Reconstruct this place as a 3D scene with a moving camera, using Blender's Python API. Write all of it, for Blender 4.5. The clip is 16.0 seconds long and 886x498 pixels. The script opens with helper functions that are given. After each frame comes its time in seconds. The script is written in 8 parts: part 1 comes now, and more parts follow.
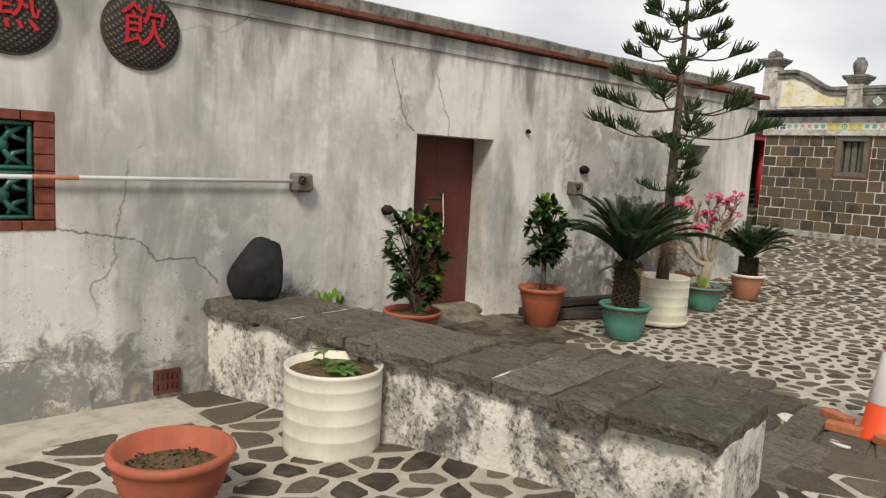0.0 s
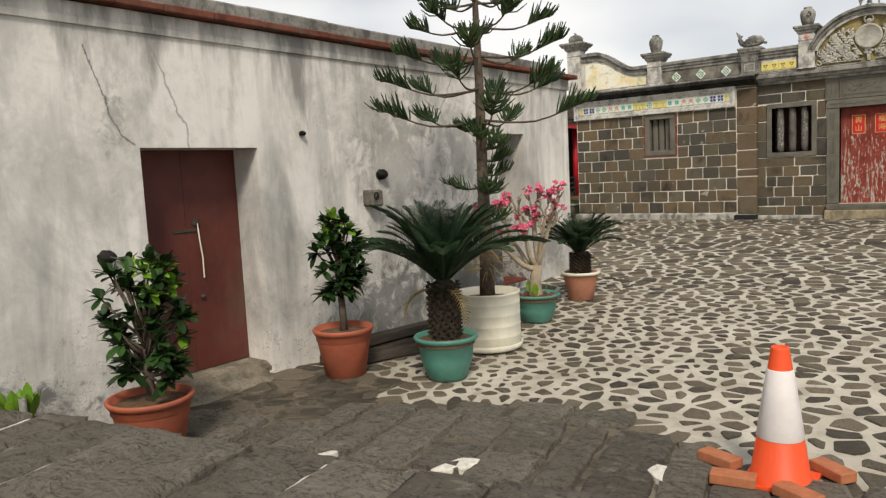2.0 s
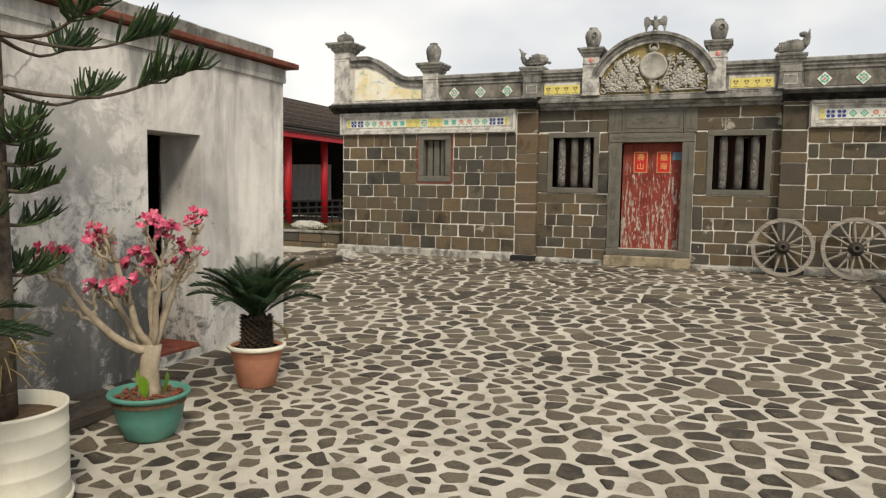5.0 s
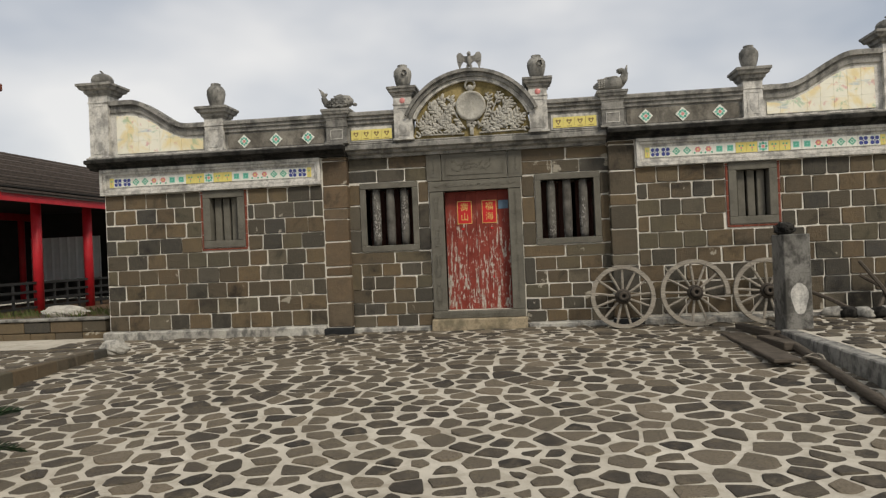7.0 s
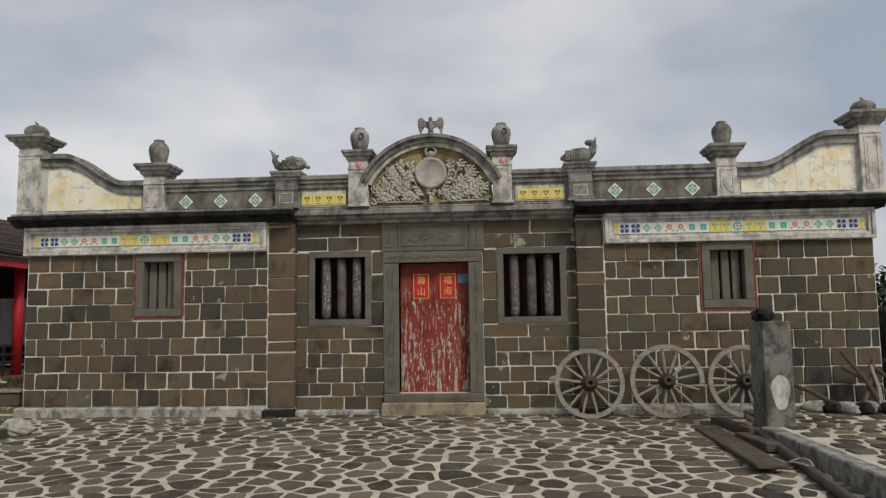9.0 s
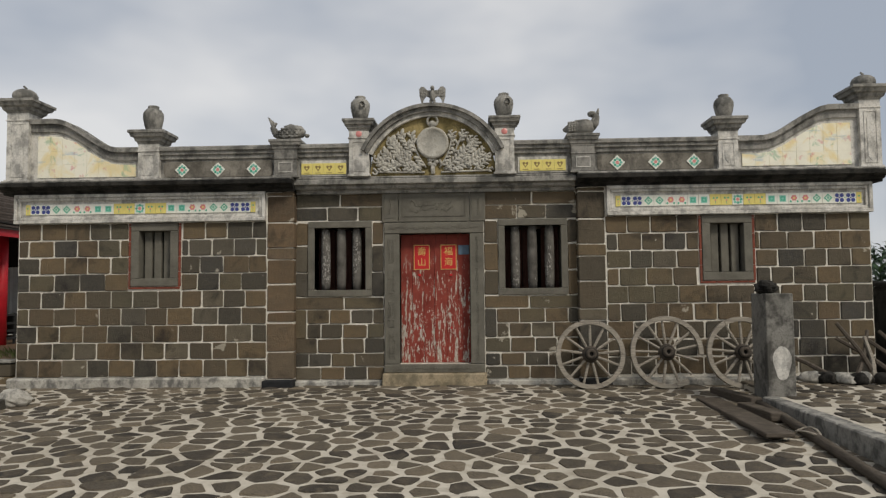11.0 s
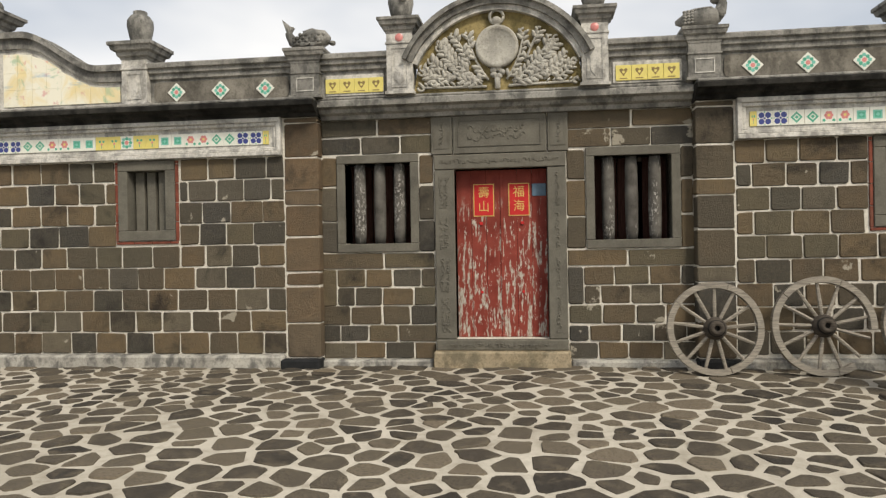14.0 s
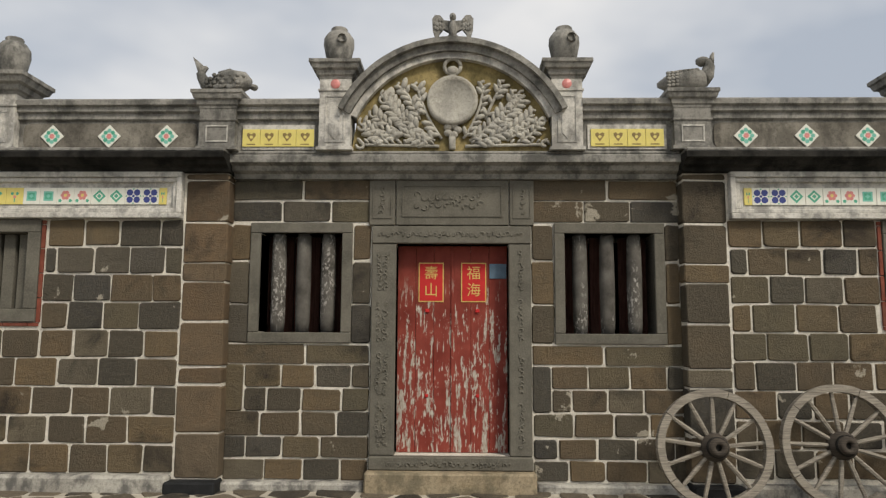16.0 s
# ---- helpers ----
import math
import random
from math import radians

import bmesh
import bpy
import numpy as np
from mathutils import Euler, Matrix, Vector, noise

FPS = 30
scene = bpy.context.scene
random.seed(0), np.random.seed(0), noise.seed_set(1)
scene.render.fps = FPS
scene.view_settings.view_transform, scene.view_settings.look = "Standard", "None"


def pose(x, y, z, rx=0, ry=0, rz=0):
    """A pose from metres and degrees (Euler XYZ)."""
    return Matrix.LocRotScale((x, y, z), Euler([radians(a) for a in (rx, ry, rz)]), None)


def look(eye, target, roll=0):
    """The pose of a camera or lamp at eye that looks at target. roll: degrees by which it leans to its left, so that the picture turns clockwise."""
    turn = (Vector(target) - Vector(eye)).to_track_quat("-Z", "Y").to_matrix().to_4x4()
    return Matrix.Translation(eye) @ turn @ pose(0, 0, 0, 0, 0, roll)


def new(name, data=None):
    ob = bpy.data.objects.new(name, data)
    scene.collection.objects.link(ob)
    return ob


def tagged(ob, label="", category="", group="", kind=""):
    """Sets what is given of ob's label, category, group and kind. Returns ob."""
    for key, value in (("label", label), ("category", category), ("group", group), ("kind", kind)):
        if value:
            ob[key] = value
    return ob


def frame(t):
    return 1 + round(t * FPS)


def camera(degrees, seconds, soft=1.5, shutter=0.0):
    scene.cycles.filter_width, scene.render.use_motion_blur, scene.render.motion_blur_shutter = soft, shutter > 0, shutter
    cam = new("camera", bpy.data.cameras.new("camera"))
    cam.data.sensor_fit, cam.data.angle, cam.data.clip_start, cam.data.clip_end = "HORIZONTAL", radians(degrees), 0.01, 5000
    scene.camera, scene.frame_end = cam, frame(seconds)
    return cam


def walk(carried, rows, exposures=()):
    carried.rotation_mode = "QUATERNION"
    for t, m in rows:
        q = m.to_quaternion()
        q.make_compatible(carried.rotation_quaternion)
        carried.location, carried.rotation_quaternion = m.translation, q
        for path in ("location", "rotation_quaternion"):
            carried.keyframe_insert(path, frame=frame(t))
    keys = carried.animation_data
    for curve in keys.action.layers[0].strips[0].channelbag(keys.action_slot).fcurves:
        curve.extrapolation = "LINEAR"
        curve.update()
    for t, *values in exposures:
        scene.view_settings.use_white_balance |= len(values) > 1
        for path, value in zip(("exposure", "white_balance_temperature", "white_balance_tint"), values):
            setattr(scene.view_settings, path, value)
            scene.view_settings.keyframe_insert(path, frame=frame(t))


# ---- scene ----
cam = camera(63.0, 16.0, soft=1.3)
PATH = [
    (0, (0.748, 0.254, 1.651), (-0.764, 1.54, 1.411), 3.1),
    (0.5, (0.503, 0.588, 1.647), (-0.874, 2.029, 1.485), -0.8),
    (1, (0.29, 0.989, 1.639), (-0.966, 2.532, 1.44), 0.8),
    (1.5, (0.105, 1.398, 1.613), (-1.06, 3.015, 1.448), -2.5),
    (2, (-0.074, 1.781, 1.61), (-1.27, 3.371, 1.405), -2.9),
    (2.5, (-0.2, 2.278, 1.588), (-1.446, 3.816, 1.302), 1.0),
    (3, (-0.276, 2.817, 1.615), (-1.447, 4.413, 1.334), 0.9),
    (3.5, (-0.351, 3.35, 1.643), (-1.461, 5.004, 1.462), 0.8),
    (4, (-0.422, 3.862, 1.654), (-1.424, 5.592, 1.605), -0.7),
    (4.5, (-0.45, 4.391, 1.62), (-1.337, 6.182, 1.557), -1.9),
    (5, (-0.402, 4.914, 1.618), (-1.157, 6.759, 1.457), 0.9),
    (5.2, (-0.41, 5.12, 1.596), (-1.08, 7.0, 1.463), 0.6),
    (7.3, (-1.159, 7.001, 1.593), (-1.347, 8.992, 1.598), -1.4),
    (7.5, (-1.157, 7.128, 1.603), (-1.327, 9.121, 1.623), 0.0),
    (8, (-1.175, 7.429, 1.643), (-1.232, 9.419, 1.832), -0.5),
    (8.5, (-1.042, 7.604, 1.66), (-1.142, 9.594, 1.834), -0.2),
    (8.7, (-0.952, 7.658, 1.661), (-1.103, 9.642, 1.86), -0.9),
    (10.8, (-1.289, 7.633, 1.649), (-1.386, 9.623, 1.817), -0.1),
    (11, (-1.336, 7.682, 1.653), (-1.419, 9.677, 1.774), -0.6),
    (11.5, (-1.305, 8.012, 1.654), (-1.41, 10.006, 1.777), -0.5),
    (12, (-1.226, 8.344, 1.646), (-1.355, 10.336, 1.775), -1.9),
    (12.5, (-1.298, 8.816, 1.626), (-1.372, 10.813, 1.705), -0.5),
    (13, (-1.291, 9.286, 1.643), (-1.425, 11.28, 1.723), -2.3),
    (13.5, (-1.385, 9.704, 1.65), (-1.656, 11.685, 1.692), -1.2),
    (14, (-1.512, 10.193, 1.657), (-1.769, 12.176, 1.652), -1.0),
    (14.5, (-1.583, 10.529, 1.674), (-1.955, 12.494, 1.686), -0.4),
    (15, (-1.634, 11.089, 1.655), (-1.812, 13.079, 1.749), 0.6),
    (15.5, (-1.675, 11.385, 1.681), (-1.776, 13.376, 1.844), -1.2),
    (16, (-1.832, 11.656, 1.69), (-1.879, 13.641, 1.927), 0.3),
]
EXPOSURES = [(0, 0.32, 7150, 10), (1.5, 0.27, 7150, 10), (2.7, 0.58, 7200, 10), (5, 0.42, 7300, 10), (7.5, 0.04, 6950, 10), (8.5, -0.08, 6850, 10), (11, -0.05, 6900, 10), (12.5, 0.0, 6950, 10), (13.5, 0.5, 7100, 10), (14, 0.46, 7150, 10), (14.5, 0.66, 7250, 10), (15, 0.68, 7200, 10), (15.5, 0.58, 7200, 10), (16, 0.22, 7100, 10)]
walk(cam, [(t, look(eye, target, roll)) for t, eye, target, roll in PATH], EXPOSURES)

# ---- world, sun ----
SUN_ELEV, SUN_TURN = 45.0, 142.0
world = bpy.data.worlds.new("overcast_sky")
scene.world = world
world.use_nodes = True
wn, wl = world.node_tree.nodes, world.node_tree.links
wn.clear()
w_out = wn.new("ShaderNodeOutputWorld")
w_bg = wn.new("ShaderNodeBackground")
w_sky = wn.new("ShaderNodeTexSky")
w_sky.sky_type = "NISHITA"
w_sky.sun_disc = False
w_sky.sun_elevation = radians(SUN_ELEV)
w_sky.sun_rotation = radians(SUN_TURN)
w_scale = wn.new("ShaderNodeMix")
w_scale.data_type, w_scale.blend_type = "RGBA", "MULTIPLY"
w_scale.inputs["Factor"].default_value = 1.0
w_scale.inputs["B"].default_value = (0.11, 0.11, 0.11, 1)
w_co = wn.new("ShaderNodeTexCoord")
w_map = wn.new("ShaderNodeMapping")
w_map.inputs["Scale"].default_value = (1.6, 1.6, 3.4)
w_map.inputs["Location"].default_value = (0.35, 0.1, 0.2)
w_noise = wn.new("ShaderNodeTexNoise")
w_noise.inputs["Scale"].default_value, w_noise.inputs["Detail"].default_value, w_noise.inputs["Roughness"].default_value = 1.25, 4.0, 0.5
w_ramp = wn.new("ShaderNodeValToRGB")
w_ramp.color_ramp.elements[0].position, w_ramp.color_ramp.elements[0].color = 0.36, (0.47, 0.54, 0.66, 1)
w_ramp.color_ramp.elements[1].position, w_ramp.color_ramp.elements[1].color = 0.66, (0.95, 0.975, 1.02, 1)
w_mix = wn.new("ShaderNodeMix")
w_mix.data_type = "RGBA"
w_mix.inputs["Factor"].default_value = 0.86
wl.new(w_co.outputs["Generated"], w_map.inputs["Vector"])
wl.new(w_map.outputs["Vector"], w_noise.inputs["Vector"])
wl.new(w_noise.outputs["Fac"], w_ramp.inputs["Fac"])
wl.new(w_sky.outputs["Color"], w_scale.inputs["A"])
wl.new(w_scale.outputs["Result"], w_mix.inputs["A"])
wl.new(w_ramp.outputs["Color"], w_mix.inputs["B"])
wl.new(w_mix.outputs["Result"], w_bg.inputs["Color"])
w_bg.inputs["Strength"].default_value = 0.83
wl.new(w_bg.outputs["Background"], w_out.inputs["Surface"])

sun_data = bpy.data.lights.new("sun", "SUN")
sun_data.energy, sun_data.angle, sun_data.color = 2.3, radians(13), (1.0, 0.955, 0.885)
sun = new("sun", sun_data)
SUN_WAY = Vector((-math.sin(radians(SUN_TURN)), -math.cos(radians(SUN_TURN)), -math.tan(radians(SUN_ELEV))))
sun.matrix_world = look((10, -15, 30), Vector((10, -15, 30)) + SUN_WAY)


# ---- materials ----
class Mat:
    """A small builder for procedural node materials."""

    def __init__(self, name, rough=0.8, metal=0.0, spec=0.15):
        self.m = bpy.data.materials.new(name)
        self.m.use_nodes = True
        self.t = self.m.node_tree
        self.p = self.t.nodes["Principled BSDF"]
        self.p.inputs["Roughness"].default_value = rough
        self.p.inputs["Metallic"].default_value = metal
        self.p.inputs["Specular IOR Level"].default_value = spec
        self.co = self.t.nodes.new("ShaderNodeTexCoord")

    def link(self, a, b):
        self.t.links.new(a, b)

    def coords(self, scale=(1, 1, 1), world_space=False, shift=None):
        n = self.t.nodes.new("ShaderNodeMapping")
        n.inputs["Scale"].default_value = scale
        if world_space:
            g = self.t.nodes.new("ShaderNodeNewGeometry")
            self.link(g.outputs["Position"], n.inputs["Vector"])
        else:
            self.link(self.co.outputs["Object"], n.inputs["Vector"])
        if shift is not None:
            self.link(shift, n.inputs["Location"])
        return n.outputs["Vector"]

    def noise(self, scale, detail=4.0, rough=0.55, vec=None, warp=0.0):
        n = self.t.nodes.new("ShaderNodeTexNoise")
        n.inputs["Scale"].default_value, n.inputs["Detail"].default_value = scale, detail
        n.inputs["Roughness"].default_value, n.inputs["Distortion"].default_value = rough, warp
        self.link(vec if vec is not None else self.coords(), n.inputs["Vector"])
        return n.outputs["Fac"]

    def wave(self, scale, vec, warp=2.0, detail=2.0, direction="X"):
        n = self.t.nodes.new("ShaderNodeTexWave")
        n.bands_direction = direction
        n.inputs["Scale"].default_value, n.inputs["Distortion"].default_value, n.inputs["Detail"].default_value = scale, warp, detail
        self.link(vec, n.inputs["Vector"])
        return n.outputs["Fac"]

    def ramp(self, fac, *stops):
        n = self.t.nodes.new("ShaderNodeValToRGB")
        e = n.color_ramp.elements
        while len(e) < len(stops):
            e.new(0.5)
        for el, (pos, c) in zip(e, stops):
            el.position = pos
            el.color = (*c, 1) if not isinstance(c, (int, float)) else (c, c, c, 1)
        self.link(fac, n.inputs["Fac"])
        return n.outputs["Color"]

    def mix(self, fac, a, b, mode="MIX"):
        n = self.t.nodes.new("ShaderNodeMix")
        n.data_type, n.blend_type = "RGBA", mode
        for v, slot in ((fac, "Factor"), (a, "A"), (b, "B")):
            if isinstance(v, (int, float)):
                n.inputs[slot].default_value = v if slot == "Factor" else (v, v, v, 1)
            elif isinstance(v, tuple):
                n.inputs[slot].default_value = (*v, 1)
            else:
                self.link(v, n.inputs[slot])
        return n.outputs["Result"]

    def maths(self, op, a, b=0.0):
        n = self.t.nodes.new("ShaderNodeMath")
        n.operation = op
        for i, v in enumerate((a, b)):
            if isinstance(v, (int, float)):
                n.inputs[i].default_value = v
            else:
                self.link(v, n.inputs[i])
        return n.outputs[0]

    def rand(self, island=False):
        if island:
            return self.t.nodes.new("ShaderNodeNewGeometry").outputs["Random Per Island"]
        return self.t.nodes.new("ShaderNodeObjectInfo").outputs["Random"]

    def height(self):
        n = self.t.nodes.new("ShaderNodeSeparateXYZ")
        g = self.t.nodes.new("ShaderNodeNewGeometry")
        self.link(g.outputs["Position"], n.inputs[0])
        return n.outputs["Z"]

    def bump(self, fac, strength=0.4, dist=0.01):
        n = self.t.nodes.new("ShaderNodeBump")
        n.inputs["Strength"].default_value, n.inputs["Distance"].default_value = strength, dist
        self.link(fac, n.inputs["Height"])
        self.link(n.outputs["Normal"], self.p.inputs["Normal"])

    def color(self, c):
        if isinstance(c, tuple):
            self.p.inputs["Base Color"].default_value = (*c, 1)
        else:
            self.link(c, self.p.inputs["Base Color"])
        return self.m

    def roughness(self, c):
        self.link(c, self.p.inputs["Roughness"])


def mat_plaster():
    k = Mat("limewashed_plaster", 0.9)
    w = k.coords(world_space=True)
    streak = k.noise(1.0, 5, 0.6, k.coords((1.7, 2.2, 0.5), True), 0.6)
    blotch = k.noise(0.9, 6, 0.6, w, 0.4)
    fine = k.noise(9, 8, 0.7, w)
    base = k.ramp(blotch, (0.25, (0.55, 0.53, 0.49)), (0.5, (0.71, 0.685, 0.64)), (0.75, (0.82, 0.795, 0.745)))
    gate0 = k.ramp(k.noise(0.55, 4, 0.6, k.coords((1.0, 1.3, 0.7), True)), (0.42, 0.1), (0.6, 1.0))
    grey = k.maths("MULTIPLY", k.ramp(streak, (0.42, 0.0), (0.64, 0.9)), gate0)
    c = k.mix(grey, base, (0.27, 0.265, 0.255))
    c = k.mix(k.ramp(fine, (0.5, 0.0), (0.75, 0.35)), c, (0.45, 0.44, 0.42))
    # grime that rises from the foot of the wall in ragged tongues
    z = k.height()
    ragged = k.noise(1.5, 6, 0.62, k.coords((1.0, 1.6, 0.9), True))
    patch = k.noise(0.6, 5, 0.62, k.coords((1, 1, 0.8), True))
    low = k.maths("SUBTRACT", k.maths("ADD", k.maths("MULTIPLY", ragged, 1.9), k.maths("MULTIPLY", patch, 0.6)), k.maths("MULTIPLY", z, 0.45))
    c = k.mix(k.ramp(low, (1.2, 0.0), (1.5, 0.75)), c, (0.13, 0.13, 0.125))
    high = k.maths("ADD", k.maths("MULTIPLY", k.noise(1.0, 6, 0.65, k.coords((2.4, 2.4, 0.55), True)), 1.4), k.maths("MULTIPLY", k.maths("SUBTRACT", z, 2.75), 0.35))
    c = k.mix(k.ramp(high, (0.6, 0.0), (0.82, 0.8)), c, (0.17, 0.165, 0.155))
    smudge = k.noise(1.15, 7, 0.68, k.coords((1, 1, 0.75), True), 0.5)
    c = k.mix(k.ramp(smudge, (0.5, 0.0), (0.68, 0.6)), c, (0.23, 0.225, 0.21))
    # black mould and grey smears, each with its own ragged outline
    rag = k.noise(5.2, 8, 0.74, w, 0.5)
    for y, zc, ry, rz, amount, tone in ((1.6, 1.5, 4.2, 2.6, 0.22, 0.33), (0.8, -0.3, 2.6, 0.7, 0.75, 0.12), (9.0, 0.35, 1.6, 1.2, 0.9, 0.075), (7.6, 0.2, 1.2, 0.7, 0.75, 0.1), (8.4, 1.0, 1.4, 0.9, 0.25, 0.24), (7.6, 1.75, 0.8, 0.8, 0.5, 0.2), (8.9, 1.9, 0.9, 0.7, 0.5, 0.22), (3.5, 0.1, 0.9, 0.42, 0.8, 0.1), (2.7, 0.7, 0.7, 0.9, 0.3, 0.25), (7.3, 2.2, 0.9, 0.55, 0.3, 0.3), (10.9, 0.5, 0.5, 0.35, 0.6, 0.16), (4.55, 2.1, 0.12, 0.3, 0.55, 0.22)):
        sep = k.t.nodes.new("ShaderNodeSeparateXYZ")
        k.link(w, sep.inputs[0])
        dy = k.maths("MULTIPLY", k.maths("SUBTRACT", sep.outputs["Y"], y), 1 / ry)
        dz = k.maths("MULTIPLY", k.maths("SUBTRACT", sep.outputs["Z"], zc), 1 / rz)
        r = k.maths("SQRT", k.maths("ADD", k.maths("MULTIPLY", dy, dy), k.maths("MULTIPLY", dz, dz)))
        r = k.maths("ADD", r, k.maths("MULTIPLY", k.maths("SUBTRACT", rag, 0.27), 3.4))
        c = k.mix(k.ramp(k.maths("MULTIPLY", r, 0.5), (0.6, amount), (0.8, 0.0)), c, (tone, tone, tone * 0.96))
    flake = k.noise(3.6, 5, 0.6, w)
    c = k.mix(k.ramp(flake, (0.6, 0.0), (0.7, 0.35)), c, (0.76, 0.735, 0.69))
    speck = k.noise(58, 6, 0.78, w)
    sp = k.maths("MULTIPLY", k.ramp(speck, (0.52, 0.0), (0.6, 1.0)), k.maths("MULTIPLY", k.ramp(rag, (0.5, 0.0), (0.62, 1.0)), k.ramp(low, (0.95, 0.0), (1.35, 0.9))))
    c = k.mix(sp, c, (0.09, 0.09, 0.085))
    ochre = k.noise(2.2, 4, 0.6, w)
    c = k.mix(k.maths("MULTIPLY", k.ramp(ochre, (0.56, 0.0), (0.66, 0.6)), k.ramp(k.maths("SUBTRACT", 0.25, z), (0.1, 0.0), (0.5, 1.0))), c, (0.5, 0.42, 0.26))
    crack = k.t.nodes.new("ShaderNodeTexVoronoi")
    crack.feature = "DISTANCE_TO_EDGE"
    crack.inputs["Scale"].default_value = 0.42
    warp = k.t.nodes.new("ShaderNodeMix")
    warp.data_type = "VECTOR"
    nz = k.t.nodes.new("ShaderNodeTexNoise")
    nz.inputs["Scale"].default_value, nz.inputs["Detail"].default_value = 2.4, 6
    k.link(w, nz.inputs["Vector"])
    warp.inputs["Factor"].default_value = 0.28
    k.link(w, warp.inputs["A"])
    k.link(nz.outputs["Color"], warp.inputs["B"])
    k.link(warp.outputs["Result"], crack.inputs["Vector"])
    run = k.noise(1.0, 6, 0.62, k.coords((7.0, 7.0, 0.42), True), 0.3)
    c = k.mix(k.maths("MULTIPLY", k.ramp(run, (0.52, 0.0), (0.74, 0.5)), k.ramp(blotch, (0.35, 0.3), (0.6, 1.0))), c, (0.25, 0.245, 0.235))
    # two long open cracks
    sep = k.t.nodes.new("ShaderNodeSeparateXYZ")
    k.link(w, sep.inputs[0])
    jag = k.maths("MULTIPLY", k.maths("SUBTRACT", k.noise(9, 5, 0.7, w), 0.5), 0.09)
    cy, cz = k.maths("ADD", sep.outputs["Y"], jag), k.maths("ADD", sep.outputs["Z"], jag)
    for chain in (((1.48, 1.02), (2.08, 0.91), (2.2, 0.76), (2.5, 0.76), (2.7, 0.54)), ((4.7, 1.93), (4.56, 2.08), (4.39, 2.61))):
        for (ya, za), (yb, zb) in zip(chain, chain[1:]):
            ln = math.hypot(yb - ya, zb - za)
            uy, uz = (yb - ya) / ln, (zb - za) / ln
            dy, dz = k.maths("SUBTRACT", cy, ya), k.maths("SUBTRACT", cz, za)
            along = k.maths("ADD", k.maths("MULTIPLY", dy, uy), k.maths("MULTIPLY", dz, uz))
            along = k.maths("MINIMUM", k.maths("MAXIMUM", along, 0.0), ln)
            ey = k.maths("SUBTRACT", dy, k.maths("MULTIPLY", along, uy))
            ez = k.maths("SUBTRACT", dz, k.maths("MULTIPLY", along, uz))
            dist = k.maths("SQRT", k.maths("ADD", k.maths("MULTIPLY", ey, ey), k.maths("MULTIPLY", ez, ez)))
            c = k.mix(k.ramp(dist, (0.003, 0.85), (0.009, 0.0)), c, (0.1, 0.095, 0.09))
    line = k.ramp(crack.outputs["Distance"], (0.0, 1.0), (0.0022, 0.0))
    gate = k.ramp(k.noise(0.7, 2, 0.5, w), (0.52, 0.0), (0.58, 0.7))
    c = k.mix(k.maths("MULTIPLY", line, gate), c, (0.12, 0.115, 0.11))
    k.bump(k.maths("ADD", k.maths("MULTIPLY", fine, 0.6), blotch), 0.45, 0.014)
    return k.color(c)


def mat_block(name, *tones):
    k = Mat(name, 0.86)
    sh = k.rand()
    v = k.t.nodes.new("ShaderNodeCombineXYZ")
    for i, f in enumerate((37.0, 17.0, 53.0)):
        k.link(k.maths("MULTIPLY", sh, f), v.inputs[i])
    w = k.coords((1, 1, 1), True, v.outputs[0])
    tone = k.ramp(sh, *tones)
    n = k.noise(5.5, 6, 0.65, w, 0.5)
    f = k.noise(42, 6, 0.78, w)
    c = k.mix(k.ramp(n, (0.3, 0.0), (0.7, 0.55)), tone, (0.075, 0.066, 0.05))
    c = k.mix(k.ramp(f, (0.48, 0.0), (0.75, 0.4)), c, (0.17, 0.144, 0.1))
    plain = k.coords(world_space=True)
    soot = k.noise(1.3, 6, 0.66, plain, 0.4)
    c = k.mix(k.ramp(soot, (0.55, 0.0), (0.68, 0.8)), c, (0.018, 0.017, 0.016))
    smear = k.noise(2.7, 6, 0.62, plain, 0.2)
    c = k.mix(k.ramp(smear, (0.655, 0.0), (0.67, 0.75)), c, (0.42, 0.385, 0.31))
    pit = k.ramp(k.noise(120, 3, 0.6, w), (0.3, 1.0), (0.4, 0.0))
    c = k.mix(k.maths("MULTIPLY", pit, 0.6), c, (0.02, 0.018, 0.015))
    k.bump(k.maths("ADD", k.maths("MULTIPLY", f, 0.8), n), 0.9, 0.02)
    return k.color(c)


def mat_carved():
    k = Mat("carved_grey_stone", 0.85)
    w = k.coords(world_space=True)
    n = k.noise(4, 6, 0.6, w)
    f = k.noise(60, 5, 0.7, w)
    c = k.ramp(n, (0.3, (0.085, 0.08, 0.066)), (0.7, (0.155, 0.145, 0.118)))
    c = k.mix(k.ramp(f, (0.45, 0.0), (0.8, 0.5)), c, (0.23, 0.215, 0.18))
    k.bump(f, 0.5, 0.008)
    return k.color(c)


def mat_concrete(name, lo, hi, stain=0.7, rough=0.88):
    k = Mat(name, rough)
    w = k.coords(world_space=True)
    n = k.noise(2.2, 6, 0.62, w)
    st = k.noise(3.0, 6, 0.65, k.coords((2, 2, 1.4), True))
    f = k.noise(38, 6, 0.75, w)
    c = k.ramp(n, (0.3, lo), (0.7, hi))
    c = k.mix(k.ramp(st, (0.46, 0.0), (0.6, stain)), c, tuple(min(x * 0.35, 0.065) for x in lo))
    c = k.mix(k.ramp(f, (0.48, 0.0), (0.72, 0.6)), c, tuple(x * 0.35 for x in lo))
    k.bump(k.maths("ADD", f, n), 0.7, 0.014)
    return k.color(c)


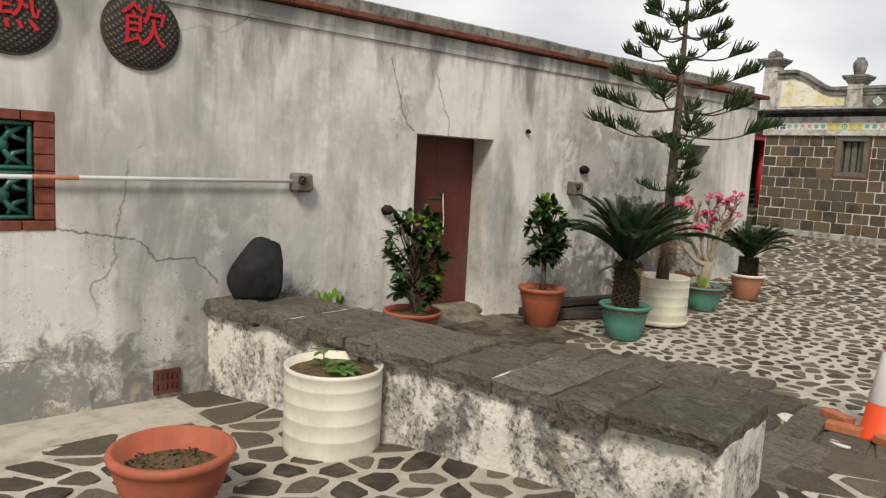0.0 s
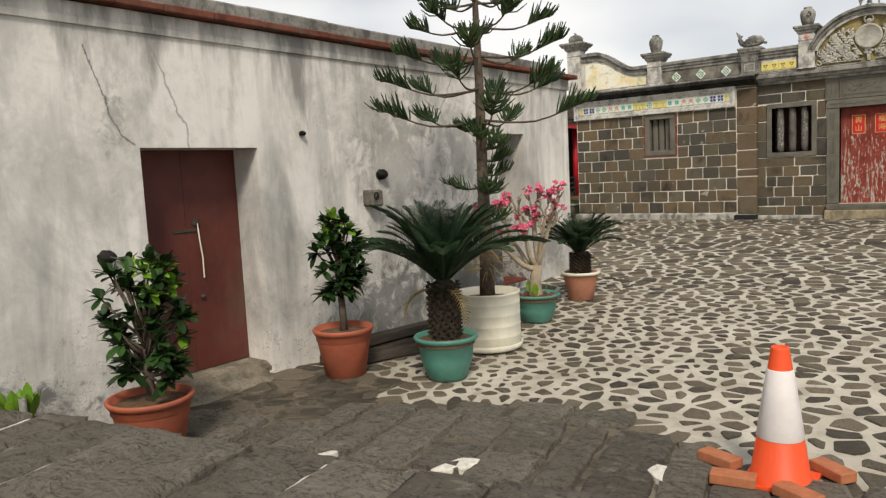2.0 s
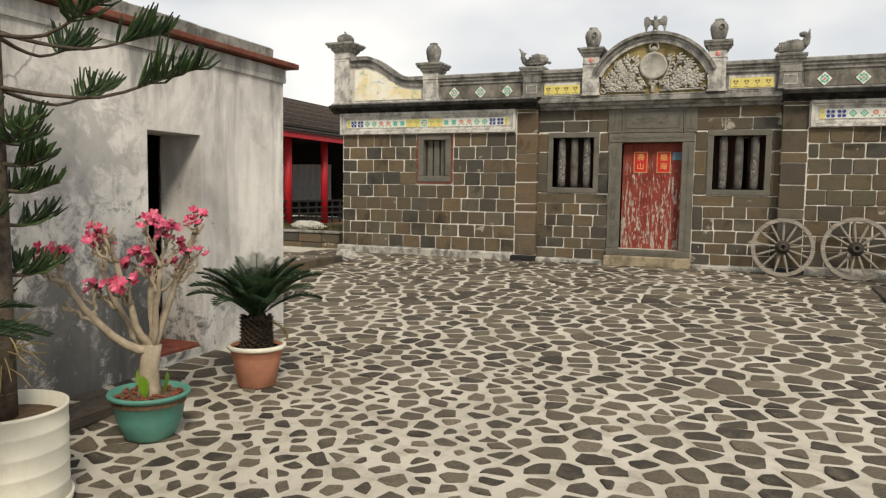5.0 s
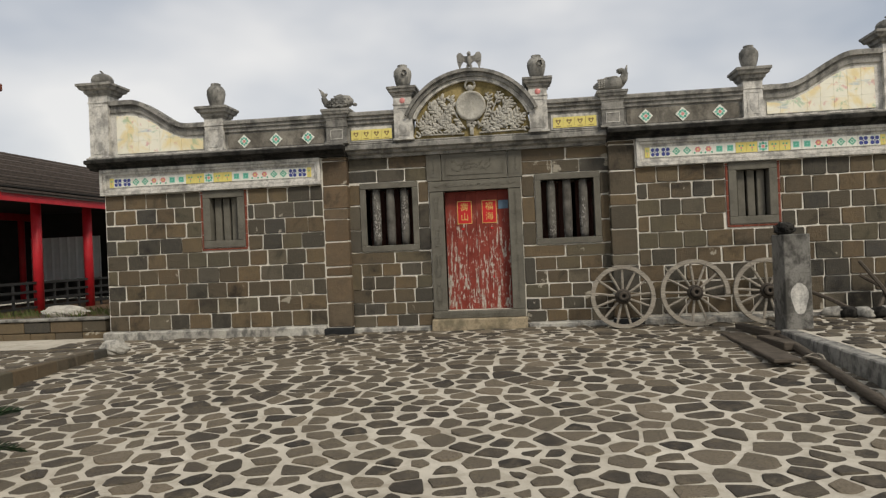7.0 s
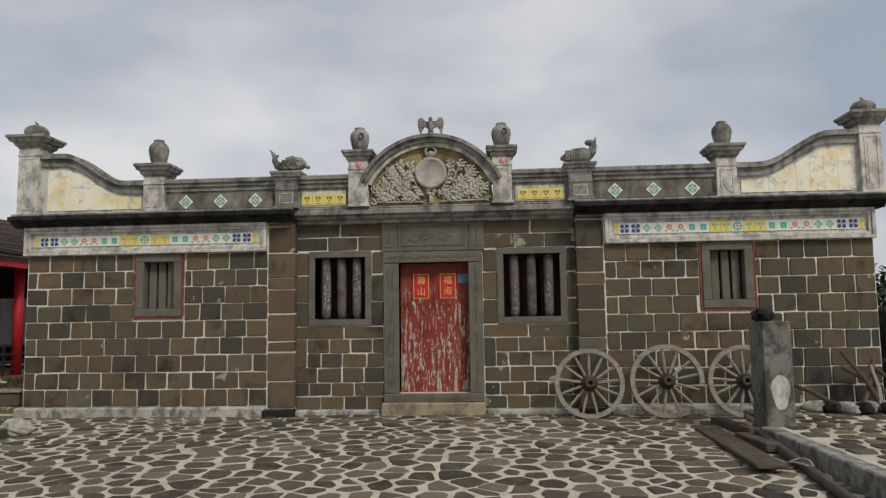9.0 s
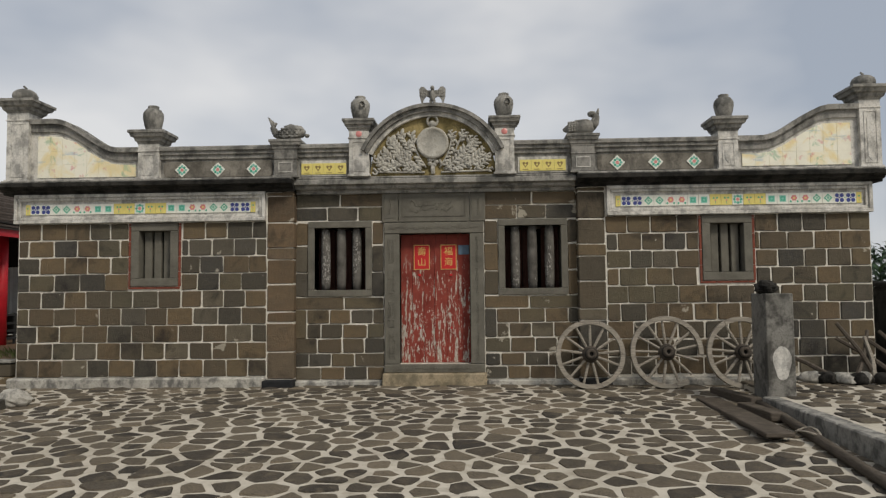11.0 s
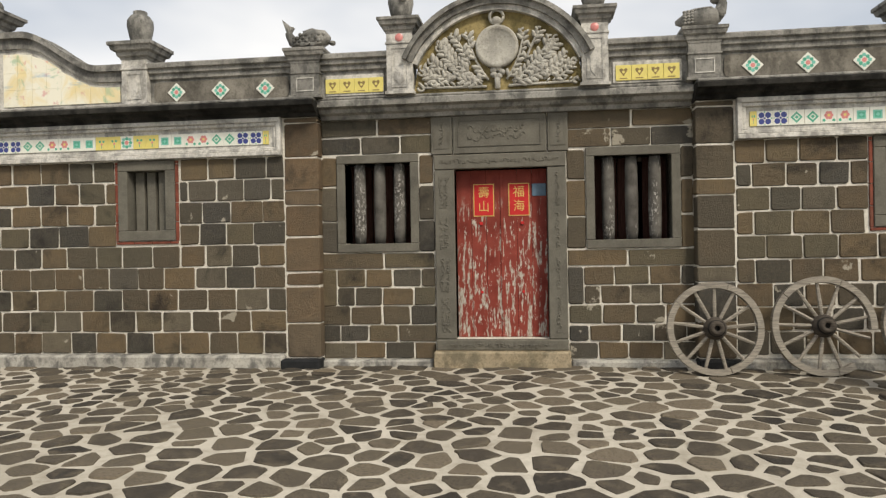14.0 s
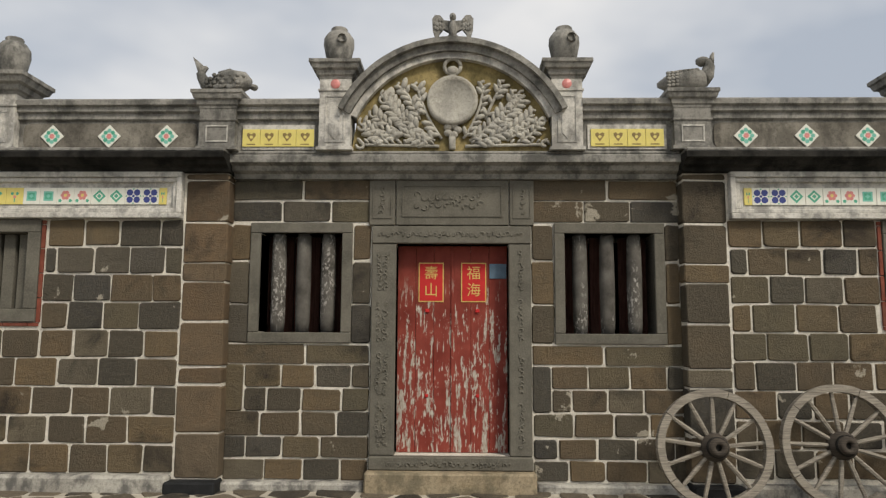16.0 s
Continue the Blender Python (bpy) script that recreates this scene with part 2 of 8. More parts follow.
def mat_cobble(island):
    k = Mat("paving_stone" + ("_far" if island else ""), 0.72)
    sh = k.rand(island)
    w = k.coords(world_space=True)
    tone = k.ramp(sh, (0.0, (0.045, 0.04, 0.034)), (0.4, (0.092, 0.078, 0.06)), (0.75, (0.145, 0.122, 0.09)), (1.0, (0.2, 0.165, 0.12)))
    n = k.noise(8, 7, 0.7, w, 0.4)
    f = k.noise(60, 6, 0.78, w)
    c = k.mix(k.ramp(n, (0.47, 0.0), (0.68, 0.7)), tone, (0.19, 0.158, 0.112))
    c = k.mix(k.ramp(f, (0.48, 0.0), (0.68, 0.75)), c, (0.022, 0.02, 0.018))
    k.roughness(k.ramp(n, (0.3, 0.5), (0.7, 0.85)))
    k.bump(k.maths("ADD", n, k.maths("MULTIPLY", f, 0.6)), 0.9, 0.02)
    return k.color(c)


def mat_slab():
    k = Mat("basalt_slab", 0.7)
    sh = k.rand()
    w = k.coords(world_space=True)
    tone = k.ramp(sh, (0.0, (0.12, 0.108, 0.09)), (0.5, (0.2, 0.18, 0.147)), (1.0, (0.29, 0.26, 0.21)))
    n = k.noise(4, 7, 0.65, w, 0.3)
    m = k.noise(13, 6, 0.7, w, 0.5)
    f = k.noise(34, 6, 0.75, w)
    tone = k.mix(k.ramp(m, (0.4, 0.0), (0.65, 0.6)), tone, (0.165, 0.14, 0.105))
    c = k.mix(k.ramp(n, (0.47, 0.0), (0.66, 0.65)), tone, (0.23, 0.212, 0.175))
    c = k.mix(k.ramp(f, (0.5, 0.0), (0.68, 0.7)), c, (0.022, 0.02, 0.018))
    fold = k.noise(3.2, 6, 0.6, k.coords((1.0, 2.6, 1.0), True), 0.7)
    c = k.mix(k.ramp(k.maths("ABSOLUTE", k.maths("SUBTRACT", fold, 0.5)), (0.003, 0.65), (0.014, 0.0)), c, (0.024, 0.022, 0.019))
    lich = k.noise(6.5, 7, 0.72, w, 0.3)
    c = k.mix(k.ramp(lich, (0.57, 0.0), (0.66, 0.65)), c, (0.34, 0.31, 0.25))
    k.bump(k.maths("ADD", k.maths("MULTIPLY", fold, 1.6), k.maths("ADD", n, k.maths("ADD", m, k.maths("MULTIPLY", f, 0.9)))), 1.0, 0.045)
    return k.color(c)


def mat_mortar():
    k = Mat("sandy_mortar", 0.93)
    w = k.coords(world_space=True)
    n = k.noise(1.3, 7, 0.62, w)
    f = k.noise(70, 5, 0.7, w)
    d = k.noise(5, 6, 0.65, w)
    c = k.ramp(n, (0.3, (0.39, 0.355, 0.29)), (0.7, (0.56, 0.52, 0.44)))
    c = k.mix(k.ramp(d, (0.48, 0.0), (0.68, 0.6)), c, (0.25, 0.22, 0.17))
    c = k.mix(k.ramp(f, (0.5, 0.0), (0.8, 0.4)), c, (0.22, 0.2, 0.16))
    k.bump(k.maths("ADD", f, d), 0.5, 0.01)
    return k.color(c)


def mat_wood(name, lo, hi, rough=0.75, grain=(1, 1, 14), peel=None):
    k = Mat(name, rough)
    v = k.coords(grain)
    n = k.noise(7, 6, 0.6, v, 0.6)
    f = k.noise(60, 4, 0.6, v)
    c = k.ramp(n, (0.3, lo), (0.7, hi))
    c = k.mix(k.ramp(f, (0.5, 0.0), (0.75, 0.4)), c, tuple(x * 0.45 for x in lo))
    k.bump(k.maths("ADD", n, f), 0.45, 0.006)
    return k.color(c)


def mat_peeling():
    k = Mat("peeling_red_door_paint", 0.6)
    w = k.coords(world_space=True)
    n = k.noise(3.2, 7, 0.66, k.coords((9, 9, 1.2), True))
    f = k.noise(14, 7, 0.7, k.coords((3, 3, 0.9), True))
    red = k.ramp(k.noise(5, 5, 0.6, w), (0.3, (0.16, 0.028, 0.02)), (0.7, (0.27, 0.058, 0.042)))
    bare = k.ramp(f, (0.35, (0.22, 0.18, 0.14)), (0.65, (0.52, 0.49, 0.43)))
    z = k.height()
    bias = k.maths("MULTIPLY", k.maths("SUBTRACT", 1.75, z), 0.035)
    g = k.maths("ADD", k.maths("ADD", k.maths("MULTIPLY", n, 0.62), k.maths("MULTIPLY", f, 0.38)), bias)
    lower = k.ramp(k.maths("SUBTRACT", 2.25, z), (0.0, 0.0), (0.3, 1.0))
    c = k.mix(k.maths("MULTIPLY", k.ramp(g, (0.545, 0.0), (0.565, 1.0)), lower), red, bare)
    k.bump(g, 0.7, 0.01)
    return k.color(c)


def mat_plain(name, c, rough=0.6, var=0.25, scale=6.0, metal=0.0, dirt=0.0, spec=0.35):
    k = Mat(name, rough, metal, spec)
    v = k.coords()
    n = k.noise(scale, 5, 0.6, v)
    f = k.noise(scale * 11, 4, 0.65, v)
    col = k.ramp(n, (0.3, tuple(x * (1 - var) for x in c)), (0.7, tuple(min(1, x * (1 + var * 0.6)) for x in c)))
    if dirt:
        col = k.mix(k.ramp(k.noise(scale * 0.7, 7, 0.7, k.coords((1, 1, 0.5))), (0.5, 0.0), (0.72, dirt)), col, (0.12, 0.1, 0.075))
    k.bump(f, 0.25, 0.004)
    return k.color(col)


def mat_leaf(name, lo, hi, rough=0.45, island=True):
    k = Mat(name, rough, 0.0, 0.22)
    r = k.rand(island)
    c = k.ramp(r, (0.0, lo), (0.65, tuple((a + b) / 2 for a, b in zip(lo, hi))), (1.0, hi))
    n = k.noise(30, 3, 0.6)
    c = k.mix(k.ramp(n, (0.4, 0.0), (0.8, 0.4)), c, tuple(x * 0.5 for x in lo))
    return k.color(c)


PLASTER = mat_plaster()
BLOCK = mat_block("basalt_block", (0.0, (0.05, 0.049, 0.046)), (0.12, (0.07, 0.063, 0.05)), (0.3, (0.14, 0.1, 0.06)), (0.5, (0.095, 0.08, 0.058)), (0.66, (0.17, 0.12, 0.068)), (0.8, (0.115, 0.1, 0.066)), (0.9, (0.062, 0.06, 0.056)), (1.0, (0.16, 0.135, 0.095)))
BLOCK_BROWN = mat_block("warm_brown_basalt", (0.0, (0.12, 0.08, 0.048)), (0.5, (0.17, 0.115, 0.068)), (1.0, (0.15, 0.12, 0.085)))
CARVED = mat_carved()
COBBLE, COBBLE_FAR = mat_cobble(False), mat_cobble(True)
SLAB = mat_slab()
MORTAR = mat_mortar()
JOINT = mat_concrete("lime_joint", (0.62, 0.58, 0.5), (0.8, 0.765, 0.68), 0.15)
CEMENT = mat_concrete("weathered_cement", (0.2, 0.192, 0.172), (0.35, 0.338, 0.305), 0.75)
CEMENT_PALE = mat_concrete("pale_render", (0.5, 0.48, 0.43), (0.68, 0.66, 0.61), 0.55)
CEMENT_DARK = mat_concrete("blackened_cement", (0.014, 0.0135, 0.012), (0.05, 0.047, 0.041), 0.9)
STUCCO = mat_concrete("stucco_relief", (0.36, 0.34, 0.29), (0.52, 0.5, 0.44), 0.35)
OCHRE = mat_concrete("ochre_stucco_ground", (0.2, 0.16, 0.07), (0.38, 0.3, 0.14), 0.6)
PEBBLE = mat_concrete("pebbledash", (0.1, 0.09, 0.075), (0.27, 0.25, 0.21), 0.5)
PLINTH = mat_concrete("patchy_plinth_render", (0.3, 0.285, 0.25), (0.55, 0.53, 0.47), 0.75)
PEELING = mat_peeling()
REDPAINT = mat_plain("red_brown_painted_door", (0.115, 0.033, 0.026), 0.5, 0.3, 2.2, dirt=0.5, spec=0.25)
BRICKRED = mat_plain("red_brick", (0.2, 0.06, 0.04), 0.85, 0.4, 9.0, dirt=0.5, spec=0.15)
ROOFBRICK = mat_plain("mossy_red_tile", (0.165, 0.06, 0.042), 0.9, 0.45, 5.0, dirt=0.85, spec=0.1)
TERRA = mat_plain("terracotta_plastic", (0.4, 0.105, 0.055), 0.6, 0.25, 5.0, dirt=0.35)
TERRA_PALE = mat_plain("pale_terracotta", (0.47, 0.2, 0.12), 0.7, 0.2, 6.0, dirt=0.3)
GREENPOT = mat_plain("green_plastic_pot", (0.075, 0.24, 0.19), 0.5, 0.2, 6.0, dirt=0.2)
CREAM = mat_plain("cream_plastic_drum", (0.72, 0.69, 0.57), 0.45, 0.1, 3.0, dirt=0.3)
SOIL = mat_plain("potting_soil", (0.12, 0.075, 0.042), 0.95, 0.5, 25.0)
DARKSTONE = mat_plain("black_basalt", (0.021, 0.022, 0.023), 0.7, 0.45, 8.0, spec=0.15)
BARK = mat_plain("grey_bark", (0.1, 0.08, 0.06), 0.9, 0.5, 22.0, spec=0.1)
BARK_PALE = mat_plain("smooth_pale_bark", (0.34, 0.28, 0.2), 0.8, 0.3, 18.0)
CYCADTRUNK = mat_plain("cycad_trunk", (0.045, 0.035, 0.025), 0.95, 0.7, 30.0, spec=0.1)
GREYWOOD = mat_wood("weathered_grey_wood", (0.14, 0.122, 0.1), (0.38, 0.345, 0.285))
HUBWOOD = mat_wood("dark_oiled_wood", (0.035, 0.03, 0.025), (0.09, 0.075, 0.06))
PLANKWOOD = mat_wood("rotten_plank", (0.05, 0.042, 0.033), (0.12, 0.1, 0.08))
SHUTTER = mat_wood("old_maroon_shutter", (0.035, 0.013, 0.01), (0.085, 0.04, 0.03), 0.8, (9, 9, 0.8))


def mat_bar():
    """Grey stone with flakes of old white paint, thicker in patches."""
    k = Mat("flaking_stone_bar", 0.85)
    w = k.coords(world_space=True)
    n = k.noise(6, 6, 0.65, w)
    c = k.ramp(n, (0.3, (0.055, 0.05, 0.044)), (0.7, (0.15, 0.142, 0.125)))
    fl = k.noise(42, 5, 0.7, k.coords((1, 1, 0.55), True))
    gate = k.ramp(k.noise(2.6, 4, 0.6, k.coords((2.2, 1, 0.6), True)), (0.46, 0.0), (0.56, 1.0))
    c = k.mix(k.maths("MULTIPLY", k.ramp(fl, (0.53, 0.0), (0.58, 0.8)), gate), c, (0.42, 0.4, 0.37))
    k.bump(k.maths("ADD", n, fl), 0.6, 0.01)
    return k.color(c)


WINDOWBAR = mat_bar()
EARTH = mat_concrete("earth_filled_joint", (0.13, 0.11, 0.082), (0.36, 0.315, 0.24), 0.5)
JOINT_EARTH = mat_concrete("dark_earth_joint", (0.06, 0.051, 0.039), (0.24, 0.205, 0.155), 0.6)
STEPSTONE = mat_concrete("ochre_cement", (0.27, 0.215, 0.135), (0.42, 0.35, 0.245), 0.55)


def mat_mouldy():
    k = Mat("mouldy_whitewash", 0.92)
    w = k.coords(world_space=True)
    base = k.ramp(k.noise(2.5, 6, 0.6, w), (0.3, (0.66, 0.63, 0.56)), (0.7, (0.82, 0.79, 0.72)))
    big = k.noise(2.1, 7, 0.72, k.coords((1.2, 1.2, 0.9), True), 0.5)
    c = k.mix(k.ramp(big, (0.46, 0.0), (0.6, 0.88)), base, (0.085, 0.083, 0.077))
    ochre = k.noise(3.1, 5, 0.6, w)
    c = k.mix(k.ramp(ochre, (0.58, 0.0), (0.68, 0.5)), c, (0.42, 0.34, 0.2))
    sp = k.noise(26, 7, 0.78, w)
    c = k.mix(k.maths("MULTIPLY", k.ramp(sp, (0.5, 0.0), (0.6, 0.9)), k.ramp(big, (0.38, 0.0), (0.5, 1.0))), c, (0.06, 0.058, 0.052))
    chip = k.noise(8, 5, 0.6, w)
    c = k.mix(k.ramp(chip, (0.64, 0.0), (0.66, 0.7)), c, (0.78, 0.75, 0.68))
    k.bump(k.maths("ADD", big, k.maths("MULTIPLY", sp, 0.6)), 0.9, 0.02)
    return k.color(c)


MOULDY = mat_mouldy()
# near-black base colour that paints in the shade of unlit rooms
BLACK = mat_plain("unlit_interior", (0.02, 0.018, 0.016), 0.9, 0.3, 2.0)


# ---- building helpers ----
def part(name, bm, material, parent=None, label="", smooth=False):
    me = bpy.data.meshes.new(name)
    bm.normal_update()
    if smooth:
        for f in bm.faces:
            f.smooth = True
    bm.to_mesh(me)
    bm.free()
    mats = material if isinstance(material, (list, tuple)) else [material]
    for m in mats:
        me.materials.append(m)
    ob = new(name, me)
    if parent is not None:
        ob.parent = parent
    if label:
        ob["label"] = label
    return ob


def thing(name, m, label, category, group="", kind=""):
    ob = new(name)
    ob.matrix_world = m
    ob.empty_display_size = 0.1
    return tagged(ob, label, category, group, kind)


def box(bm, x0, x1, y0, y1, z0, z1, bevel=0.0, mi=0, m=None):
    vs = [bm.verts.new((x, y, z)) for x in (x0, x1) for y in (y0, y1) for z in (z0, z1)]
    fs = [bm.faces.new([vs[i] for i in q]) for q in ((0, 1, 3, 2), (4, 6, 7, 5), (0, 4, 5, 1), (2, 3, 7, 6), (0, 2, 6, 4), (1, 5, 7, 3))]
    for f in fs:
        f.material_index = mi
    if bevel:
        r = bmesh.ops.bevel(bm, geom=list({e for f in fs for e in f.edges}), offset=bevel, segments=1, affect="EDGES", profile=0.5)
        vs = list({v for f in r["faces"] for v in f.verts} | {v for f in fs if f.is_valid for v in f.verts})
        for f in r["faces"]:
            f.material_index = mi
    if m is not None:
        bmesh.ops.transform(bm, matrix=m, verts=[v for v in vs if v.is_valid])
    return vs


def boxed(*a, **k):
    bm = bmesh.new()
    box(bm, *a, **k)
    return bm


def lathe(bm, profile, seg=24, centre=(0, 0, 0), mi=0, wobble=0.0, square=False):
    """Turns (radius, z) pairs round the z axis. square: four flat sides, radius being half the side."""
    n = 4 if square else seg
    rings = []
    for r, z in profile:
        ring = []
        for i in range(n):
            a = 2 * math.pi * (i + (0.5 if square else 0)) / n
            rr = r * (math.sqrt(2) if square else 1) * (1 + wobble * math.sin(3 * a + z * 9))
            ring.append(bm.verts.new((centre[0] + rr * math.cos(a), centre[1] + rr * math.sin(a), centre[2] + z)))
        rings.append(ring)
    for a, b in zip(rings, rings[1:]):
        for i in range(n):
            f = bm.faces.new((a[i], a[(i + 1) % n], b[(i + 1) % n], b[i]))
            f.material_index = mi
    for ring, flip in ((rings[0], True), (rings[-1], False)):
        f = bm.faces.new(ring[::-1] if flip else ring)
        f.material_index = mi
    return rings


def tube(bm, pts, radii, seg=8, mi=0, cap=True):
    """A round tube along points."""
    pts = [Vector(p) for p in pts]
    if isinstance(radii, (int, float)):
        radii = [radii] * len(pts)
    rings = []
    side = None
    for i, p in enumerate(pts):
        d = (pts[min(i + 1, len(pts) - 1)] - pts[max(i - 1, 0)]).normalized()
        if side is None:
            side = d.orthogonal().normalized()
        side = (side - d * side.dot(d)).normalized()
        up = d.cross(side)
        rings.append([bm.verts.new(p + radii[i] * (math.cos(2 * math.pi * k / seg) * side + math.sin(2 * math.pi * k / seg) * up)) for k in range(seg)])
    for a, b in zip(rings, rings[1:]):
        for k in range(seg):
            f = bm.faces.new((a[k], a[(k + 1) % seg], b[(k + 1) % seg], b[k]))
            f.material_index = mi
    if cap:
        bm.faces.new(rings[0][::-1]).material_index = mi
        bm.faces.new(rings[-1]).material_index = mi
    return rings


def prism(bm, poly, axis, a, b, mi=0):
    """Extrudes a closed outline along an axis: axis x takes (y, z), y takes (x, z), z takes (x, y)."""
    def place(u, v, w):
        return {"x": (w, u, v), "y": (u, w, v), "z": (u, v, w)}[axis]
    lo = [bm.verts.new(place(u, v, a)) for u, v in poly]
    hi = [bm.verts.new(place(u, v, b)) for u, v in poly]
    n = len(poly)
    fs = [bm.faces.new((lo[i], lo[(i + 1) % n], hi[(i + 1) % n], hi[i])) for i in range(n)]
    fs += [bm.faces.new(lo[::-1]), bm.faces.new(hi)]
    for f in fs:
        f.material_index = mi
    bmesh.ops.recalc_face_normals(bm, faces=fs)
    return lo, hi


def ellipsoid(bm, c, r, seg=12, rings=8, m=None, rough=0.0, mi=0):
    out = bmesh.ops.create_uvsphere(bm, u_segments=seg, v_segments=rings, radius=1)
    for v in out["verts"]:
        k = 1 + rough * noise.noise(v.co * 2.3 + Vector(c) * 5)
        v.co = Vector((v.co.x * r[0] * k, v.co.y * r[1] * k, v.co.z * r[2] * k))
    mm = Matrix.Translation(c) @ (m if m is not None else Matrix())
    bmesh.ops.transform(bm, matrix=mm, verts=out["verts"])
    if mi:
        for v in out["verts"]:
            for f in v.link_faces:
                f.material_index = mi
    return out["verts"]


def ground_z(x, y):
    """Height of the paved yard: it falls to the wall before the ledge, and rises gently to the house."""
    z = float(np.interp(y, (5.0, 6.5, 8.5, 11.4, 13.2, 15.3, 18.0), (-0.06, -0.06, 0.0, 0.06, 0.145, 0.25, 0.32)))
    if y < 3.9 and x < -0.9:
        z += 0.079 * (max(x, -5.2) + 0.9) * min(1.0, (3.9 - y) / 0.4)
    return z


# ---- ground ----
def build_ground():
    bm = bmesh.new()
    xs = [-400, -60, -20, -12] + list(np.arange(-9, 7.01, 0.5)) + [12, 25, 60, 400]
    ys = [-400, -60, -20, -8] + list(np.arange(-5, 20.01, 0.4)) + [30, 60, 400]
    grid = [[bm.verts.new((x, y, ground_z(x, y))) for x in xs] for y in ys]
    for a, b in zip(grid, grid[1:]):
        for i in range(len(xs) - 1):
            bm.faces.new((a[i], a[i + 1], b[i + 1], b[i]))
    g = part("ground", bm, MORTAR, smooth=True)
    return tagged(g, "sand-coloured mortar bed of the paved courtyard", "ground", kind="structure")


GROUND = build_ground()

# ---- white plastered building ----
WX, W_SOUTH, W_NORTH, W_TOP = -5.02, -6.0, 11.57, 2.9
D1 = (4.74, 5.81, -0.02, 1.915)
D2 = (9.62, 10.27, 0.12, 2.09)
WN = (0.42, 1.48, 1.01, 1.85)


def wall_with_openings(bm, x_out, x_in, y0, y1, z0, z1, holes):
    """A wall along y with rectangular openings, built from butted boxes."""
    ys = sorted({y0, y1, *[h[0] for h in holes], *[h[1] for h in holes]})
    for a, b in zip(ys, ys[1:]):
        mid = (a + b) / 2
        hit = [h for h in holes if h[0] < mid < h[1]]
        if not hit:
            box(bm, x_in, x_out, a, b, z0, z1)
        else:
            box(bm, x_in, x_out, a, b, z0, hit[0][2])
            box(bm, x_in, x_out, a, b, hit[0][3], z1)
    bmesh.ops.remove_doubles(bm, verts=bm.verts, dist=0.0005)
    doomed = [f for f in bm.faces if any(len(e.link_faces) > 2 for e in f.edges) and all(len(e.link_faces) > 2 for e in f.edges)]
    bmesh.ops.delete(bm, geom=doomed, context="FACES_ONLY")


bm = bmesh.new()
wall_with_openings(bm, WX, WX - 0.48, W_SOUTH, W_NORTH, -0.6, W_TOP - 0.1, [D1, D2, WN])
wall_white = tagged(part("wall_white", bm, PLASTER), "stained whitewashed plaster wall, cracked and grimy at its foot", "wall", kind="structure")
bm = bmesh.new()
box(bm, WX - 4.6, WX - 0.48, W_NORTH - 0.45, W_NORTH, -0.6, W_TOP - 0.1)
tagged(part("wall_white_end", bm, PLASTER), "whitewashed plaster end wall", "wall", kind="structure")
bm = bmesh.new()
box(bm, WX - 5.0, WX - 4.6, W_SOUTH, W_NORTH, -0.6, W_TOP - 0.1)
box(bm, WX - 4.6, WX - 0.48, W_SOUTH - 0.4, W_SOUTH, -0.6, W_TOP - 0.1)
tagged(part("wall_white_back", bm, PLASTER), "plain plaster back walls closing the building", "wall", kind="structure")
# ceiling, floor and partition: the room's shade is in their near-black colour
bm = bmesh.new()
box(bm, WX - 4.6, WX - 0.48, W_SOUTH, W_NORTH - 0.45, W_TOP - 0.25, W_TOP - 0.12)
tagged(part("ceiling", bm, BLACK), "ceiling inside the plastered building, unlit shade put in as near-black colour", "ceiling", kind="structure")
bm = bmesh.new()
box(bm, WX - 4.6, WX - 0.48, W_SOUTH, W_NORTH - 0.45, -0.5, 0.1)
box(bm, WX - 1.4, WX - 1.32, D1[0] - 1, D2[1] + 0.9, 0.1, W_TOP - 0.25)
tagged(part("floor_inside", bm, BLACK), "floor and partition inside the plastered building, unlit shade put in as near-black colour", "floor", kind="structure")

# string course, red tile drip course and coping
bm = bmesh.new()
prism(bm, [(WX, 2.74), (WX + 0.022, 2.745), (WX + 0.03, 2.79), (WX + 0.022, 2.80), (WX + 0.024, 2.885), (WX, 2.89)], "y", W_SOUTH, W_NORTH + 0.02)
prism(bm, [(W_NORTH, 2.74), (W_NORTH + 0.022, 2.745), (W_NORTH + 0.03, 2.79), (W_NORTH + 0.022, 2.80), (W_NORTH + 0.024, 2.885), (W_NORTH, 2.89)], "x", WX - 4.9, WX)
tagged(part("trim_string_course", bm, PLASTER), "thin plaster string course below the eaves", "trim", kind="structure")
bm = bmesh.new()
box(bm, WX - 5.0, WX, W_SOUTH, W_NORTH, 2.8, 2.896)
tagged(part("wall_white_head", bm, PLASTER), "plaster wall head below the roof", "wall", kind="structure")


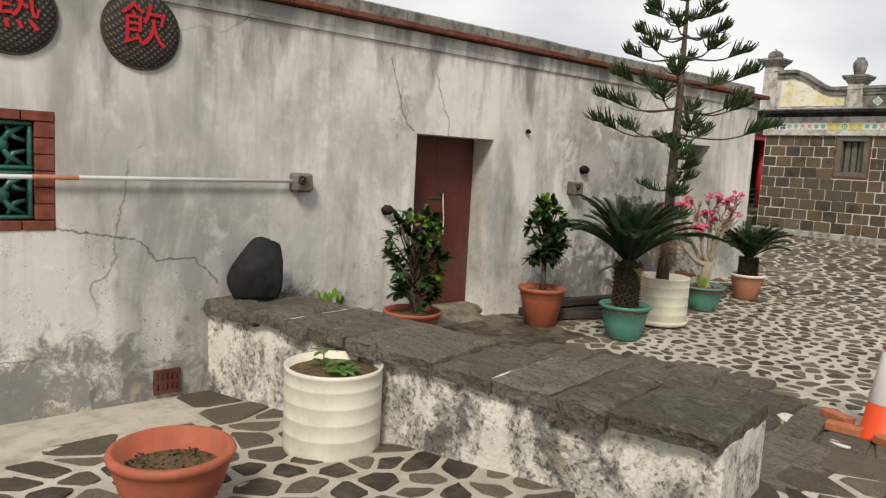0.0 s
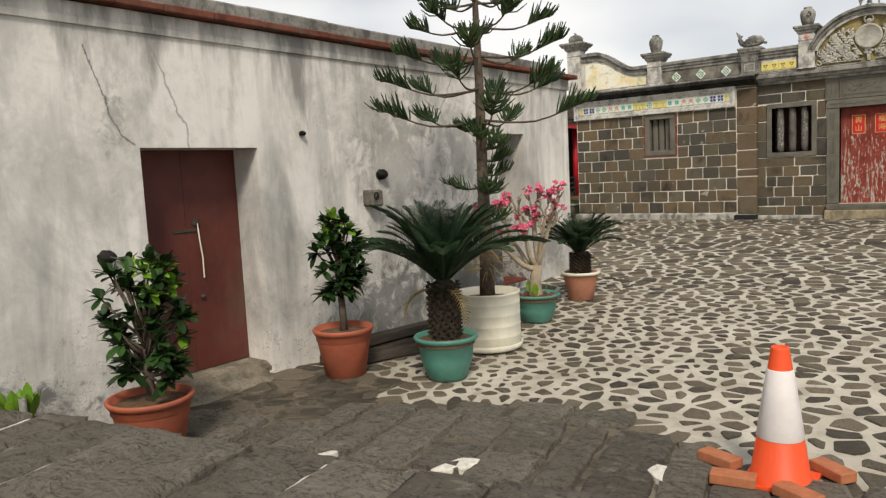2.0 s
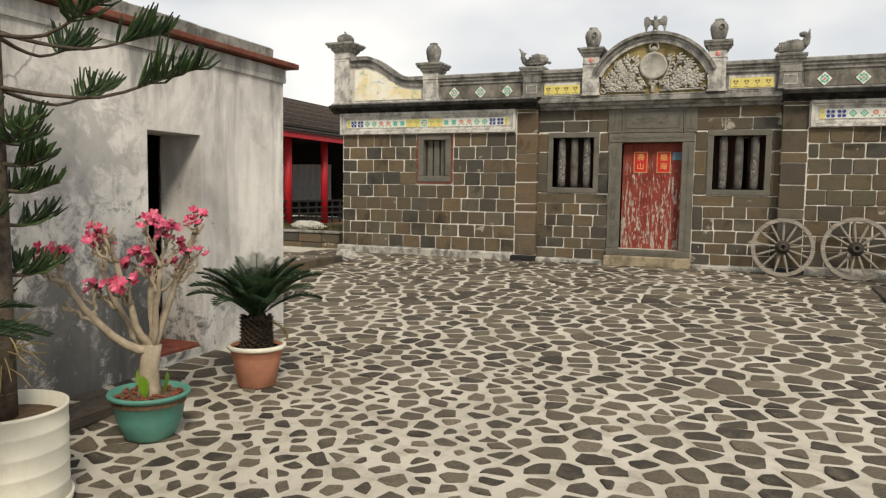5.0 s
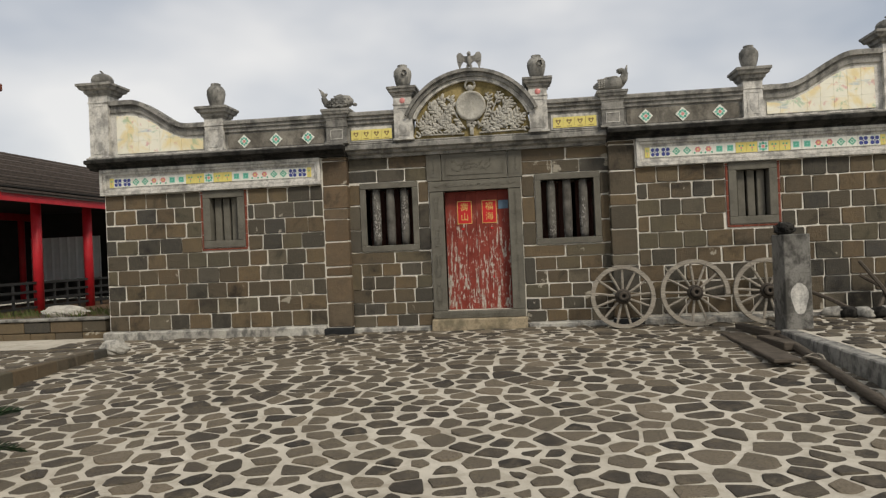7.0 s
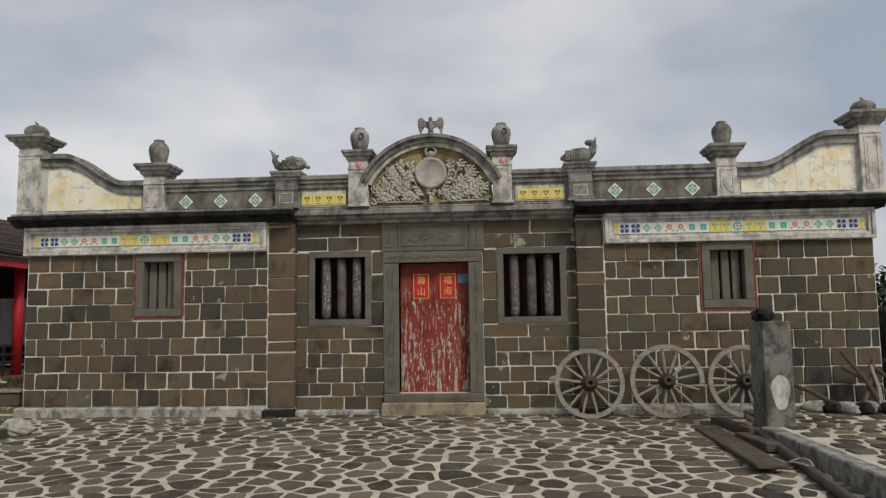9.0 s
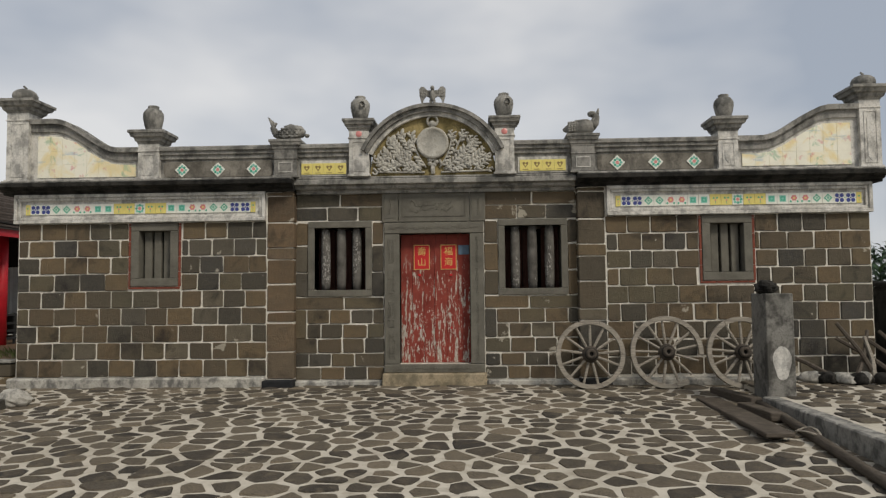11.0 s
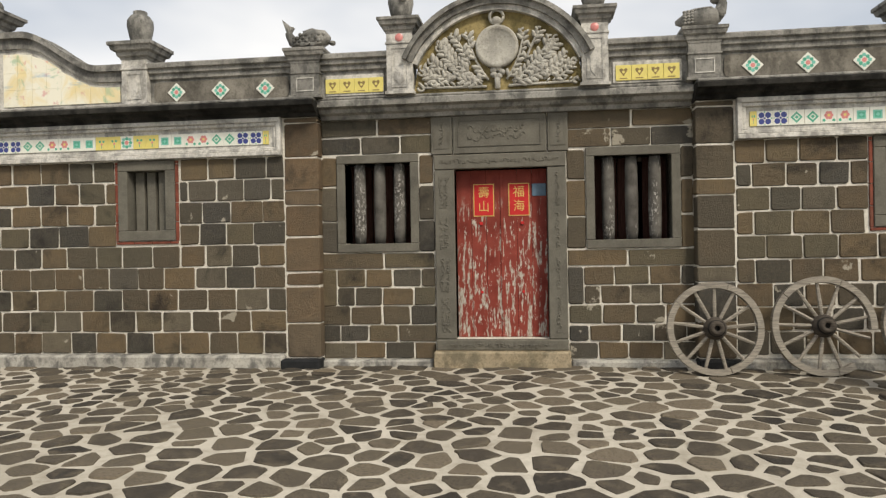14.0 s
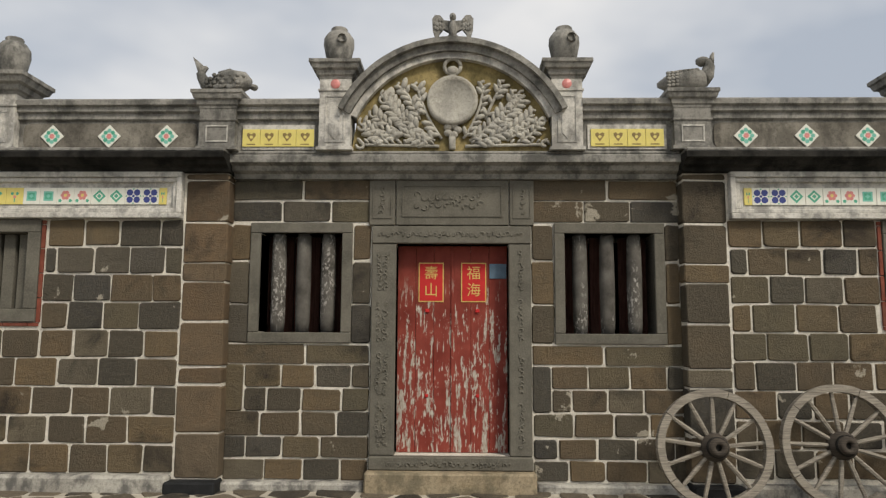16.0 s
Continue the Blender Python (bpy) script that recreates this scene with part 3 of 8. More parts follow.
def roof_edge():
    roof = thing("flat_roof", pose(0, 0, 0), "flat roof with red tile drip course and mossy cement coping", "roof", kind="structure")
    rnd = random.Random(3)
    y = W_SOUTH
    while y < W_NORTH + 0.1:
        ln = 0.42 + rnd.uniform(-0.05, 0.05)
        b = boxed(WX - 0.3, WX + 0.115 + rnd.uniform(-0.006, 0.006), y, min(y + ln - 0.006, W_NORTH + 0.14), 2.9, 2.955 + rnd.uniform(-0.003, 0.003), bevel=0.008)
        part("tile", b, ROOFBRICK, roof)
        y += ln
    x = WX - 0.3
    while x > WX - 5:
        part("tile", boxed(x - 0.414, x, W_NORTH - 0.3, W_NORTH + 0.14, 2.9, 2.955, bevel=0.008), ROOFBRICK, roof)
        x -= 0.42
    b = bmesh.new()
    y = W_SOUTH
    while y < W_NORTH - 0.3:
        ln = 1.1 + rnd.uniform(-0.3, 0.3)
        h = 3.085 + rnd.uniform(-0.012, 0.012)
        y1 = min(y + ln - 0.008, W_NORTH - 0.22)
        prism(b, [(WX - 0.45, 2.956), (WX + 0.03, 2.956), (WX + 0.035, h - 0.02), (WX - 0.0, h), (WX - 0.45, h + 0.02)], "y", y, y1)
        y += ln
    part("coping", b, CEMENT, roof, "mossy cement coping")
    b = boxed(WX - 4.95, WX - 0.46, W_SOUTH, W_NORTH - 0.31, 2.9, 3.0)
    part("roof_deck", b, CEMENT, roof)


roof_edge()


def plank_door(name, y0, y1, z0, z1, x, label):
    d = thing(name, pose(x, (y0 + y1) / 2, z0), label, "door", kind="structure")
    w, h = y1 - y0, z1 - z0
    n = 2
    for i in range(n):
        a, b = -w / 2 + i * w / n, -w / 2 + (i + 1) * w / n - 0.002
        part("leaf", boxed(-0.02, 0.02, a, b, 0, h, bevel=0.002), REDPAINT, d)
    part("hasp", boxed(0.02, 0.03, -0.12, 0.09, 1.17, 1.195, bevel=0.003), HUBWOOD, d, "rusty iron hasp")
    bmv = bmesh.new()
    lathe(bmv, [(0.005, 0), (0.018, 0.004), (0.022, 0.014), (0.012, 0.026), (0.003, 0.03)], 10)
    bmesh.ops.transform(bmv, matrix=pose(0.02, 0.1, 0.62, 0, 90, 0), verts=bmv.verts)
    part("knob", bmv, HUBWOOD, d, "small dark knob")
    bmv = bmesh.new()
    tube(bmv, [(0.035, 0.1, 1.24), (0.05, 0.1, 1.1), (0.045, 0.12, 0.95), (0.05, 0.115, 0.78)], 0.006, 6)
    part("cord", bmv, CREAM, d, "pale hanging cord")
    part("ring", boxed(0.02, 0.04, 0.06, 0.12, 1.22, 1.28, bevel=0.008), HUBWOOD, d)
    return d


plank_door("door_1", D1[0] + 0.0, D1[1] - 0.0, 0.07, D1[3], WX - 0.34, "closed red-brown painted double-leaf door set deep in the plaster wall")


def worn_sill():
    """A lumpy cement sill that slopes out onto the paving."""
    bm = bmesh.new()
    rows = []
    n = 14
    for i in range(n + 1):
        y = D1[0] + 0.003 + (D1[1] - D1[0] - 0.006) * i / n
        edge = 1 - abs(2 * i / n - 1) ** 4
        ring = []
        for x, z in ((-0.48, -0.15), (-0.48, 0.066), (-0.2, 0.064), (-0.09, 0.05), (-0.02, 0.012), (0.1, -0.03), (0.22, -0.066), (0.22, -0.15)):
            k = 0.03 * noise.noise(Vector((x * 6, y * 5, 2))) if x > -0.15 and z > -0.1 else 0
            ring.append(bm.verts.new((WX + x + (0.06 * noise.noise(Vector((y * 3, z, 5))) - 0.12 * (1 - edge) if x > 0.05 else 0), y, z + k)))
        rows.append(ring)
    for a, b in zip(rows, rows[1:]):
        for k in range(8):
            bm.faces.new((a[k], a[(k + 1) % 8], b[(k + 1) % 8], b[k]))
    bm.faces.new(rows[0])
    bm.faces.new(rows[-1][::-1])
    bmesh.ops.recalc_face_normals(bm, faces=bm.faces)
    tagged(part("threshold", bm, EARTH), "worn lumpy cement door sill", "sill", kind="structure")


worn_sill()
tagged(part("threshold", boxed(WX - 0.48, WX - 0.03, D2[0] + 0.003, D2[1] - 0.003, 0.0, 0.16, bevel=0.012), BRICKRED), "red brick doorstep below the open doorway", "doorstep", kind="structure")


# ---- the basalt house ----
AX = -1.905
WING_Y, MID_Y, BACK_Y = 18.15, 18.30, 19.0
XL, XR = -8.1, 4.3
PL, PR = (-4.36, -3.97), (0.19, 0.575)


def facade_wall(name, x0, x1, yf, z0, z1, holes):
    """A joint-coloured core; the blocks sit 8 to 15 mm proud of it."""
    bm = bmesh.new()
    xs = sorted({x0, x1, *[h[0] for h in holes], *[h[1] for h in holes]})
    for a, b in zip(xs, xs[1:]):
        mid = (a + b) / 2
        z = z0
        for h in sorted([h for h in holes if h[0] < mid < h[1]], key=lambda h: h[2]):
            if h[2] > z:
                box(bm, a, b, yf, BACK_Y, z, h[2])
            z = h[3]
        box(bm, a, b, yf, BACK_Y, z, z1)
    bmesh.ops.remove_doubles(bm, verts=bm.verts, dist=0.0005)
    return tagged(part(name, bm, JOINT), "dark basalt block wall with pale lime joints", "wall", kind="structure")


W1 = (-6.33, -5.73, 1.84, 2.68)
W2 = (-3.685, -2.925, 1.71, 2.63)
DOOR = (-2.42, -1.385, 0.62, 2.53)
W3 = (-0.87, -0.05, 1.71, 2.63)
W4 = (1.99, 2.59, 1.84, 2.68)
wall_house_left = facade_wall("wall_house_left", XL, PL[1], WING_Y + 0.012, 0.0, 3.3, [W1])
wall_house = facade_wall("wall_house_middle", PL[1], PR[0], MID_Y + 0.012, 0.0, 3.3, [W2, DOOR, W3])
wall_house_right = facade_wall("wall_house_right", PR[0], XR, WING_Y + 0.012, 0.0, 3.3, [W4])
for nm, q in (("back", (XL, XR, 23.6, 24.0)), ("west", (XL, XL + 0.4, BACK_Y, 23.6)), ("east", (XR - 0.4, XR, BACK_Y, 23.6))):
    tagged(part("wall_house_" + nm, boxed(*q, 0, 3.3), JOINT), "plain wall closing the house", "wall", kind="structure")
# floor and inner wall of the house carry painted-in shade, seen through the windows
tagged(part("floor_house", boxed(XL + 0.4, XR - 0.4, BACK_Y, 23.6, 0.2, 0.6), BLACK), "floor inside the house, unlit shade put in as near-black colour", "floor", kind="structure")
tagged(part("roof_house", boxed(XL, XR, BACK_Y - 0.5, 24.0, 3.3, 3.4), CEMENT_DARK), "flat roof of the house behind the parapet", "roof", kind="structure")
tagged(part("wall_house_inner", boxed(XL + 0.4, XR - 0.4, BACK_Y + 0.6, BACK_Y + 0.7, 0.6, 3.3), BLACK), "inner wall behind the barred windows, unlit shade put in as near-black colour", "wall", kind="structure")

# ---- house: coloured tiles ----
TILE_WHITE = mat_plain("glazed_white_tile", (0.7, 0.7, 0.62), 0.3, 0.12, 8.0, dirt=0.12, spec=0.5)
TILE_YELLOW = mat_plain("glazed_yellow_tile", (0.66, 0.56, 0.16), 0.3, 0.15, 8.0, dirt=0.15, spec=0.5)
TILE_BLUE = mat_plain("glazed_cobalt", (0.03, 0.045, 0.2), 0.3, 0.15, 8.0, spec=0.5)
TILE_GREEN = mat_plain("glazed_green", (0.06, 0.34, 0.22), 0.3, 0.2, 8.0, spec=0.5)
TILE_PINK = mat_plain("glazed_pink", (0.6, 0.22, 0.2), 0.3, 0.25, 20.0, spec=0.5)
TILE_TEAL = mat_plain("glazed_teal", (0.16, 0.45, 0.36), 0.3, 0.2, 8.0, spec=0.5)
TILE_BROWN = mat_plain("glazed_olive_brown", (0.22, 0.15, 0.05), 0.35, 0.2, 8.0, spec=0.5)
TILE_SET = [TILE_WHITE, TILE_YELLOW, TILE_BLUE, TILE_GREEN, TILE_PINK, TILE_TEAL, TILE_BROWN]


def mat_picture_tile():
    k = Mat("painted_picture_tile", 0.35, 0, 0.5)
    w = k.coords(world_space=True)
    n = k.noise(2.6, 4, 0.6, w, 0.8)
    n2 = k.noise(5.2, 5, 0.62, w, 0.6)
    n3 = k.noise(7.5, 4, 0.6, w)
    c = k.mix(k.ramp(n, (0.48, 0.0), (0.62, 0.75)), (0.76, 0.73, 0.6), (0.72, 0.57, 0.24))
    c = k.mix(k.ramp(n2, (0.58, 0.0), (0.66, 0.6)), c, (0.22, 0.4, 0.24))
    c = k.mix(k.ramp(n3, (0.6, 0.0), (0.68, 0.65)), c, (0.58, 0.22, 0.22))
    c = k.mix(k.ramp(k.noise(3.4, 4, 0.6, k.coords((0.6, 1, 2.2), True)), (0.6, 0.0), (0.68, 0.6)), c, (0.3, 0.42, 0.5))
    c = k.mix(k.ramp(k.noise(2.0, 6, 0.65, w), (0.5, 0.0), (0.75, 0.45)), c, (0.5, 0.47, 0.38))
    return k.color(c)


PICTURE = mat_picture_tile()


def plate(bm, poly, y, depth, mi=0):
    """A flat outline (x, z) that stands depth proud of y, towards the yard."""
    vs = [bm.verts.new((x, y - depth, z)) for x, z in poly]
    f = bm.faces.new(vs)
    back = [bm.verts.new((x, y, z)) for x, z in poly]
    fs = [f] + [bm.faces.new((vs[i], vs[(i + 1) % len(vs)], back[(i + 1) % len(vs)], back[i])) for i in range(len(vs))]
    for g in fs:
        g.material_index = mi
    bmesh.ops.recalc_face_normals(bm, faces=fs)
    if f.normal.y > 0:
        bmesh.ops.reverse_faces(bm, faces=fs)


def ring_poly(cx, cz, r, n=8, turn=0.0, sx=1.0):
    return [(cx + sx * r * math.cos(turn + 2 * math.pi * i / n), cz + r * math.sin(turn + 2 * math.pi * i / n)) for i in range(n)]


def tile_mesh(kind, s):
    """One glazed tile of side s about the origin, front towards -y."""
    bm = bmesh.new()
    h = s / 2 - 0.0015
    base = 1 if kind in ("yellow", "gold") else 0
    box(bm, -h, h, -0.012, 0.0, -h, h, bevel=0.002, mi=base)
    y = -0.012
    if kind == "blue":
        for a in range(4):
            t = math.pi / 4 + a * math.pi / 2
            plate(bm, ring_poly(0.6 * h * math.cos(t), 0.6 * h * math.sin(t), 0.4 * h, 8), y, 0.0015, 2)
        plate(bm, ring_poly(0, 0, 0.17 * h, 6), y, 0.002, 2)
        for a in range(4):
            t = a * math.pi / 2
            plate(bm, ring_poly(0.85 * h * math.cos(t), 0.85 * h * math.sin(t), 0.1 * h, 5), y, 0.0015, 3)
    elif kind == "green":
        plate(bm, ring_poly(0, 0, 0.78 * h, 4), y, 0.0015, 3)
        plate(bm, ring_poly(0, 0, 0.45 * h, 4), y, 0.0025, 0)
        plate(bm, ring_poly(0, 0, 0.28 * h, 4), y, 0.0035, 3)
    elif kind == "pink":
        for a in range(6):
            t = a * math.pi / 3
            plate(bm, ring_poly(0.36 * h * math.cos(t), 0.1 * h + 0.36 * h * math.sin(t), 0.24 * h, 7), y, 0.0015, 4)
        plate(bm, ring_poly(0, 0.1 * h, 0.2 * h, 6), y, 0.0025, 1)
        for sx in (-1, 1):
            plate(bm, ring_poly(sx * 0.62 * h, -0.55 * h, 0.22 * h, 5), y, 0.0015, 3)
    elif kind == "square":
        plate(bm, ring_poly(0, 0, 0.82 * h, 4, math.pi / 4), y, 0.0015, 5)
        plate(bm, ring_poly(0, 0, 0.55 * h, 4, math.pi / 4), y, 0.0025, 3)
        plate(bm, ring_poly(0, 0, 0.28 * h, 4), y, 0.0035, 5)
    elif kind == "yellow":
        for dx, dz in ((-0.3, 0.3), (0.3, 0.3), (0, -0.1)):
            plate(bm, ring_poly(dx * h, dz * h, 0.2 * h, 6), y, 0.0015, 4 if dz < 0 else 3)
        plate(bm, [(-0.06 * h, -0.75 * h), (0.06 * h, -0.75 * h), (0.06 * h, -0.2 * h), (-0.06 * h, -0.2 * h)], y, 0.0015, 3)
    elif kind == "gold":
        for sx in (-1, 1):
            plate(bm, [(0, -0.45 * h), (sx * 0.5 * h, 0.25 * h), (sx * 0.5 * h, 0.5 * h), (sx * 0.25 * h, 0.6 * h), (0, 0.4 * h)], y, 0.0015, 6)
        plate(bm, ring_poly(0, 0.1 * h, 0.2 * h, 6), y, 0.0025, 1)
        plate(bm, [(-0.5 * h, -0.8 * h), (0.5 * h, -0.8 * h), (0.5 * h, -0.68 * h), (-0.5 * h, -0.68 * h)], y, 0.0015, 6)
    elif kind == "teal":
        for a in range(8):
            t = a * math.pi / 4
            plate(bm, ring_poly(0.62 * h * math.cos(t) * (1.12 if a % 2 else 1), 0.62 * h * math.sin(t) * (1.12 if a % 2 else 1), 0.27 * h, 6), y, 0.0015, 5 if a % 2 else 3)
        plate(bm, ring_poly(0, 0, 0.32 * h, 8), y, 0.0025, 4)
    me = bpy.data.meshes.new("tile")
    bm.normal_update()
    bm.to_mesh(me)
    bm.free()
    for m in TILE_SET:
        me.materials.append(m)
    return me


FT = 0.158
TILES = {k: tile_mesh(k, FT) for k in ("blue", "green", "pink", "square", "yellow", "teal")}


def frieze(name, x0, x1):
    z0, z1, yf = 2.735, 3.165, WING_Y - 0.055
    fr = thing(name, pose((x0 + x1) / 2, WING_Y, z0), "pale moulded frieze with a row of coloured glazed tiles", "frieze", kind="structure")
    cx = (x0 + x1) / 2
    w, h = (x1 - x0) / 2, z1 - z0
    bm = bmesh.new()
    def moulding(t, y_front, inset):
        a, b, c, d = -w + inset, w - inset, inset, h - inset
        for q in ((a, b, c, c + t), (a, b, d - t, d), (a, a + t, c + t, d - t), (b - t, b, c + t, d - t)):
            box(bm, q[0], q[1], y_front, 0.012, q[2], q[3], bevel=0.006)
    moulding(0.05, -0.075, 0.0)
    moulding(0.04, -0.05, 0.052)
    part("moulded_frame", bm, CEMENT_PALE, fr)
    part("backing", boxed(-w + 0.092, w - 0.092, -0.012, 0.012, 0.092, h - 0.092), CEMENT_PALE, fr)
    row = ["half", "blue", "blue", "green", "green", "pink", "pink", "square", "square", "yellow", "yellow", "teal", "yellow", "yellow", "square", "square", "pink", "pink", "green", "green", "blue", "blue", "half"]
    n = len(row)
    step = min(FT, (2 * w - 0.28) / (n - 1.2))
    sc = step / FT
    for i, k in enumerate(row):
        o = bpy.data.objects.new("tile", TILES["yellow" if k == "half" else k])
        scene.collection.objects.link(o)
        o.parent = fr
        s = 0.45 if k == "half" else 1
        shift = (i - (n - 1) / 2) * step
        if k == "half":
            shift += 0.275 * step * (1 if i == 0 else -1)
        o.matrix_local = Matrix.LocRotScale((shift, -0.012, h / 2 - 0.005), None, (sc * s, 1, 1))
    return fr


frieze("frieze_1", -8.14, -4.37)
frieze("frieze_2", 0.59, 4.32)


# ---- house: cornices and parapet ----
def cornice(name, x0, x1, y, out, z0, z1, mat, label):
    bm = bmesh.new()
    d = z1 - z0
    prism(bm, [(y + 0.25, z0), (y - 0.3 * out, z0), (y - 0.36 * out, z0 + 0.22 * d), (y - 0.62 * out, z0 + 0.32 * d), (y - 0.7 * out, z0 + 0.52 * d), (y - out, z0 + 0.62 * d), (y - out, z0 + 0.93 * d), (y - out + 0.02, z1), (y + 0.25, z1)], "x", x0, x1)
    # nicks and drips along the weathered front edge
    for v in bm.verts:
        v.co.z += 0.004 * noise.noise(v.co * 3)
    return tagged(part(name, bm, mat), label, "cornice", kind="structure")


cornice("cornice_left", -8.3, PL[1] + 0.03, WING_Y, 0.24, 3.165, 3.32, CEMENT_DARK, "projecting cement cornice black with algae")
cornice("cornice_middle", PL[1] + 0.032, PR[0] - 0.032, MID_Y, 0.22, 3.13, 3.33, CEMENT, "weathered grey cement cornice over the door")
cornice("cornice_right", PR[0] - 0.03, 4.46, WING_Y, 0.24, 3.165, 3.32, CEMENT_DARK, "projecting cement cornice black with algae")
for nm, a, b in (("left", -8.28, PL[1] + 0.02), ("right", PR[0] - 0.02, 4.45)):
    tagged(part("ledge_" + nm, boxed(a, b, WING_Y - 0.2, WING_Y + 0.3, 3.321, 3.36, bevel=0.012), CEMENT), "grey cement ledge above the cornice", "ledge", kind="structure")
tagged(part("ledge_middle", boxed(PL[1] + 0.03, PR[0] - 0.03, MID_Y - 0.19, MID_Y + 0.2, 3.331, 3.365, bevel=0.01), CEMENT), "grey cement ledge above the door cornice", "ledge", kind="structure")
PAR_Z = 3.36
PY = WING_Y + 0.05


def coat_panel(bm, x0, x1, z0, z1, y, d=0.02, t=0.018):
    for q in ((x0, x1, z0, z0 + t), (x0, x1, z1 - t, z1), (x0, x0 + t, z0 + t, z1 - t), (x1 - t, x1, z0 + t, z1 - t)):
        box(bm, q[0], q[1], y - d, y, q[2], q[3])


def pillar(x, half, cap_top, cap_h, fl, label, button=False):
    p = thing("parapet_pillar", pose(x, PY, PAR_Z), label, "pillar", "parapet pillars", kind="structure")
    h = cap_top - PAR_Z
    bm = bmesh.new()
    s = h - cap_h
    lathe(bm, [(half + 0.02, 0), (half + 0.02, 0.03), (half, 0.035), (half, s - 0.12), (half + 0.012, s - 0.115), (half + 0.012, s - 0.1), (half, s - 0.095), (half, s)], square=True)
    part("shaft", bm, CEMENT_PALE if cap_top > 4 else CEMENT, p)
    bm = bmesh.new()
    coat_panel(bm, -half * 0.62, half * 0.62, 0.07, s - 0.16, -half, 0.008, 0.012)
    if h > 0.7:
        plate(bm, [(-0.05, 0.16), (0.0, 0.1), (0.05, 0.16), (0.05, s - 0.26), (0, s - 0.2), (-0.05, s - 0.26)], -half, 0.007)
    part("panel", bm, CEMENT_PALE, p)
    bm = bmesh.new()
    c = cap_h
    lathe(bm, [(half + 0.005, s), (half + 0.12 * fl, s + 0.12 * c), (half + 0.3 * fl, s + 0.2 * c), (half + 0.4 * fl, s + 0.42 * c), (half + 0.7 * fl, s + 0.5 * c), (half + 0.85 * fl, s + 0.72 * c), (half + fl, s + 0.78 * c), (half + fl, s + 0.96 * c), (half + fl - 0.02, s + c)], square=True)
    part("cap", bm, CEMENT, p, "blackened moulded cap")
    if button:
        bm = bmesh.new()
        lathe(bm, [(0.045, 0), (0.045, 0.006), (0.03, 0.012), (0.01, 0.016)], 12)
        bmesh.ops.transform(bm, matrix=pose(0, -half, s - 0.05, 90, 0, 0), verts=bm.verts)
        part("rosette", bm, TILE_PINK, p, "orange glazed rosette")
    return p


pillar(-8.08, 0.165, 4.59, 0.2, 0.14, "tall square parapet pillar with moulded cap")
pillar(-6.1, 0.155, 4.09, 0.2, 0.115, "square parapet pillar with moulded cap")
pillar(-4.055, 0.165, 3.915, 0.17, 0.07, "short parapet pillar with moulded cap")
pillar(-2.98, 0.145, 4.2, 0.17, 0.09, "carved parapet pillar with a glazed rosette", True)
pillar(-0.86, 0.14, 4.2, 0.17, 0.09, "carved parapet pillar with a glazed rosette", True)
pillar(0.26, 0.165, 3.915, 0.17, 0.07, "short parapet pillar with moulded cap")
pillar(2.325, 0.14, 4.12, 0.2, 0.115, "square parapet pillar with moulded cap")
pillar(4.315, 0.145, 4.53, 0.2, 0.14, "tall square parapet pillar with moulded cap")


def stone_urn(x, z, r, h, hole):
    bm = bmesh.new()
    lathe(bm, [(0.55 * r, 0), (0.66 * r, 0.03 * h), (0.86 * r, 0.28 * h), (r, 0.55 * h), (0.97 * r, 0.72 * h), (0.72 * r, 0.86 * h), (0.5 * r, 0.9 * h), (0.55 * r, 0.97 * h), (0.5 * r, h), (0.3 * r, 0.985 * h)], 20)
    if hole:
        bmesh.ops.create_cone(bm, cap_ends=False, segments=10, radius1=0.32 * r, radius2=0.28 * r, depth=0.04, matrix=pose(0.05, -0.97 * r, 0.6 * h, 90, 0, 0))
    o = part("stone_urn", bm, CEMENT, smooth=True)
    o.location = (x, PY, z)
    return tagged(o, "weathered grey stone urn on a parapet pillar", "urn", "stone urns")


for x, z, r, h, hole in ((-6.1, 4.09, 0.15, 0.4, False), (-2.98, 4.2, 0.145, 0.37, True), (-0.86, 4.2, 0.145, 0.37, True), (2.325, 4.12, 0.14, 0.36, False)):
    stone_urn(x, z, r, h, hole)


def stone_melon(x, z, r):
    bm = bmesh.new()
    n = 32
    rings = []
    for k in range(1, 9):
        ph = math.pi * k / 9
        rings.append([bm.verts.new(((1 + 0.07 * abs(math.cos(4 * a))) * r * math.sin(ph) * math.cos(a), (1 + 0.07 * abs(math.cos(4 * a))) * r * math.sin(ph) * math.sin(a), 0.72 * r * (1 - math.cos(ph)) * 1.0)) for a in [2 * math.pi * i / n for i in range(n)]])
    for a, b in zip(rings, rings[1:]):
        for i in range(n):
            bm.faces.new((a[i], a[(i + 1) % n], b[(i + 1) % n], b[i]))
    bm.faces.new(rings[0][::-1])
    bm.faces.new(rings[-1])
    tube(bm, [(0, 0, 1.35 * r), (0.01, 0, 1.5 * r), (-0.03, 0, 1.7 * r)], [0.025, 0.018, 0.015], 6)
    o = part("stone_melon", bm, CEMENT, smooth=True)
    o.location = (x, PY, z - 0.035)
    tagged(o, "ribbed stone melon finial on a tall parapet pillar", "finial", "melon finials")


stone_melon(-8.08, 4.59, 0.17)
stone_melon(4.315, 4.53, 0.16)


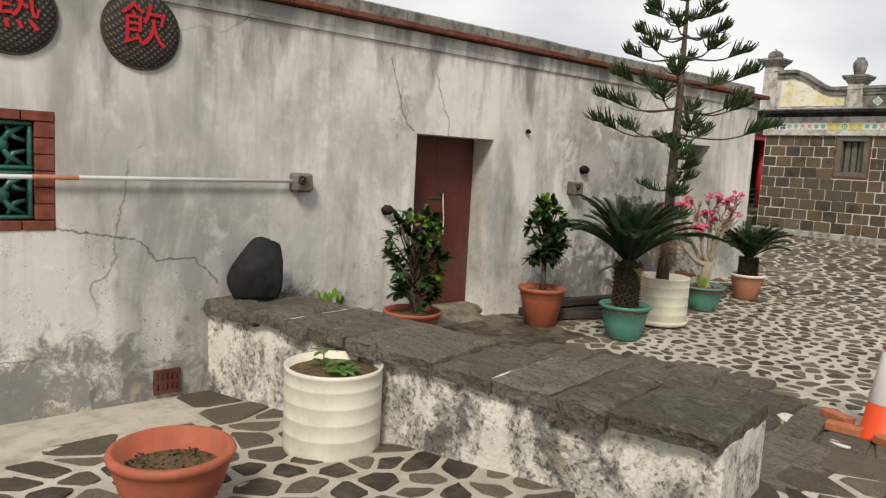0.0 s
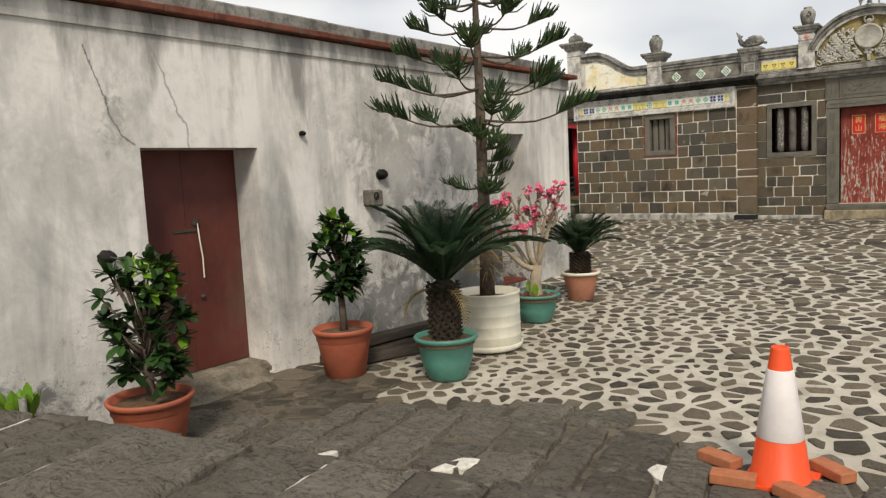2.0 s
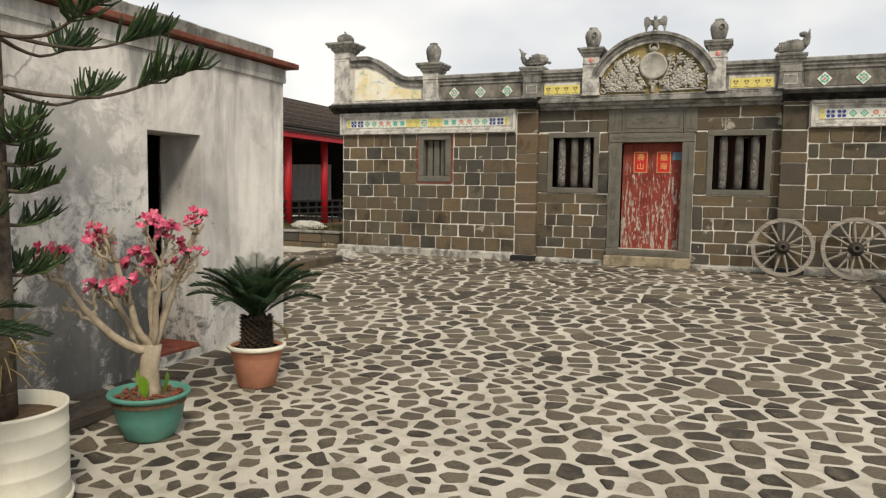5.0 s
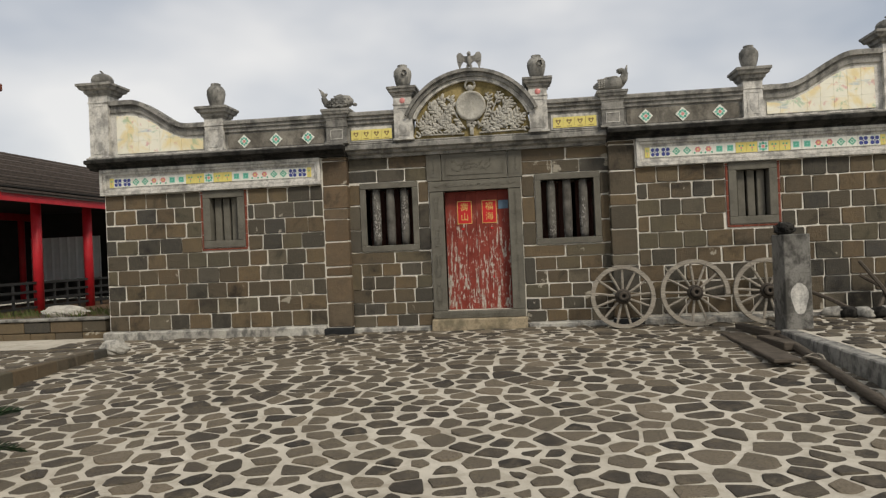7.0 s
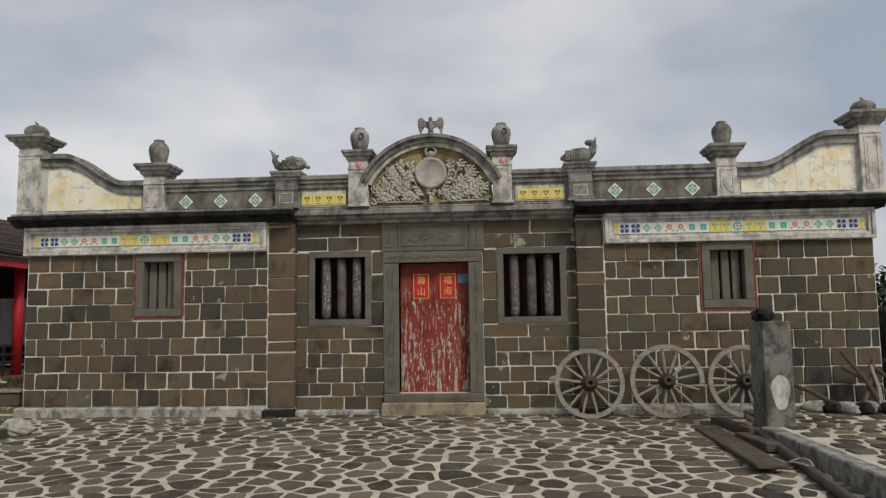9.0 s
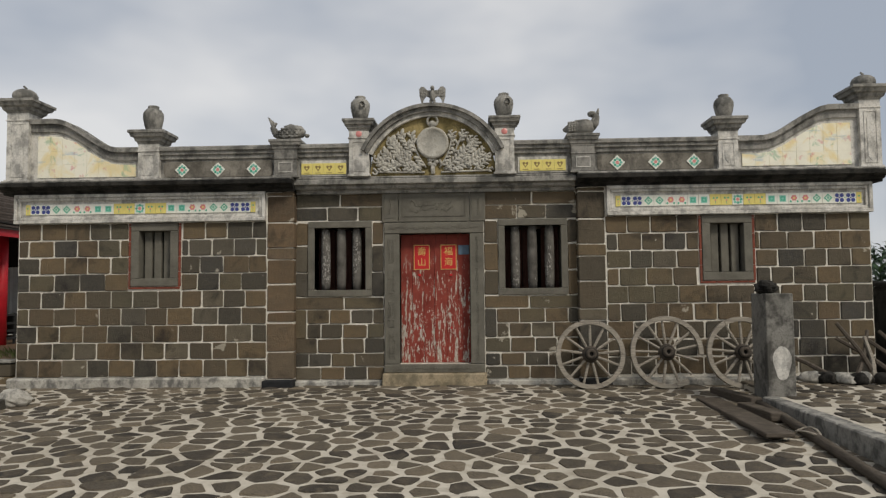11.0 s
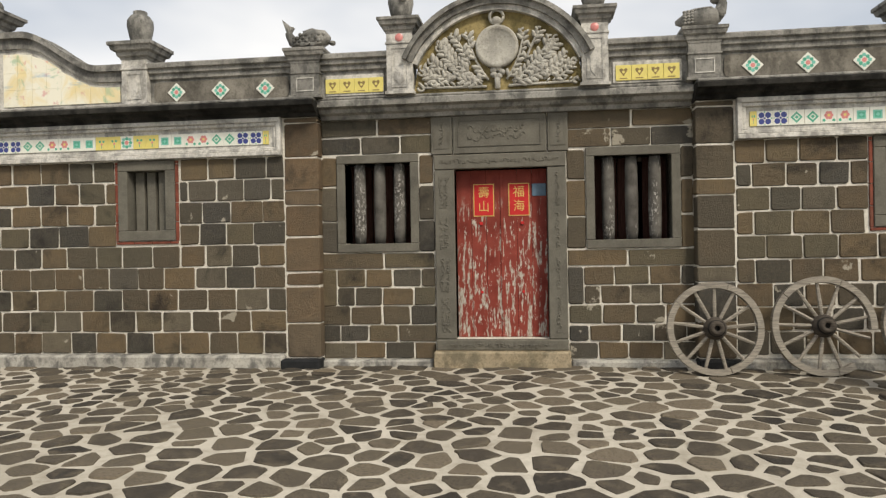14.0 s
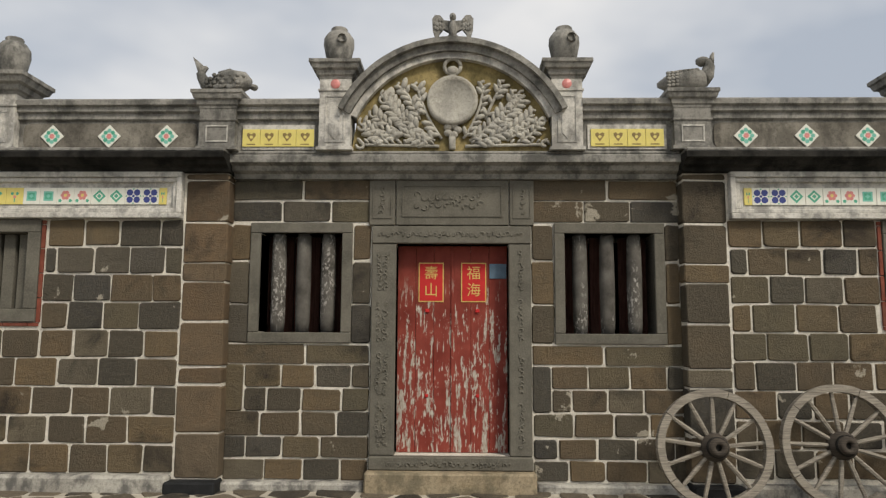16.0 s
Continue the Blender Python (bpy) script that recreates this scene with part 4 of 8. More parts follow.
def stone_fish(x, z):
    """A carp with its head to the right and its tail fluke thrown up at the left."""
    bm = bmesh.new()
    pts = [(0.2, 0, 0.1), (0.15, 0, 0.12), (0.06, 0, 0.125), (-0.04, 0, 0.105), (-0.12, 0, 0.085), (-0.18, 0, 0.11), (-0.215, 0, 0.17), (-0.225, 0, 0.2)]
    tube(bm, pts, [0.045, 0.085, 0.098, 0.09, 0.07, 0.052, 0.04, 0.035], 14)
    for a, b, c in (((-0.225, 0.17), (-0.285, 0.33), (-0.21, 0.27)), ((-0.21, 0.18), (-0.165, 0.25), (-0.2, 0.25))):
        prism(bm, [(-0.215, 0.15), a, b, c], "y", -0.03, 0.03)
    prism(bm, [(0.1, 0.2), (0.03, 0.232), (-0.07, 0.205), (-0.06, 0.17)], "y", -0.018, 0.018)
    ellipsoid(bm, (0.235, 0, 0.075), (0.035, 0.045, 0.025), 10, 6, rough=0.15)
    ellipsoid(bm, (0.165, -0.075, 0.15), (0.018, 0.012, 0.018), 8, 6)
    for i in range(34):
        u = 0.12 - 0.26 * (i % 9) / 8
        ellipsoid(bm, (u, -0.075 - 0.012 * (i % 2), 0.06 + 0.03 * (i // 9)), (0.021, 0.014, 0.019), 6, 4)
    for dx in (0.1, 0.0):
        prism(bm, [(dx + 0.04, 0.06), (dx - 0.07, 0.015), (dx - 0.06, 0.07)], "y", -0.11, -0.07)
    box(bm, -0.14, 0.14, -0.08, 0.08, 0, 0.025, bevel=0.008)
    bmesh.ops.scale(bm, vec=(1.12, 1.15, 1.15), verts=bm.verts)
    o = part("stone_fish", bm, CEMENT, smooth=True)
    o.location = (x, PY, z)
    tagged(o, "weathered stone carp with a raised tail on a short pillar", "statue")


def stone_duck(x, z):
    """A resting waterfowl, tail at the left, neck raised at the right and bill pointing up."""
    bm = bmesh.new()
    tube(bm, [(-0.24, 0, 0.085), (-0.17, 0, 0.095), (-0.06, 0, 0.115), (0.06, 0, 0.12), (0.13, 0, 0.12), (0.17, 0, 0.12)], [0.02, 0.062, 0.1, 0.108, 0.085, 0.04], 14)
    tube(bm, [(0.12, 0, 0.13), (0.175, 0, 0.18), (0.19, 0, 0.25), (0.17, 0, 0.29)], [0.075, 0.058, 0.048, 0.04], 12)
    ellipsoid(bm, (0.14, 0, 0.29), (0.06, 0.045, 0.042), 12, 8, rough=0.1)
    prism(bm, [(0.17, 0.26), (0.215, 0.36), (0.23, 0.36), (0.225, 0.25)], "y", -0.025, 0.025)
    for i in range(40):
        u, v = i % 8, i // 8
        ellipsoid(bm, (-0.17 + 0.034 * u, -0.085 + 0.006 * abs(v - 2), 0.06 + 0.026 * v + 0.004 * u), (0.022, 0.012, 0.016), 6, 4)
    box(bm, -0.12, 0.14, -0.08, 0.08, 0, 0.03, bevel=0.008)
    bmesh.ops.scale(bm, vec=(1.12, 1.15, 1.12), verts=bm.verts)
    o = part("stone_duck", bm, CEMENT, smooth=True)
    o.location = (x, PY, z)
    tagged(o, "weathered stone duck with raised bill on a short pillar", "statue")


stone_fish(-4.04, 3.913)
stone_duck(0.27, 3.913)


def parapet_bay(name, x0, x1, tiles):
    p = thing(name, pose((x0 + x1) / 2, PY, PAR_Z), "low parapet with moulded rail and glazed tiles", "parapet", kind="structure")
    w = (x1 - x0) / 2
    part("parapet_wall", boxed(-w, w, -0.07, 0.1, 0.0, 0.3), CEMENT, p)
    bm = bmesh.new()
    prism(bm, [(-0.07, 0.29), (-0.1, 0.305), (-0.1, 0.355), (-0.13, 0.37), (-0.13, 0.41), (-0.16, 0.425), (-0.16, 0.47), (-0.12, 0.492), (0.15, 0.492), (0.15, 0.29)], "x", -w, w)
    part("rail", bm, CEMENT, p, "dark moulded rail")
    if tiles == 3:
        bm = bmesh.new()
        r = 0.05
        a, b, c, d = -w + 0.05, w - 0.05, 0.035, 0.27
        poly = []
        for cx, cz, t0 in ((b - r, d - r, 0), (a + r, d - r, 90), (a + r, c + r, 180), (b - r, c + r, 270)):
            poly += [(cx + r * math.cos(radians(t0 + q)), cz + r * math.sin(radians(t0 + q))) for q in (0, 45, 90)]
        plate(bm, poly, -0.07, 0.012)
        part("pebbledash_panel", bm, PEBBLE, p, "rough pebbledash panel")
        for i in (-1, 0, 1):
            o = bpy.data.objects.new("tile", TILES["teal"])
            scene.collection.objects.link(o)
            o.parent = p
            o.matrix_local = Matrix.Translation((i * 2 * w * 0.31, -0.083, 0.143)) @ pose(0, 0, 0, 0, 45, 0)
    else:
        part("backing", boxed(-w + 0.05, w - 0.05, -0.085, -0.07, 0.02, 0.25), CEMENT_PALE, p)
        for i in range(4):
            o = bpy.data.objects.new("tile", GOLD)
            scene.collection.objects.link(o)
            o.parent = p
            o.matrix_local = Matrix.Translation(((i - 1.5) * 0.166, -0.086, 0.125))
    return p


GOLD = tile_mesh("gold", 0.166)
parapet_bay("parapet_left", -5.945, -4.22, 3)
parapet_bay("parapet_mid_left", -3.89, -3.125, 4)
parapet_bay("parapet_mid_right", -0.72, 0.095, 4)
parapet_bay("parapet_right", 0.425, 2.185, 3)


def scroll_gable(name, sign, x_tall, x_low, z_tall):
    """A parapet that sweeps up in an S from the low pillar to the tall one, filled with painted tiles."""
    p = thing(name, pose(0, 0, 0), "parapet sweeping up to the corner pillar, filled with painted picture tiles", "parapet", kind="structure")
    w = abs(x_tall - x_low)
    def top(t):
        return PAR_Z + 0.49 + (z_tall - PAR_Z - 0.49) * (1 - (lambda s: s * s * (3 - 2 * s))(min(1, max(0, (t - 0.22) / 0.6))))
    n = 24
    ts = [i / n for i in range(n + 1)]
    def X(t):
        return x_tall + (x_low - x_tall) * t
    for nm, lo, hi, out, mt, label in (("moulding", 0.19, 0.075, 0.03, CEMENT, ""), ("coping", 0.075, 0.0, 0.08, CEMENT, "weathered moulded coping")):
        bm = bmesh.new()
        poly = [(X(t), top(t) - hi) for t in ts] + [(X(t), top(t) - lo) for t in reversed(ts)]
        prism(bm, poly, "y", PY - 0.07 - out, PY + 0.12)
        part(nm, bm, mt, p, label)
    bm = bmesh.new()
    poly = [(X(0), PAR_Z)] + [(X(t), top(t) - 0.19) for t in ts] + [(X(1), PAR_Z)]
    prism(bm, poly, "y", PY - 0.07, PY + 0.1)
    part("parapet_wall", bm, CEMENT_PALE, p)
    # picture tiles, each clipped by the sweep above it
    cols = 8
    a, b = 0.06, 0.96
    for i in range(cols):
        t0, t1 = a + (b - a) * i / cols, a + (b - a) * (i + 1) / cols
        z = PAR_Z + 0.06
        lim0, lim1 = top(t0) - 0.25, top(t1) - 0.25
        while z < max(lim0, lim1) - 0.02:
            z1 = z + 0.2
            c0, c1 = min(z1, lim0), min(z1, lim1)
            x0, x1 = X(t0) + 0.0015 * sign, X(t1) - 0.0015 * sign
            if c0 > z + 0.004 or c1 > z + 0.004:
                bm = bmesh.new()
                plate(bm, [(x0, z + 0.0015), (x1, z + 0.0015), (x1, max(c1, z + 0.003)), (x0, max(c0, z + 0.003))], PY - 0.07, 0.012)
                part("tile", bm, PICTURE, p)
            z = z1
    return p


scroll_gable("gable_left", 1, -7.915, -6.255, 4.3)
scroll_gable("gable_right", -1, 4.17, 2.465, 4.28)


# ---- house: arched pediment ----
def arch_gable():
    p = thing("pediment", pose(AX, PY, PAR_Z), "arched pediment with stucco foliage round a pocket-watch medallion", "pediment", kind="structure")
    r_in, rise, half, base = 0.97, 0.56, 0.88, 0.31
    cz = base + rise - r_in
    a0 = math.asin(half / r_in)
    n = 28
    angs = [math.pi / 2 + a0 - 2 * a0 * i / n for i in range(n + 1)]
    for nm, ra, rb, out, mt in (("arch_moulding", 0.0, 0.06, 0.06, CEMENT_PALE), ("arch_band", 0.06, 0.125, 0.1, CEMENT), ("arch_coping", 0.125, 0.175, 0.15, CEMENT)):
        bm = bmesh.new()
        poly = [((r_in + rb) * math.cos(t), cz + (r_in + rb) * math.sin(t)) for t in angs] + [((r_in + ra) * math.cos(t), cz + (r_in + ra) * math.sin(t)) for t in reversed(angs)]
        prism(bm, poly, "y", -0.07 - out, 0.12)
        part(nm, bm, mt, p)
    bm = bmesh.new()
    poly = [(half + 0.05, 0)] + [(r_in * math.cos(t), cz + r_in * math.sin(t)) for t in reversed(angs)] + [(-half - 0.05, 0)]
    prism(bm, poly, "y", -0.06, 0.1)
    part("stucco_ground", bm, OCHRE, p, "ochre stucco ground")
    # watch medallion
    mz = 0.475
    bm = bmesh.new()
    def disc(r0, r1, d0, d1, x=0.0, z=mz):
        rings = lathe(bm, [(r0, 0), (r0, d0), ((r0 + r1) / 2, d1), (r1, d0)], 32)
        vs = [v for ring in rings for v in ring]
        bmesh.ops.transform(bm, matrix=pose(x, -0.06, z, 90, 0, 0), verts=vs)
    disc(0.235, 0.19, 0.06, 0.085)
    disc(0.19, 0.17, 0.045, 0.05)
    part("watch_rim", bm, STUCCO, p, smooth=True)
    bm = bmesh.new()
    disc(0.172, 0.02, 0.03, 0.06)
    part("watch_face", bm, CEMENT_PALE, p, "pale domed watch face")
    bm = bmesh.new()
    ring = [(0.075 * math.cos(t), -0.1, 0.8 + 0.075 * math.sin(t)) for t in [2 * math.pi * i / 16 for i in range(17)]]
    tube(bm, ring, 0.018, 6)
    ellipsoid(bm, (0, -0.1, 0.76), (0.055, 0.04, 0.045))
    box(bm, -0.03, 0.03, -0.12, -0.06, 0.69, 0.75, bevel=0.008)
    part("watch_bow", bm, STUCCO, p, smooth=True)
    # foliage
    rnd = random.Random(11)
    bm = bmesh.new()
    def inside(x, z):
        return abs(x) < half and z > 0.02 and math.hypot(x, z - cz) < r_in - 0.06 and math.hypot(x, z - mz) > 0.25
    def leaf(x, z, ang, ln):
        if inside(x + ln * 0.4 * math.cos(ang), z + ln * 0.4 * math.sin(ang)):
            ellipsoid(bm, (x, -0.085, z), (ln * 0.5, 0.03, ln * 0.22), 8, 5, m=Matrix.Rotation(-ang, 4, "Y"))
    def stem(x, z, ang, steps, curl, size):
        pts = [(x, -0.075, z)]
        for i in range(steps):
            ang += curl * rnd.uniform(0.5, 1.4)
            x += 0.06 * math.cos(ang)
            z += 0.06 * math.sin(ang)
            if not inside(x, z):
                break
            pts.append((x, -0.085, z))
            for s in (-1, 1):
                if rnd.random() < 0.9:
                    leaf(x + 0.035 * math.cos(ang + s * 1.3), z + 0.035 * math.sin(ang + s * 1.3), ang + s * 0.8, size * rnd.uniform(0.8, 1.3))
        if len(pts) > 2:
            tube(bm, pts, 0.015, 6)
            x, _, z = pts[-1]
            cur = [(x + r * math.cos(ang + t), -0.09, z + r * math.sin(ang + t)) for t, r in [(k * 0.7, 0.045 - 0.004 * k) for k in range(9)]]
            tube(bm, cur, 0.014, 6)
    for sx in (-1, 1):
        for x0, z0, ang, steps, curl, size in ((0.1, 0.12, 0.9, 9, 0.06, 0.09), (0.16, 0.1, 0.55, 10, 0.05, 0.1), (0.2, 0.08, 0.2, 10, 0.06, 0.1), (0.35, 0.1, 1.1, 8, -0.04, 0.1), (0.5, 0.1, 0.75, 7, -0.1, 0.09), (0.3, 0.3, 1.2, 8, -0.03, 0.09), (0.12, 0.05, 0.02, 12, 0.0, 0.06), (0.6, 0.08, 0.4, 5, 0.1, 0.09), (0.42, 0.25, 0.5, 6, 0.12, 0.1)):
            stem(sx * x0, z0, ang if sx > 0 else math.pi - ang, steps, curl * sx, size * (1.15 if sx < 0 else 1))
    box(bm, -0.03, 0.03, -0.11, -0.06, 0.02, 0.16, bevel=0.008)
    for k in range(5):
        ellipsoid(bm, (0.05 * math.cos(k * 1.26), -0.09, 0.2 + 0.045 * math.sin(k * 1.26)), (0.04, 0.03, 0.035), 8, 5)
    part("foliage_relief", bm, STUCCO, p, "grey-white stucco leaves and scrolls", smooth=True)
    return cz + r_in + 0.175 + PAR_Z


ARCH_TOP = arch_gable()


def stone_eagle(z):
    bm = bmesh.new()
    for i in range(9):
        a = (i - 4) * 0.052
        ellipsoid(bm, (a, -0.01, 0.02 + 0.012 * (i % 2) - abs(i - 4) * 0.005), (0.045, 0.05, 0.03), 8, 6, rough=0.2)
    ellipsoid(bm, (0, 0, 0.17), (0.045, 0.05, 0.1), 12, 10)
    ellipsoid(bm, (0, -0.02, 0.275), (0.032, 0.04, 0.038), 10, 8)
    ellipsoid(bm, (0, -0.06, 0.265), (0.012, 0.03, 0.014), 8, 6)
    for sx in (-1, 1):
        prism(bm, [(sx * 0.02, 0.24), (sx * 0.08, 0.245), (sx * 0.12, 0.295), (sx * 0.165, 0.3), (sx * 0.195, 0.26), (sx * 0.19, 0.16), (sx * 0.16, 0.05), (sx * 0.145, 0.06), (sx * 0.125, 0.12), (sx * 0.09, 0.165), (sx * 0.03, 0.13)], "y", -0.015, 0.03)
        for k in range(10):
            ellipsoid(bm, (sx * (0.1 + 0.022 * (k % 4)), -0.018, 0.16 + 0.04 * (k // 4) + 0.01 * (k % 2)), (0.016, 0.012, 0.022), 6, 5)
        tube(bm, [(sx * 0.025, 0, 0.1), (sx * 0.03, -0.01, 0.02)], [0.022, 0.016], 6)
    o = part("stone_eagle", bm, CEMENT, smooth=False)
    o.location = (AX, PY - 0.02, z - 0.012)
    tagged(o, "weathered stone eagle with raised wings on top of the arch", "statue")


stone_eagle(ARCH_TOP)


# ---- house: windows and door ----
def barred_window(name, hole, y, frame_w, bars, brick, label):
    x0, x1, z0, z1 = hole
    wd = thing(name, pose((x0 + x1) / 2, y, z0), label, "window", kind="structure")
    w, h = (x1 - x0) / 2, z1 - z0
    t = frame_w
    for nm, q in (("sill", (-w - t, w + t, -t, 0)), ("lintel", (-w - t, w + t, h, h + t)), ("jamb", (-w - t, -w, 0.002, h - 0.002)), ("jamb", (w, w + t, 0.002, h - 0.002))):
        part(nm, boxed(q[0], q[1], -0.022, 0.3, q[2], q[3], bevel=0.006), CARVED, wd)
    for i in range(bars):
        bm = bmesh.new()
        x = -w + 2 * w * (i + 0.62) / (bars + 0.24) * 1.0
        if brick:
            box(bm, x - 0.055, x + 0.055, 0.1, 0.19, 0, h, bevel=0.008)
        else:
            lathe(bm, [(0.062, 0), (0.068, 0.1), (0.072, h * 0.5), (0.068, h - 0.1), (0.062, h)], 12, centre=(x, 0.12, 0))
        part("bar", bm, CARVED if brick else WINDOWBAR, wd, "", not brick)
    if not brick:
        rnd = random.Random(int(x0 * 10))
        n = 6
        for i in range(n):
            if (i + (x0 > -2)) % 5 == 4:
                continue
            a = -w + 2 * w * i / n
            part("shutter_board", boxed(a + 0.004, a + 2 * w / n - 0.004, 0.27 + rnd.uniform(0, 0.02), 0.295, 0.0, h, bevel=0.003), SHUTTER, wd, "dark brown boarded shutter")
    if brick:
        b = 0.034
        z = -t - 0.004
        while z < h + t:
            z1b = min(z + 0.225, h + t)
            for sx in (-1, 1):
                a = sx * (w + t + 0.004)
                part("brick", boxed(min(a, a + sx * b), max(a, a + sx * b), -0.008, 0.05, z, z1b - 0.008, bevel=0.003), BRICKRED, wd)
            z = z1b
        x = -w - t - b
        while x < w + t:
            xb = min(x + 0.225, w + t + b)
            part("brick", boxed(x, xb - 0.008, -0.008, 0.05, -t - b - 0.006, -t - 0.008, bevel=0.003), BRICKRED, wd)
            x += 0.225
    return wd


barred_window("window_1", (-6.265, -5.795, 1.91, 2.61), WING_Y, 0.118, 3, True, "small window with grey stone bars and a red brick border")
barred_window("window_2", W2, MID_Y, 0.095, 3, False, "barred window with round grey stone bars")
barred_window("window_3", W3, MID_Y, 0.095, 3, False, "barred window with round grey stone bars")
barred_window("window_4", (2.055, 2.525, 1.91, 2.61), WING_Y, 0.118, 3, True, "small window with grey stone bars and a red brick border")


def text_mesh(body, size, depth):
    cu = bpy.data.curves.new("text", "FONT")
    cu.body, cu.size, cu.extrude = body, size, depth
    cu.align_x, cu.align_y = "CENTER", "CENTER"
    cu.resolution_u = 3
    tmp = new("text", cu)
    bpy.context.view_layer.update()
    me = bpy.data.meshes.new_from_object(tmp)
    bpy.data.objects.remove(tmp)
    return me


GILT = mat_plain("gold_ink", (0.6, 0.42, 0.13), 0.5, 0.15, 20)
PAPER = mat_plain("red_paper", (0.5, 0.02, 0.02), 0.7, 0.15, 10)
BLUEPLATE = mat_plain("blue_enamel_plate", (0.1, 0.16, 0.22), 0.5, 0.3, 12)


def house_door():
    x0, x1, z0, z1 = DOOR
    d = thing("door_2", pose((x0 + x1) / 2, MID_Y + 0.15, z0), "closed double door with peeling red paint and red paper charms", "door", kind="structure")
    w, h = (x1 - x0) / 2, z1 - z0
    for sx in (-1, 1):
        for i in range(3):
            a = 0.004 + i * (w - 0.006) / 3
            b = 0.004 + (i + 1) * (w - 0.006) / 3 - 0.0025
            part("plank", boxed(min(sx * a, sx * b), max(sx * a, sx * b), 0.0, 0.045, 0.004, h - 0.002, bevel=0.003), PEELING, d)
        part("latch", boxed(sx * 0.235 - 0.02, sx * 0.235 + 0.02, -0.02, 0.0, 1.28, 1.315, bevel=0.006), PAPER, d, "red ribbon knot on a ring pull")
        part("knob", boxed(sx * 0.235 - 0.015, sx * 0.235 + 0.015, -0.015, 0.0, 0.5, 0.53, bevel=0.005), PAPER, d, "small red knob")
        sheet = part("paper_charm", boxed(sx * 0.2 - 0.118, sx * 0.2 + 0.118, -0.006, -0.002, 1.38, 1.75), GILT, d, "red paper charm with gold border and characters")
        part("red_field", boxed(sx * 0.2 - 0.108, sx * 0.2 + 0.108, -0.008, -0.006, 1.39, 1.74), PAPER, sheet)
        for k, ch in enumerate(("\u58fd", "\u5c71") if sx < 0 else ("\u798f", "\u6d77")):
            o = new("character", text_mesh(ch, 0.135, 0.0006))
            o.data.materials.append(GILT)
            o.parent = sheet
            o.matrix_local = pose(sx * 0.2, -0.0095, 1.645 - 0.16 * k, 90, 0, 0)
    part("number_plate", boxed(w - 0.17, w - 0.01, -0.012, -0.002, 1.6, 1.74, bevel=0.003), BLUEPLATE, d, "small faded blue plate")
    part("strip", boxed(-0.012, 0.012, -0.014, 0.0, 0.01, h - 0.01, bevel=0.004), PEELING, d)
    return d


house_door()


def carved_run(bm, x0, x1, z0, z1, y, seed, step=0.045):
    """Low scroll carving filling a rectangle, standing about a centimetre proud."""
    rnd = random.Random(seed)
    along_z = (z1 - z0) > (x1 - x0)
    length, width = (z1 - z0, x1 - x0) if along_z else (x1 - x0, z1 - z0)
    u = 0.03
    while u < length - 0.03:
        for lane in ((0.0,) if width < 0.12 else (-0.25, 0.25)):
            v = width / 2 + lane * width + rnd.uniform(-0.1, 0.1) * width
            a = rnd.uniform(0, 6.28)
            r = rnd.uniform(0.35, 0.55) * min(step, width * 0.5)
            pts = []
            for k in range(6):
                t = a + k * 0.75
                uu, vv = u + (r * (1 - k * 0.1)) * math.cos(t), v + (r * (1 - k * 0.1)) * math.sin(t)
                pts.append((x0 + vv, y, z0 + uu) if along_z else (x0 + uu, y, z0 + vv))
            tube(bm, pts, 0.0105, 5)
        u += step * rnd.uniform(0.7, 1.1)


